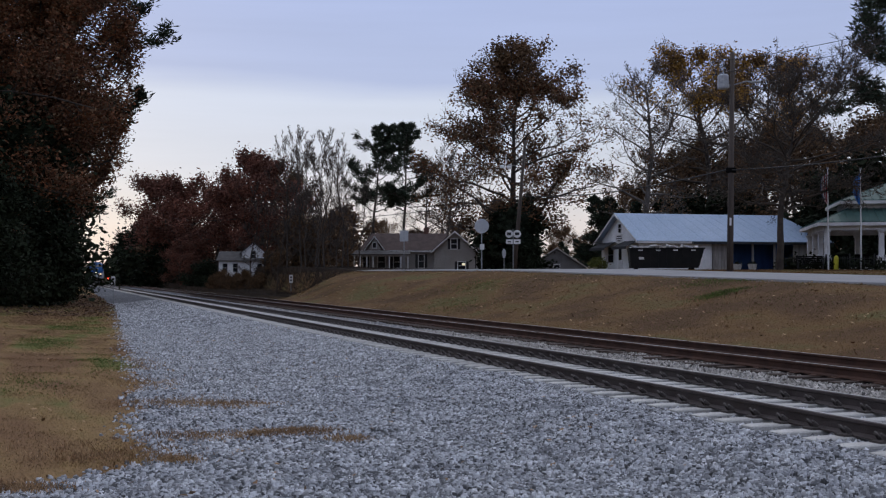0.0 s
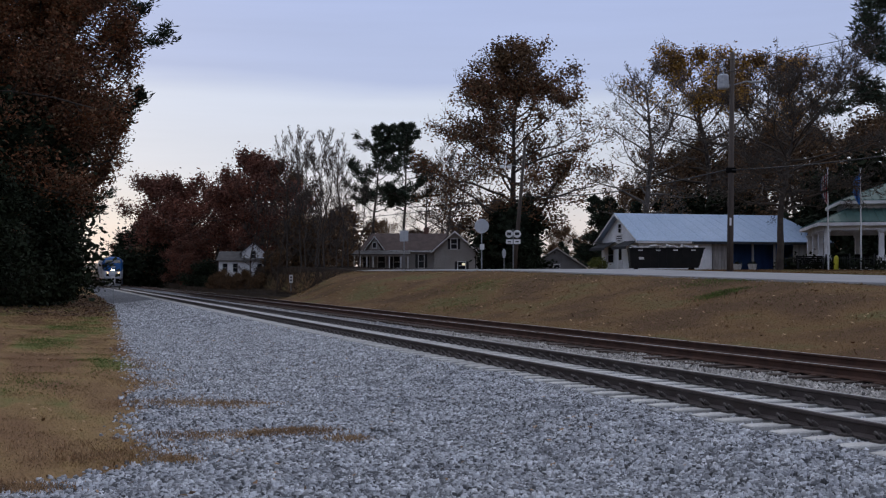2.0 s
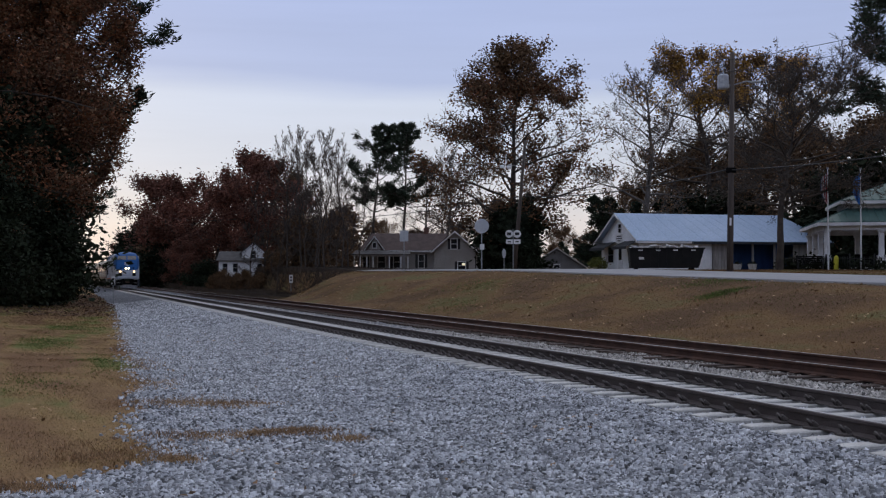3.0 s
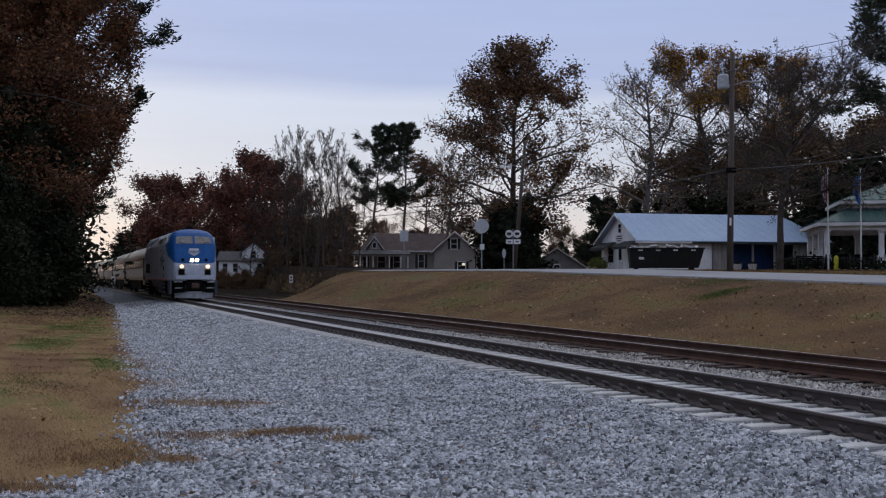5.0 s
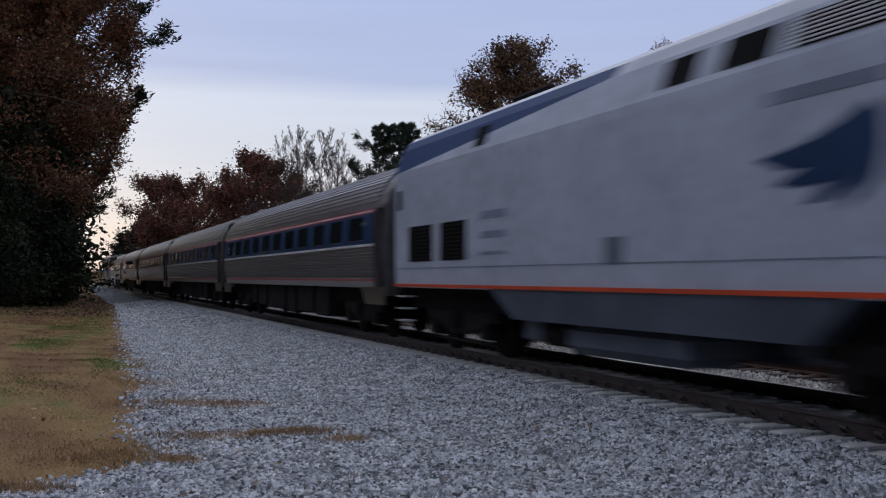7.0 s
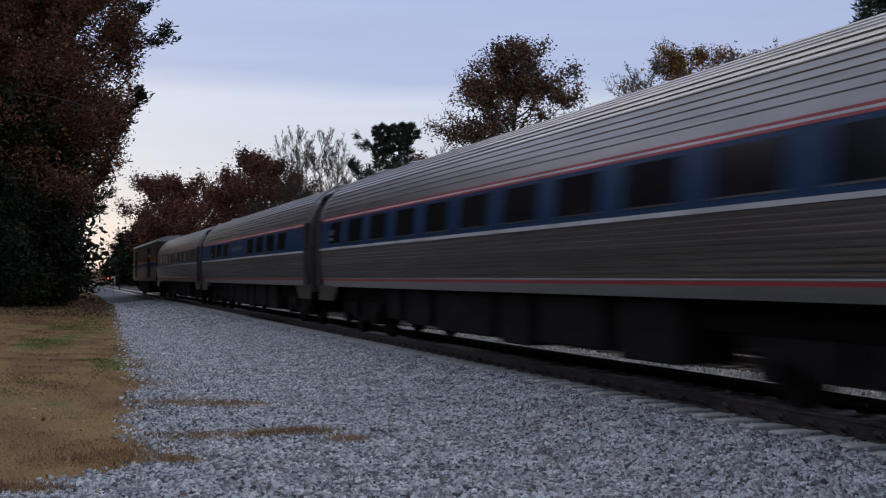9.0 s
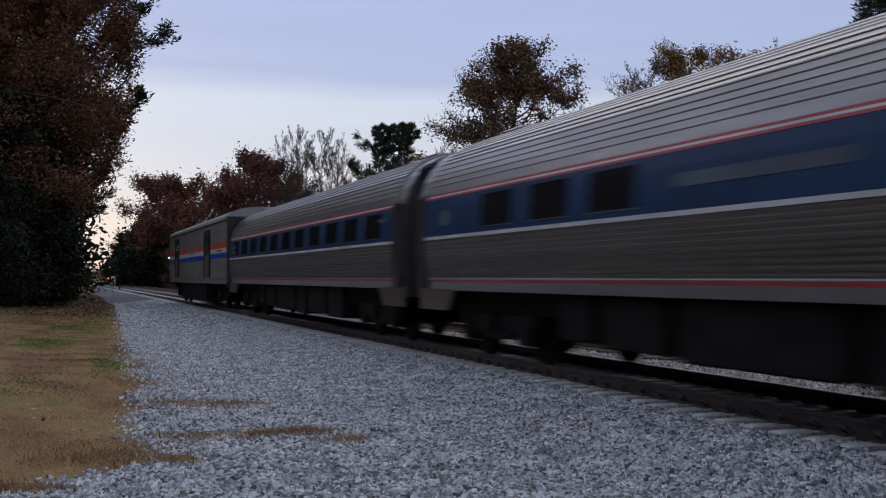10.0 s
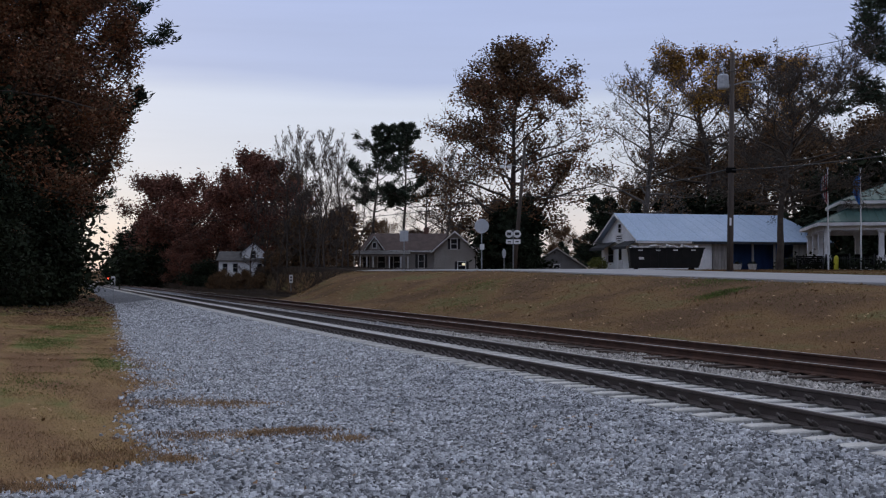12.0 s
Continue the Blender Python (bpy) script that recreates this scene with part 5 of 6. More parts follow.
# large trees with places of their own
plant(tree("oak_tree", "tall oak with thin rust-brown autumn leaves behind the road", 11, 25.4, 11.2, 0.12, 36, 10, 6, 0.46, [(LEAF_BROWN, 13, 0.16, 0.42, 0.0, 1.0, 0.9), (LEAF_RUST, 8, 0.16, 0.45, 0.0, 0.8, 0.6)], shape=0.78, clump=-0.12), 22.0, 122, 40, copy=False)
oak_gold = plant(tree("oak_tree", "tall thinning oak with golden and brown leaves", 12, 28.0, 9.4, 0.28, 24, 9, 6, 0.45, [(LEAF_GOLD, 15, 0.15, 0.5, 0.62, 0.86, 0.9), (LEAF_BROWN, 6, 0.13, 0.4, 0.4, 1.0, 0.7)], fine=1, shape=0.8, clump=-0.05), 31.7, 128, 0, copy=False)
bare_tree = plant(tree("bare_tree", "bare grey tree with spreading limbs", 13, 23.0, 6.8, 0.22, 24, 9, 6, 0.38, [(LEAF_BROWN, 3, 0.13, 0.4, 0.2, 0.7, 0.5)], fine=4, bark=GREY_BARK), 28.5, 116, 0, copy=False)
plant(tree("shade_tree", "dense twiggy grey tree nearly without leaves beside the shed", 14, 14.2, 7.8, 0.36, 30, 11, 7, 0.27, [(LEAF_BROWN, 2, 0.08, 0.3, 0.2, 1.0, 0.35)], fine=7, rise=0.05), 34.8, 80, 0, copy=False)
oak_brown = plant(tree("oak_tree", "brown-leaved oak in the wood behind the houses", 15, 18.0, 6.5, 0.2, 18, 8, 5, 0.32, [(LEAF_BROWN, 8, 0.20, 0.5, 0.0, 1.0, 0.9)], group="wood edge"), 38.0, 125, 0, copy=False)
oak_red = plant(tree("red_oak_tree", "dull red autumn oak at the wood's edge", 16, 17.0, 6.5, 0.15, 22, 8, 5, 0.3, [(LEAF_RED, 13, 0.18, 0.5, 0.0, 1.0, 0.95)], clump=-0.5, group="wood edge"), 8.9, 165, 0, copy=False)
bare_small = plant(tree("bare_sapling", "slender bare sapling at the wood's edge", 17, 19.5, 3.6, 0.10, 22, 7, 5, 0.12, fine=5, rise=0.3, bark=TWIG_BARK, group="bare saplings"), 11.6, 138, 0, copy=False)
pine = plant(tree("pine_tree", "tall pine with dark clumped needles", 18, 27.0, 5.6, 0.40, 26, 8, 5, 0.28, needles=(NEEDLES, 11, 0.46), shape=0.8, group="tall pines"), 15.2, 180, 0, copy=False)
cedar = plant(tree("cedar_tree", "dark green conical cedar tree", 19, 9.5, 2.3, 0.04, 30, 6, 4, 0.18, needles=(NEEDLES, 9, 0.38), shape=0.45, rise=0.02, group="cedars"), 26.4, 118, 0, copy=False)
holly = plant(tree("evergreen_shrub_tree", "dense dark evergreen growing low to the ground", 20, 8.0, 4.2, 0.03, 16, 5, 3, 0.16, [(LEAF_DARK, 20, 0.28, 0.65, 0.0, 1.0, 1.0)], shape=0.6, rise=0.02, group="evergreens"), 22.0, 119, 0, scale=0.85, copy=False)
CLEARANCE[0] = lambda z: 1.6 + 4.2 * smoothstep(3.0, 11.0, z) + 0.9 * smoothstep(10.0, 15.0, z) - 1.4 * smoothstep(17.0, 24.0, z)
oak_left = plant(tree("oak_tree", "broad rust-brown oak leaning over the gravel", 21, 27.0, 9.0, 0.08, 44, 9, 5, 0.5, [(LEAF_RUST, 18, 0.125, 0.5, 0.0, 1.0, 0.97), (LEAF_BROWN, 8, 0.12, 0.5, 0.0, 1.0, 0.85)], group="gravel edge oaks"), -1.3, 84, 0, copy=False)
CLEARANCE[0] = None

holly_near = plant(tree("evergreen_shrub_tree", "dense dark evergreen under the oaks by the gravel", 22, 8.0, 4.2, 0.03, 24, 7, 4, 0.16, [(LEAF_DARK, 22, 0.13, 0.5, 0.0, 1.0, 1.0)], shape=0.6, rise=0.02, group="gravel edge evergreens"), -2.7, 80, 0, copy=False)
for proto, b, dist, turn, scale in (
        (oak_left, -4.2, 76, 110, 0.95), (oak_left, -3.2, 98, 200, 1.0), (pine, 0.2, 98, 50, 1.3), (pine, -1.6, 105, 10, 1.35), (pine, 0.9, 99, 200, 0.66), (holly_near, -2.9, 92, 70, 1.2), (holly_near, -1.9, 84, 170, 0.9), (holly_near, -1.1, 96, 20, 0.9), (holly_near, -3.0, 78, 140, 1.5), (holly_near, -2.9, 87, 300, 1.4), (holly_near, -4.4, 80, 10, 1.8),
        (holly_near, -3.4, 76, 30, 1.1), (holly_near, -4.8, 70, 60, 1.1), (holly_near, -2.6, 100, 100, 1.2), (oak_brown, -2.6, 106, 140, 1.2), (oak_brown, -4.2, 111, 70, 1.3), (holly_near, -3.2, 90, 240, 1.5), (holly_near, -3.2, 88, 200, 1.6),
        (oak_red, 7.6, 172, 60, 1.02), (oak_red, 6.4, 185, 130, 1.15), (oak_red, 5.5, 205, 200, 1.22), (oak_red, 9.6, 176, 250, 1.12), (oak_red, 4.7, 240, 20, 1.05), (oak_red, 4.0, 275, 80, 1.0), (oak_red, 3.4, 330, 40, 0.75),
        (oak_brown, 10.2, 190, 30, 1.0), (holly, 5.0, 190, 10, 1.3), (holly, 4.3, 220, 50, 1.4), (holly, 3.6, 260, 90, 1.5), (holly, 3.1, 310, 0, 1.2), (holly, 2.85, 380, 0, 1.0), (holly, 6.7, 150, 0, 0.5), (oak_red, 5.7, 158, 300, 0.42),
        (pine, 16.7, 176, 100, 1.0), (bare_tree, 18.7, 176, 30, 0.9), (bare_tree, 17.6, 182, 130, 0.8), (oak_brown, 12.6, 170, 10, 0.55), (oak_brown, 15.6, 215, 140, 0.6), (oak_brown, 19.5, 200, 200, 0.55), (oak_brown, 17.5, 225, 260, 0.5),
        (bare_small, 10.9, 132, 50, 0.98), (bare_small, 12.3, 134, 130, 1.0), (bare_small, 13.0, 140, 220, 1.04), (bare_small, 11.2, 145, 300, 1.02), (bare_small, 12.7, 128, 20, 0.95), (bare_small, 10.4, 128, 80, 0.6), (bare_small, 13.6, 130, 180, 0.9), (bare_small, 18.6, 172, 0, 1.15), (bare_small, 19.2, 165, 90, 1.2),
        (bare_small, 11.8, 122, 10, 0.6), (bare_small, 13.3, 120, 60, 0.55), (bare_small, 13.9, 133, 250, 0.85), (bare_small, 14.4, 140, 100, 0.8), (bare_small, 12.0, 142, 270, 1.08), (bare_small, 12.4, 118, 160, 0.45),
        (cedar, 27.2, 122, 60, 1.0), (cedar, 25.3, 190, 10, 0.7), (cedar, 24.6, 195, 60, 0.65), (cedar, 28.0, 118, 140, 0.9), (holly, 21.9, 121, 200, 0.7), (cedar, 22.3, 117, 200, 1.0),
        (oak_brown, 29.8, 135, 20, 0.95), (oak_brown, 33.5, 130, 100, 0.92), (oak_brown, 36.0, 118, 200, 0.9), (oak_brown, 40.0, 115, 30, 1.0), (oak_brown, 34.8, 145, 60, 1.1), (oak_brown, 27.8, 150, 300, 0.7), (oak_brown, 31.5, 150, 240, 0.9), (holly, 30.0, 122, 0, 1.0), (holly, 33.0, 120, 90, 1.0), (holly, 37.0, 112, 50, 1.1), (holly, 40.0, 105, 150, 1.2),
        (pine, 40.7, 92, 30, 1.12), (pine, 43.0, 100, 200, 1.1), (oak_brown, 24.2, 230, 10, 0.55), (oak_brown, 25.6, 240, 80, 0.5)):
    plant(proto, b, dist, turn, scale)
plant(oak_gold, 33.9, 132, 150, 0.96)

# brush and slender trunks before the white house
for b, dist, turn, scale in ((9.15, 141, 30, 0.8), (9.75, 140, 110, 0.7)):
    plant(bare_small, b, dist, turn, scale)

# unseen woods beside and behind the viewer, added to darken the train's sides
for k in range(16):
    x, y = -14 - 5 * (k % 2) - 1.5 * random.Random(k).random(), -62 + 8.0 * k
    if y > -20:
        continue
    c = copy_thing(holly, pose(x, y, ground_z(x, y) - 0.05, 0, 0, 47 * k))
    c.scale = (1.6, 1.6, 1.6)
for k in range(6):
    x, y = -10 + 9.0 * k, -38 - 4 * (k % 2)
    c = copy_thing(holly, pose(x, y, ground_z(x, y) - 0.05, 0, 0, 71 * k))
    c.scale = (1.6, 1.6, 1.6)

# the far wood that closes the horizon
thicket = plant(tree("thicket_tree", "dark brown tree in the far wood", 30, 13.0, 5.5, 0.06, 11, 4, 3, 0.22, [(LEAF_BROWN, 18, 0.32, 0.75, 0.0, 1.0, 1.0)], shape=0.6, group="far wood"), 9.0, 240, 0, copy=False)
rng_w = random.Random(8)
for k in range(27):
    low = 0.45 if k in (7, 8, 9, 10, 12, 13, 14) else 1.0
    plant(thicket, 4.6 + 1.5 * k, rng_w.uniform(205, 260) - 1.6 * k, 61 * k, low * rng_w.uniform(0.65, 1.0))
for k in range(9):
    plant(thicket, 10.9 + 0.33 * k, rng_w.uniform(140, 165), 37 * k, rng_w.uniform(0.35, 0.6))
for k in range(11):
    plant(thicket, 7.2 + 0.34 * k, 137 + 2 * (k % 3), 43 * k, 0.17 + 0.03 * (k % 3))
for b, dist, turn, scale in ((-3.4, 112, 80, 1.6), (-5.0, 114, 160, 1.7)):
    plant(thicket, b, dist, turn, scale)
# unseen trees on the left, added to block low sky from the train
for k in range(13):
    x, y = -21 - 4 * (k % 2) - rng_w.uniform(0, 3), -18 + 6.4 * k
    c = copy_thing(thicket, pose(x, y, ground_z(x, y) - 0.05, 0, 0, 29 * k))
    c.scale = (1.2, 1.2, 1.2)
# more trees out of view, placed as dark reflections for the steel sides
for k in range(13):
    x, y = -13 - 6 * (k % 3) - rng_w.uniform(0, 3), 62 + 4.2 * k
    c = copy_thing(thicket, pose(x, y, ground_z(x, y) - 0.05, 0, 0, 53 * k))
    c.scale = (1.15, 1.15, 1.3)

# hidden trees along the track's other side, added to darken far cars' reflections
for k in range(14):
    x, y = -8.5 - 5 * (k % 2) - rng_w.uniform(0, 2), 118 + 17 * k
    c = copy_thing(thicket, pose(x, y, ground_z(x, y) - 0.05, 0, 0, 83 * k))
    c.scale = (1.6, 1.6, 1.6)


# ---- poles, signs, flags and yard things ----
GALV = mat("galvanised_steel", (0.30, 0.31, 0.32), (0.24, 0.25, 0.26), scale=3, fine=20, bump=0.05, rough=0.5, metal=0.6)
SIGN_BACK = mat("bare_aluminium_sign_back", (0.42, 0.44, 0.47), (0.37, 0.39, 0.42), scale=2, bump=0.03, rough=0.5, metal=0.3)
IRON = mat("black_fence_iron", (0.02, 0.02, 0.022), rough=0.6)
WIRE = mat("black_cable", (0.03, 0.03, 0.032), rough=0.7)


def on_ground(bearing, distance):
    x, y = spot(bearing, distance)
    return x, y, ground_z(x, y)


def pole_with_transformer():
    x, y, z = on_ground(32.5, 62)
    t = thing("utility_pole", "tall brown wooden pole with grey transformer can", "utility pole", pose(x, y, z - 0.05, 0, 1.0, -32))
    part("shaft", Mesh().tube([(0, 0, -0.3), (0, 0, 5), (0, 0, 11.65)], [0.17, 0.15, 0.11], 12), POLE_WOOD, t, smooth=True)
    can = Mesh().tube([(-0.46, 0, 9.75), (-0.46, 0, 9.82), (-0.46, 0, 10.42), (-0.46, 0, 10.5)], [0.26, 0.30, 0.30, 0.22], 14)
    c = part("transformer", can, mat("grey_transformer_paint", (0.40, 0.42, 0.45), rough=0.5), t, "pale grey transformer can")
    part("bracket", Mesh().box(-0.3, -0.05, 9.9, 0.0, 0.05, 9.98), GALV, c)
    part("bushing", Mesh().tube([(-0.46, 0, 10.5), (-0.46, 0, 10.72)], [0.06, 0.03], 8), GALV, c)
    arm = part("lamp_arm", Mesh().tube([(0.1, 0, 9.95), (0.7, 0, 10.12), (1.15, 0, 10.1)], 0.035, 6), GALV, t, "grey street lamp arm")
    part("lamp_head", Mesh().box(0.95, -0.12, 10.02, 1.45, 0.12, 10.14, c=0.04), GALV, arm, "grey street lamp head")
    part("splice_box", Mesh().box(-0.26, -0.2, 5.35, 0.26, 0.2, 5.62, c=0.05), DARK, t, "dark cable splice box")
    part("pole_tag", Mesh().box(-0.05, -0.19, 2.6, 0.05, -0.165, 3.0), TRIM, t, "white pole tag")
    return t


def leaning_pole():
    x, y, z = on_ground(22.1, 98)
    t = thing("leaning_utility_pole", "leaning grey wooden pole with a street lamp", "utility pole", pose(x, y, z - 0.05, 0, 4.9, -22), )
    part("shaft", Mesh().tube([(0, 0, -0.3), (0, 0, 5), (0, 0, 11.2)], [0.19, 0.16, 0.12], 12), POLE_WOOD, t, smooth=True)
    a = part("lamp_arm", Mesh().tube([(0, 0, 8.4), (-0.7, -0.2, 9.0), (-1.4, -0.3, 8.9)], 0.035, 6), GALV, t, "grey lamp arm")
    for dx in (-1.75, -1.15):
        part("lamp_head", Mesh().box(dx - 0.2, -0.42, 8.66, dx + 0.2, -0.18, 8.9, c=0.04), TRIM, a, "white lamp head")
    part("lamp_stem", Mesh().tube([(-1.5, -0.3, 8.8), (-1.5, -0.3, 9.9)], 0.03, 5), TRIM, a)
    return t


pole_with_transformer()
leaning_pole()


def cable(a, b, sag, r=0.02, label="thin black overhead cable"):
    pts = []
    for k in range(17):
        f = k / 16
        p = Vector(a).lerp(Vector(b), f)
        p.z -= sag * 4 * f * (1 - f)
        pts.append(p)
    ob = new("overhead_cable", Mesh().tube(pts, r, 5).data("overhead_cable", WIRE))
    return tagged(ob, label, "cable", group="overhead cables")


px1, py1 = spot(32.5, 62)
px2, py2 = spot(22.3, 98)
px3, py3 = spot(52.0, 45)
lz = ground_z(px1, py1)
cable((px1, py1, lz + 11.2), (px3, py3, lz + 11.0), 0.5, 0.014)
cable((px1, py1, lz + 10.6), (px3, py3, lz + 10.3), 0.5, 0.014)
cable((px1, py1, lz + 5.45), (px3, py3, lz + 5.9), 0.5, 0.03)
cable((px1, py1, lz + 5.5), (px2 + 0.6, py2, 1.9 + 6.4), 0.5, 0.035, "thick black telephone cable")
cable((px2 + 0.6, py2, 1.9 + 6.4), (px2 - 8, py2 + 60, 9.0), 0.6, 0.03)
hx, hy = spot(26.6, 104)
cable((px2 + 0.4, py2, 1.9 + 5.6), (hx, hy, 4.3), 0.5, 0.016, "thin service cable to the store")


def sign_post(name, label, bearing, distance, height, plates, z=None, lean=0):
    """plates: rows of shape ('disc', 'box', 'oval'), x, height of the centre, half width, half height."""
    x, y, zz = on_ground(bearing, distance)
    t = thing(name, label, "road sign", pose(x, y, zz if z is None else z, 0, lean, -bearing))
    part("post", Mesh().box(-0.035, -0.02, -0.4, 0.035, 0.035, height, c=0.008), GALV, t, "galvanised sign post")
    for shape, px, pz, w, h, face in plates:
        ms = Mesh()
        if shape == "box":
            ms.box(px - w, -0.035, pz - h, px + w, -0.022, pz + h)
        else:
            ring = [(px + w * math.cos(TAU * k / 28), pz + h * math.sin(TAU * k / 28)) for k in range(28)]
            ms.loft([[(a, -0.035, b) for a, b in ring], [(a, -0.022, b) for a, b in ring]])
        plate = part("plate", ms, SIGN_BACK if face == "back" else TRIM, t, "bare metal back of a sign plate" if face == "back" else "white sign plate")
        if face == "shield":
            part("border", Mesh().box(px - w * 0.55, -0.042, pz - h * 0.35, px + w * 0.55, -0.036, pz + h * 0.35), SHUTTER, plate, "dark number bar")
        if face == "arrow":
            part("arrow_bar", Mesh().box(px - w * 0.5, -0.042, pz - h * 0.25, px + w * 0.5, -0.036, pz + h * 0.25), SHUTTER, plate, "dark arrow bar")
        if face == "dark":
            part("mark_bar", Mesh().box(px - w * 0.5, -0.042, pz + h * 0.1, px + w * 0.5, -0.036, pz + h * 0.6), SHUTTER, plate, "dark mark on the plate")
            part("mark_bar", Mesh().box(px - w * 0.5, -0.042, pz - h * 0.6, px + w * 0.5, -0.036, pz - h * 0.15), SHUTTER, plate, "dark mark on the plate")
    return t


sign_post("round_warning_sign", "back of a round metal sign on a steel post", 20.5, 74, 3.2, [("disc", 0, 2.78, 0.46, 0.46, "back"), ("box", 0.02, 1.45, 0.14, 0.18, "white")], 1.9, 0)
sign_post("paired_road_sign", "backs of two narrow sign plates on one post", 16.65, 84, 2.9, [("box", -0.16, 2.35, 0.15, 0.40, "back"), ("box", 0.16, 2.35, 0.15, 0.40, "back")], 2.06)
sign_post("route_marker_sign", "two round white route shields above arrow plates", 22.05, 93, 3.2, [("disc", -0.32, 2.85, 0.31, 0.31, "shield"), ("disc", 0.32, 2.85, 0.31, 0.31, "shield"), ("box", -0.30, 2.22, 0.27, 0.18, "arrow"), ("box", 0.32, 2.22, 0.27, 0.18, "arrow")], 2.04)
sign_post("oval_road_sign", "small grey oval sign seen edge-on", 21.6, 97, 1.75, [("oval", 0, 1.35, 0.16, 0.40, "back")], 2.05)
sign_post("trackside_marker_sign", "white trackside marker plate on a thin post", 2.68, 82, 1.95, [("box", 0, 1.62, 0.13, 0.30, "dark")], -0.45)
sign_post("milepost_sign", "white milepost plate beside the far track", 11.1, 118, 1.2, [("box", 0, 0.9, 0.17, 0.40, "dark")], 0.35)


def signal_mast():
    x, y = spot(2.45, 230)
    t = thing("signal_mast", "low railway signal with a red lamp", "signal", pose(x, y, -0.5, 0, 0, 0))
    part("mast", Mesh().tube([(0, 0, 0), (0, 0, 1.9)], 0.07, 8), GALV, t)
    part("head", Mesh().box(-0.25, -0.1, 1.2, 0.25, 0.15, 2.1, c=0.04), DARK, t, "black signal head")
    part("lamp", Mesh().disc(0, -0.12, 1.65, 0.13, 0.06), mat("lit_red_signal", (0.6, 0.05, 0.03), bump=0, emit=(1.0, 0.08, 0.04, 3.0)), t, "lit red signal lamp")
    part("case", Mesh().box(0.6, -0.2, 0.0, 1.1, 0.3, 1.3, c=0.03), GALV, t, "grey relay case")


signal_mast()


def flag_pole(name, label, bearing, distance, height, stripes, cloth_label):
    x, y, z = on_ground(bearing, distance)
    t = thing(name, label, "flagpole", pose(x, y, z, 0, 0, -bearing))
    part("pole", Mesh().tube([(0, 0, -0.1), (0, 0, height)], [0.055, 0.035], 8), TRIM, t, "white metal pole")
    part("finial", Mesh().disc(0, 0, height + 0.05, 0.07, 0.12, "z", 8), GALV, t)
    # the flag hangs limp: narrow folded strips
    top = height - 0.25
    for k in range(8):
        x0 = -0.02 - 0.05 * k
        m_ = stripes[k % len(stripes)]
        d = 0.10 * math.sin(k * 1.9)
        drop = 2.0 - 0.04 * k
        slant = 0.05 * k
        fold = Mesh().loft([[(x0, d, top - slant), (x0 - 0.06, -d, top - slant - 0.05), (x0 - 0.055, -d - 0.012, top - slant - 0.05), (x0 + 0.005, d - 0.012, top - slant)],
                            [(x0 - 0.05, d * 0.6, top - slant - drop / 2), (x0 - 0.12, -d * 0.6, top - slant - drop / 2), (x0 - 0.115, -d * 0.6 - 0.012, top - slant - drop / 2), (x0 - 0.045, d * 0.6 - 0.012, top - slant - drop / 2)],
                            [(x0 * 0.5 - 0.02, d * 0.5, top - drop), (x0 * 0.5 - 0.07, -d * 0.5, top - drop - 0.1), (x0 * 0.5 - 0.065, -d * 0.5 - 0.012, top - drop - 0.1), (x0 * 0.5 - 0.015, d * 0.5 - 0.012, top - drop)]])
        part("flag_fold", fold, m_, t, cloth_label)


FLAG_RED = mat("red_flag_cloth", (0.45, 0.05, 0.06), bump=0.1, rough=0.9)
FLAG_NAVY = mat("navy_flag_cloth", (0.03, 0.04, 0.12), bump=0.1, rough=0.9)
FLAG_BLUE = mat("light_blue_flag_cloth", (0.06, 0.24, 0.62), bump=0.1, rough=0.9)
FLAG_WHITE = mat("white_flag_cloth", (0.6, 0.6, 0.62), bump=0.1, rough=0.9)
flag_pole("striped_flagpole", "white flagpole with a limp red, white and navy flag", 37.0, 80, 6.7, [FLAG_RED, FLAG_WHITE, FLAG_NAVY, FLAG_RED, FLAG_WHITE], "limp striped flag fold")
flag_pole("blue_flagpole", "white flagpole with a limp blue flag", 38.45, 80, 6.6, [FLAG_BLUE], "limp blue flag fold")


def planter(bearing, distance):
    x, y, z = on_ground(bearing, distance)
    t = thing("planter", "round pale concrete planter beside the store", "planter", pose(x, y, z), "planters by the store")
    t.scale = (0.7, 0.7, 0.7)
    part("bowl", Mesh().tube([(0, 0, -0.05), (0, 0, 0.1), (0, 0, 0.6), (0, 0, 0.68), (0, 0, 0.68), (0, 0, 0.55)], [0.30, 0.34, 0.46, 0.48, 0.42, 0.40], 14), CONCRETE, t, smooth=False)
    g = np.random.default_rng(int(distance * 10 + bearing))
    tips = [(g.normal(0, 0.2), g.normal(0, 0.2), 0.65 + abs(g.normal(0, 0.12))) for _ in range(50)]
    c = new("plant", leaf_cloud(int(bearing * 10), tips, 5, 0.07, 0.06, "plant", LEAF_DARK))
    c.parent = t


for b_, d_ in ((32.85, 84), (33.55, 84)):
    planter(b_, d_)


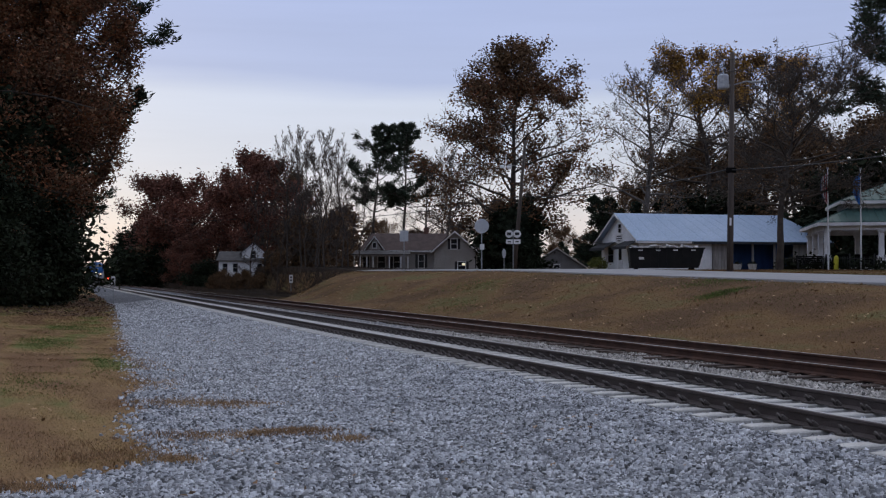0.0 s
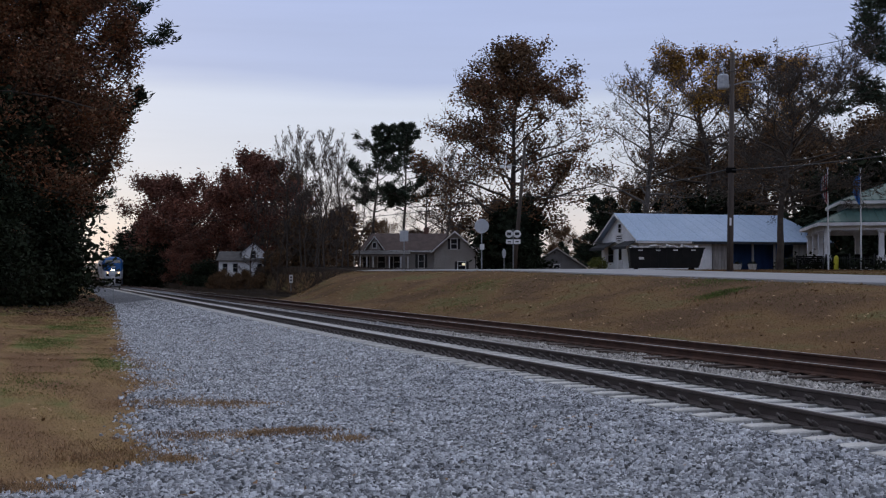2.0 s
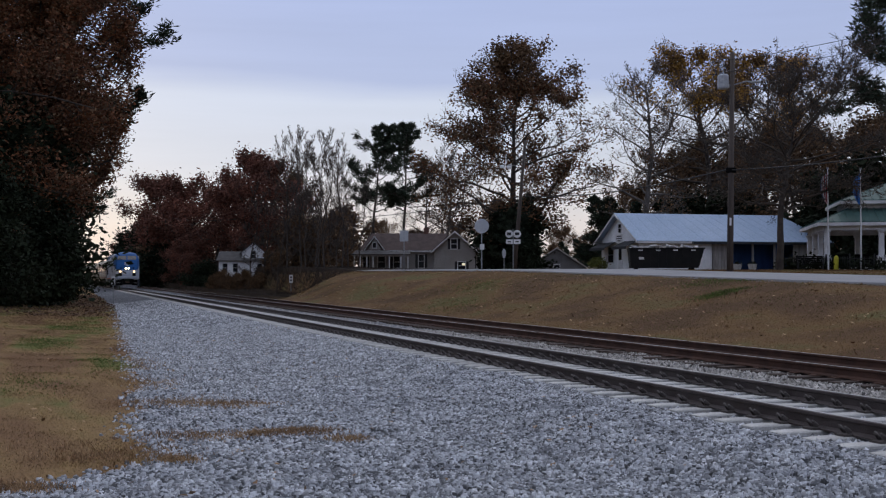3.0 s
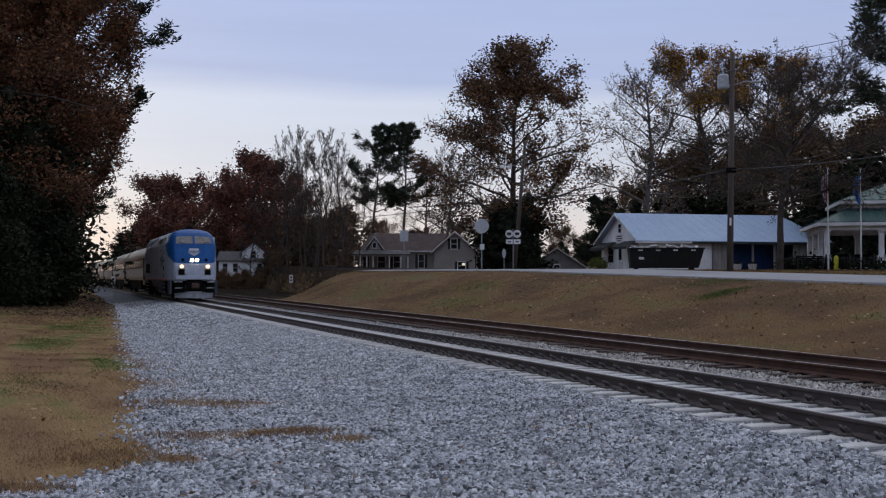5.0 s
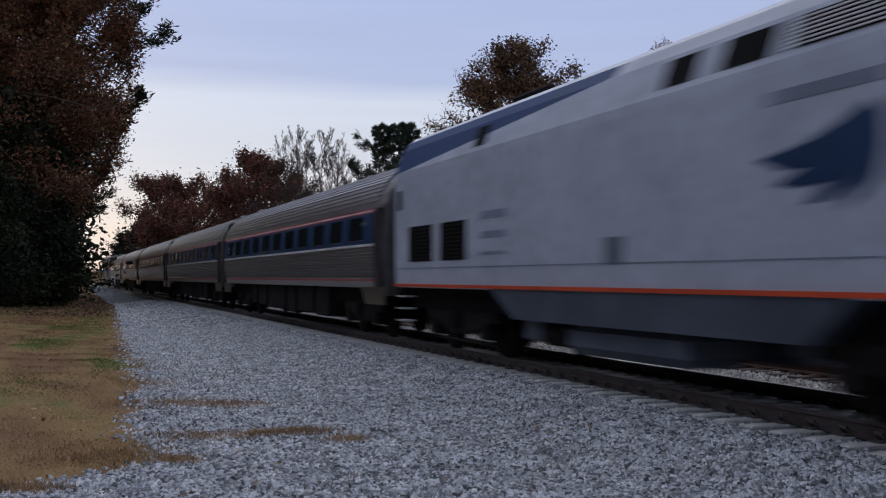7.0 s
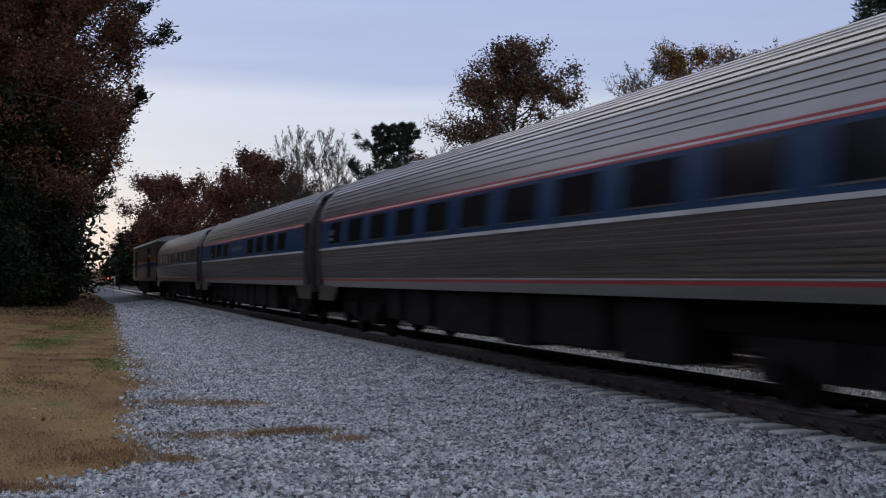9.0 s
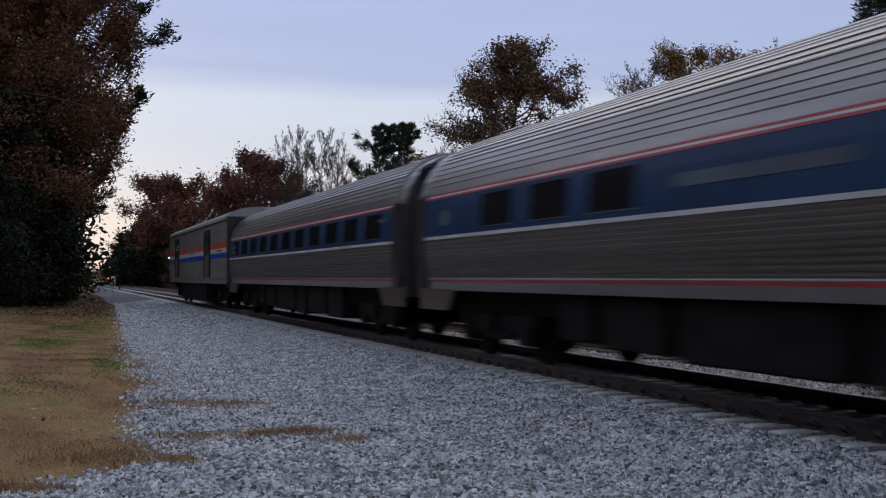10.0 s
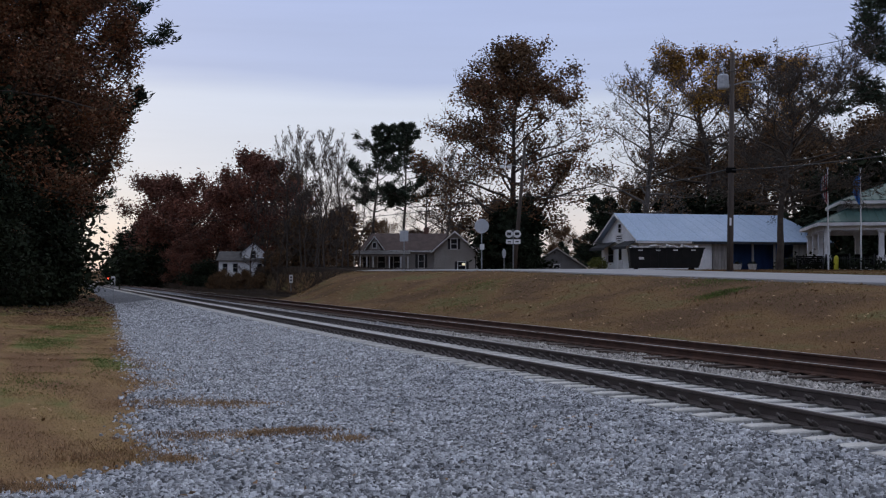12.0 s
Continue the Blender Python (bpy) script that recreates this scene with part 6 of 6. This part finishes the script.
def iron_fence():
    t = thing("iron_fence", "low black iron picket fence before the pavilion", "fence", pose(0, 0, 0))
    a, b = Vector(on_ground(34.9, 84)), Vector(on_ground(41.5, 77))
    u = (b - a).normalized()
    n = 62
    picket = Mesh().box(-0.012, -0.012, 0.05, 0.012, 0.012, 0.98).data("picket", IRON)
    post = Mesh().box(-0.04, -0.04, -0.1, 0.04, 0.04, 1.12, c=0.01).data("post", IRON)
    for k in range(n + 1):
        p = a.lerp(b, k / n)
        ob = new("fence_post" if k % 10 == 0 else "picket", post if k % 10 == 0 else picket)
        ob.parent = t
        ob.location = p
    for z in (0.15, 0.85):
        part("rail", Mesh().tube([a + Vector((0, 0, z)), b + Vector((0, 0, z))], 0.02, 5), IRON, t)
    g = np.random.default_rng(77)
    tips = [tuple(a.lerp(b, f) + Vector((g.normal(0, 0.1), 0.5 + g.normal(0, 0.2), abs(g.normal(0.35, 0.25))))) for f in g.uniform(0, 1, 420)]
    tagged(new("low_hedge", leaf_cloud(78, tips, 6, 0.12, 0.15, "low_hedge", LEAF_DARK)), "low dark hedge behind the iron fence", "hedge", kind="stuff")


iron_fence()


def bench():
    x, y, z = on_ground(36.2, 81)
    t = thing("park_bench", "dark slatted park bench near the fence", "bench", pose(x, y, z, 0, 0, -30))
    for k in range(4):
        part("seat_slat", Mesh().box(-0.9, -0.22 + k * 0.12, 0.43, 0.9, -0.13 + k * 0.12, 0.46), DARK, t)
    for k in range(4):
        part("back_slat", Mesh().box(-0.9, 0.28, 0.55 + k * 0.12, 0.9, 0.31, 0.64 + k * 0.12), DARK, t)
    for s in (-0.8, 0.8):
        part("leg", Mesh().box(s - 0.03, -0.22, 0, s + 0.03, -0.16, 0.62), IRON, t)
        part("back_leg", Mesh().box(s - 0.03, 0.25, 0, s + 0.03, 0.32, 1.0), IRON, t)
        part("arm_rest", Mesh().box(s - 0.04, -0.22, 0.60, s + 0.04, 0.30, 0.64), IRON, t)


bench()


def yellow_hydrant():
    x, y, z = on_ground(37.35, 81)
    t = thing("yellow_marker_post", "short bright yellow post by the flagpoles", "post", pose(x, y, z))
    part("barrel", Mesh().tube([(0, 0, -0.05), (0, 0, 0.8), (0, 0, 0.95), (0, 0, 1.02)], [0.16, 0.16, 0.12, 0.03], 12), mat("bright_yellow_paint", (0.55, 0.50, 0.03), rough=0.5), t)
    part("base_flange", Mesh().disc(0, 0, 0.05, 0.22, 0.06, "z", 12), GRIME, t)


yellow_hydrant()
bx, by, bz = on_ground(26.2, 104)
bush = thing("boxwood_bush", "small clipped yellow-green bush beside the store", "bush", pose(bx, by, bz))
g_ = np.random.default_rng(5)
dirs = g_.normal(0, 1, (260, 3))
dirs /= np.linalg.norm(dirs, axis=1)[:, None]
bt = [(d[0] * 0.75, d[1] * 0.75, 0.55 + d[2] * 0.55) for d in dirs]
foliage = new("foliage", leaf_cloud(51, bt, 8, 0.08, 0.10, "foliage", mat("yellow_green_leaves", (0.14, 0.15, 0.03), (0.09, 0.10, 0.025), scale=2, bump=0, island=0.6)))
foliage.parent = bush
part("stem", Mesh().tube([(0, 0, -0.1), (0, 0, 0.6)], 0.05, 6), BARK, bush)


# ---- ground cover ----
DRY_WEED = mat("dry_weed_blades", (0.40, 0.26, 0.14), (0.27, 0.165, 0.09), scale=1, fine=6, bump=0, rough=0.9, island=0.7)
GRASS_BLADE = mat("autumn_grass_blades", (0.30, 0.21, 0.10), (0.225, 0.142, 0.078), scale=0.7, stretch=(1, 0.3, 1), third=(0.17, 0.172, 0.055), fine=6, bump=0, rough=0.9, island=0.6, spec=0.1)
BANK_BLADE = mat("bank_grass_blades", (0.20, 0.118, 0.054), (0.125, 0.112, 0.042), scale=0.35, stretch=(1, 0.5, 1), third=(0.15, 0.08, 0.04), fine=6, bump=0, rough=0.9, island=0.7, spec=0.1)
FALLEN = mat("fallen_leaves", (0.36, 0.24, 0.13), (0.22, 0.125, 0.07), scale=3, fine=8, bump=0, rough=0.9, island=1.0)


def heights(x, y):
    return np.array([ground_z(a, b) + 0.04 * noise.noise((a * 0.9, b * 0.9, 3.1)) for a, b in zip(x, y)])


def stones(name, seed, x, y, r0, r1, label, lift=0.035, flat=False, material_=None):
    """Angular crushed stones."""
    g = np.random.default_rng(seed)
    n = len(x)
    z = heights(x, y) + lift
    r = g.uniform(r0, r1, n)
    # four or five ragged corners round a flat, slightly tilted top; the underside rests in the bed
    k = 4 if flat else 5
    ang = np.arange(k) / k * TAU + g.uniform(0, TAU, (n, 1)) + g.normal(0, 0.30, (n, k))
    rad = g.uniform(0.7, 1.3, (n, k)) * r[:, None]
    ring = np.stack([np.cos(ang) * rad, np.sin(ang) * rad, g.uniform(-1.0, -0.1, (n, k)) * r[:, None]], 2)
    if flat:
        top = ring * g.uniform(0.5, 0.85, (n, 1, 1))
        tilt = g.normal(0, 0.32, (n, 2))
        top[:, :, 2] = (g.uniform(0.25, 0.75, n) * r)[:, None] + top[:, :, 0] * tilt[:, :1] + top[:, :, 1] * tilt[:, 1:]
        shape = [(0, 1, 5, 4), (1, 2, 6, 5), (2, 3, 7, 6), (3, 0, 4, 7), (4, 5, 6, 7)]
    else:
        top = np.stack([g.normal(0, 0.4, n) * r, g.normal(0, 0.4, n) * r, g.uniform(0.3, 0.8, n) * r], 1)[:, None]
        shape = [(0, 1, 5), (1, 2, 5), (2, 3, 5), (3, 4, 5), (4, 0, 5)]
    v = np.concatenate([ring, top], 1)
    turn, squash = g.uniform(0, TAU, n), g.uniform(0.6, 1.0, n)
    c, w = np.cos(turn)[:, None], np.sin(turn)[:, None]
    vx, vy = v[:, :, 0] * 1.15, v[:, :, 1] * squash[:, None]
    v[:, :, 0], v[:, :, 1] = vx * c - vy * w, vx * w + vy * c
    v += np.stack([x, y, z + r * 0.1], 1)[:, None]
    per = v.shape[1]
    idx = (np.arange(n)[:, None, None] * per + np.array(shape)[None]).ravel().astype(np.int32)
    me = bpy.data.meshes.new(name)
    me.vertices.add(n * per)
    me.vertices.foreach_set("co", v.astype(np.float32).ravel())
    me.loops.add(len(idx))
    me.loops.foreach_set("vertex_index", idx)
    me.polygons.add(n * 5)
    me.polygons.foreach_set("loop_start", np.arange(0, len(idx), 4 if flat else 3, dtype=np.int32))
    me.materials.append(material_ or STONE)
    me.update(calc_edges=True)
    return tagged(new(name, me), label, "gravel", kind="stuff")


def scatter(seed, count, x0, x1, y0, y1, keep=None):
    g = np.random.default_rng(seed)
    x, y = g.uniform(x0, x1, count), g.uniform(y0, y1, count)
    if keep:
        k = np.array([keep(a, b) for a, b in zip(x, y)])
        x, y = x[k], y[k]
    return x, y


def in_yard(x, y):
    """Gravel in view: right of the lawn's edge, left of the sight line's rim."""
    return x > edge_x(y) - 0.05 + 0.3 * noise.noise((x * 0.9, y * 0.35, 9)) + 0.7 * noise.noise((x * 14, y * 14, 2)) and x < y * 0.90 + 0.4


def in_ballast(x, y):
    on_tie = abs((y / TIE) % 1 - 0.5) < 0.22
    return x < y * 0.90 + 0.4 and not (7.02 < x < 9.68 and on_tie) and min(abs(x - NEAR_TRACK - 0.752), abs(x - NEAR_TRACK + 0.752), abs(x - FAR_TRACK - 0.752), abs(x - FAR_TRACK + 0.752)) > 0.10


stones("yard_gravel", 1, *scatter(1, 135000, -1.8, 7.1, 6.3, 19, in_yard), 0.013, 0.036, "loose grey crushed stone in the foreground", flat=True)
stones("yard_gravel", 2, *scatter(2, 76000, 0.9, 7.1, 19, 42, in_yard), 0.017, 0.038, "loose grey crushed stone along the track")
stones("yard_gravel", 3, *scatter(3, 22000, 1.2, 7.1, 42, 85, in_yard), 0.035, 0.06, "loose grey crushed stone along the track")
BALLAST_OLD = mat("weathered_ballast_stone", (0.36, 0.345, 0.33), (0.24, 0.225, 0.21), scale=3, fine=40, bump=0.4, rough=0.8, island=1.5, spec=0.2)
stones("track_ballast", 4, *scatter(4, 16000, 7.0, 10.0, 7.5, 32, in_ballast), 0.022, 0.044, "grey ballast between the near rails", 0.035)
stones("track_ballast", 5, *scatter(5, 8000, 7.0, 10.0, 32, 70, in_ballast), 0.03, 0.055, "grey ballast between the near rails", 0.02)
stones("old_ballast", 6, *scatter(6, 30000, 10.0, 14.6, 10.5, 34, in_ballast), 0.020, 0.044, "brown-grey weathered ballast along the far track", 0.05, material_=BALLAST_OLD)
stones("old_ballast", 7, *scatter(7, 11000, 10.0, 14.6, 34, 75, in_ballast), 0.03, 0.055, "brown-grey weathered ballast along the far track", 0.02, material_=BALLAST_OLD)


def blades(name, seed, x, y, h0, h1, w, material_, label, lift=0.02, category="grass"):
    g = np.random.default_rng(seed)
    n = len(x)
    z = heights(x, y) + lift
    a = g.uniform(0, TAU, n)
    h = g.uniform(h0, h1, n)
    lean = g.normal(0, 0.55, (n, 2)) * h[:, None]
    dx, dy = np.cos(a) * w, np.sin(a) * w
    v = np.stack([np.stack([x - dx, y - dy, z], 1), np.stack([x + dx, y + dy, z], 1), np.stack([x + lean[:, 0], y + lean[:, 1], z + h], 1)], 1)
    return tagged(new(name, quads(name, v, material_, 3)), label, category, kind="stuff")


blades("lawn_grass", 11, *scatter(11, 190000, -3.2, 3.0, 9, 45, lambda x, y: x < edge_x(y) + 0.1 + 0.3 * noise.noise((x * 0.9, y * 0.35, 9)) + 0.8 * noise.noise((x * 11, y * 11, 1)) and x > -0.05 * y - 0.6), 0.010, 0.034, 0.006, GRASS_BLADE, "short dry brown and green lawn grass")
blades("lawn_grass", 12, *scatter(12, 40000, -6, 3.8, 45, 75, lambda x, y: x < edge_x(y) and x > -0.05 * y - 0.6), 0.03, 0.08, 0.014, GRASS_BLADE, "short dry brown and green lawn grass")
blades("bank_grass", 13, *scatter(13, 90000, 14.6, 25.0, 12, 62, lambda x, y: x < y * 0.85), 0.015, 0.045, 0.007, BANK_BLADE, "short brown grass on the embankment")
blades("bank_grass", 14, *scatter(14, 50000, 14.6, 25.0, 62, 140), 0.02, 0.06, 0.013, BANK_BLADE, "short brown grass on the embankment")
blades("verge_grass", 15, *scatter(15, 16000, 32.2, 50.0, 35, 95), 0.04, 0.12, 0.03, BANK_BLADE, "short grass on the far road verge")
blades("undergrowth", 16, *scatter(16, 52000, 15.5, 34.0, 96, 170), 0.1, 1.2, 0.03, mat("brown_brush", (0.07, 0.048, 0.034), (0.042, 0.032, 0.024), scale=0.3, bump=0, rough=0.9, island=0.8), "brown dry brush at the wood's edge", 0, "brush")


FRESH = mat("fresh_green_blades", (0.10, 0.15, 0.035), (0.075, 0.105, 0.03), scale=2, fine=8, bump=0, rough=0.9, island=0.7, spec=0.1)


def green_patch(seed, cx, cy, rx, ry, count, h):
    g = np.random.default_rng(seed)
    return blades("green_grass_patch", seed, cx + g.normal(0, rx, count), cy + g.normal(0, ry, count), h * 0.4, h, 0.008, FRESH, "fresh green grass tufts among dry grass", 0.03)


for k, (cx, cy, rx, ry, count, h) in enumerate(((21.6, 34.5, 0.5, 0.35, 1500, 0.09), (21.0, 57.0, 0.7, 2.0, 1500, 0.08), (23.4, 38.0, 0.8, 0.8, 1200, 0.07), (18.2, 52.0, 0.7, 2.0, 1000, 0.07), (-0.2, 34.0, 0.45, 1.8, 1800, 0.05), (0.6, 44.0, 0.6, 2.6, 2200, 0.06), (0.9, 26.0, 0.3, 1.6, 900, 0.045), (-0.4, 21.0, 0.35, 1.0, 700, 0.04))):
    green_patch(60 + k, cx, cy, rx, ry, count, h)


def fallen_leaves(name, seed, x, y, size, label, material_=None):
    g = np.random.default_rng(seed)
    n = len(x)
    c = np.stack([x, y, heights(x, y) + 0.055], 1)
    a = np.stack([g.normal(0, 1, n), g.normal(0, 1, n), g.normal(0, 0.35, n)], 1)
    a /= np.linalg.norm(a, axis=1)[:, None]
    b = np.cross(a, np.stack([g.normal(0, 0.3, n), g.normal(0, 0.3, n), np.ones(n)], 1))
    s = (size * g.uniform(0.6, 1.3, n))[:, None]
    v = np.stack([c - a * s, c + b * s * 0.6, c + a * s, c - b * s * 0.6], 1)
    return tagged(new(name, quads(name, v, material_ or FALLEN)), label, "fallen leaves", kind="stuff")


fallen_leaves("lawn_leaf_litter", 21, *scatter(21, 1500, -8, 2.2, 9, 60), 0.045, "scattered brown fallen leaves on the lawn")
fallen_leaves("gravel_leaf_litter", 22, *scatter(22, 420, 1.6, 7.0, 9, 40, in_yard), 0.035, "few brown fallen leaves on the gravel")
fallen_leaves("bank_leaf_litter", 23, *scatter(23, 3500, 14.6, 25.0, 14, 110), 0.06, "scattered pale brown leaves on the embankment")
fallen_leaves("wood_edge_leaf_litter", 24, *scatter(24, 22000, -9, 5.2, 56, 125, lambda x, y: x < edge_x(y) + 0.5 * noise.noise((x, y * 0.4, 5))), 0.09, "thick brown leaf litter under the trees", mat("dark_leaf_litter", (0.15, 0.085, 0.05), (0.085, 0.05, 0.034), scale=1, bump=0, rough=0.95, island=0.8))


def weed_patch(seed, cx, cy, rx, ry, count):
    g = np.random.default_rng(seed)
    x, y = cx + g.normal(0, rx * 0.6, count), cy + g.normal(0, ry * 0.75, count)
    return blades("dry_weed_patch", seed, x, y, 0.015, 0.05, 0.007, DRY_WEED, "flattened dry brown weeds in the gravel", 0.055, "weeds")


for k, (cx, cy, rx, ry, n) in enumerate(((1.75, 17.2, 0.6, 0.5, 900), (2.45, 16.7, 0.5, 0.35, 700), (2.3, 13.5, 0.45, 0.25, 700), (2.8, 13.4, 0.35, 0.22, 600), (3.15, 12.8, 0.25, 0.2, 350), (0.55, 12.0, 0.6, 0.3, 800), (1.15, 11.75, 0.2, 0.15, 500), (-0.3, 10.5, 0.35, 0.2, 900), (1.5, 13.6, 0.4, 0.25, 450), (0.4, 12.7, 0.8, 0.5, 700), (1.4, 20.5, 0.5, 0.8, 500), (1.7, 25.0, 0.4, 1.2, 400))):
    weed_patch(40 + k, cx, cy, rx, ry, int(n * 1.25))

# ---- ties, clips and plates ----
tie_mesh = fix(Mesh().loft([[(-1.3, -0.13, -0.36), (1.3, -0.13, -0.36), (1.3, 0.13, -0.36), (-1.3, 0.13, -0.36)], [(-1.3, -0.115, -0.185), (1.3, -0.115, -0.185), (1.3, 0.115, -0.185), (-1.3, 0.115, -0.185)], [(-1.28, -0.10, -0.172), (1.28, -0.10, -0.172), (1.18, 0.10, -0.172), (-1.18, 0.10, -0.172)]]).data("tie", CONCRETE))
wood_tie_mesh = fix(Mesh().box(-1.3, -0.115, -0.36, 1.3, 0.115, -0.175, c=0.012).data("wooden_tie", OLD_WOOD))
clip_mesh = fix(Mesh().tube([(0.0, -0.06, -0.15), (0.05, -0.06, -0.09), (0.095, -0.01, -0.075), (0.08, 0.055, -0.085), (0.02, 0.055, -0.13)], 0.022, 5).box(-0.02, -0.08, -0.172, 0.11, 0.08, -0.150).data("clip", CLIP))
plate_mesh = fix(Mesh().box(-0.17, -0.10, -0.178, 0.17, 0.10, -0.166).data("tie_plate", RAIL_RUST_OLD))
rng_ = random.Random(3)
for k in range(14, 300):
    ob = new("tie", tie_mesh)
    ob.parent = near_track
    ob.matrix_basis = pose(rng_.uniform(-0.015, 0.015), TIE * (k + 0.5), rng_.uniform(-0.004, 0.0), 0, 0, rng_.uniform(-0.4, 0.4))
    if k < 90:
        for side in (-1, 1):
            for out in (-1, 1):
                c = new("clip", clip_mesh)
                c.parent = near_track
                c.matrix_basis = pose(side * 0.752 + out * 0.055, TIE * (k + 0.5), 0.0, 0, 0, 0 if out > 0 else 180)
rest = Mesh()
for k in range(300, 700):
    rest.box(-1.3, TIE * (k + 0.5) - 0.115, -0.36, 1.3, TIE * (k + 0.5) + 0.115, -0.172)
tagged(part("far_ties", rest, CONCRETE, near_track, "pale concrete ties in the distance"), kind="stuff")
for k in range(20, 200):
    ob = new("wooden_tie", wood_tie_mesh)
    ob.parent = far_track
    ob.matrix_basis = pose(rng_.uniform(-0.04, 0.04), 0.53 * k + rng_.uniform(-0.03, 0.03), rng_.uniform(-0.015, 0.0), 0, 0, rng_.uniform(-1, 1))
    if k < 90:
        for side in (-1, 1):
            c = new("tie_plate", plate_mesh)
            c.parent = far_track
            c.location = (side * 0.752, 0.53 * k, 0)




SPEED, FRONT_AT_START = 35.2, 249.65


def motions():
    """The train runs towards the viewer and past at constant speed."""
    back = 0.0
    for k, car in enumerate(train):
        rows = []
        for i in range(13):
            y = FRONT_AT_START - SPEED * i + back
            rows.append((float(i), pose(NEAR_TRACK, y, 0)))
        walk(car, rows)
        back += 20.75 if k == 0 else 26.02


motions()
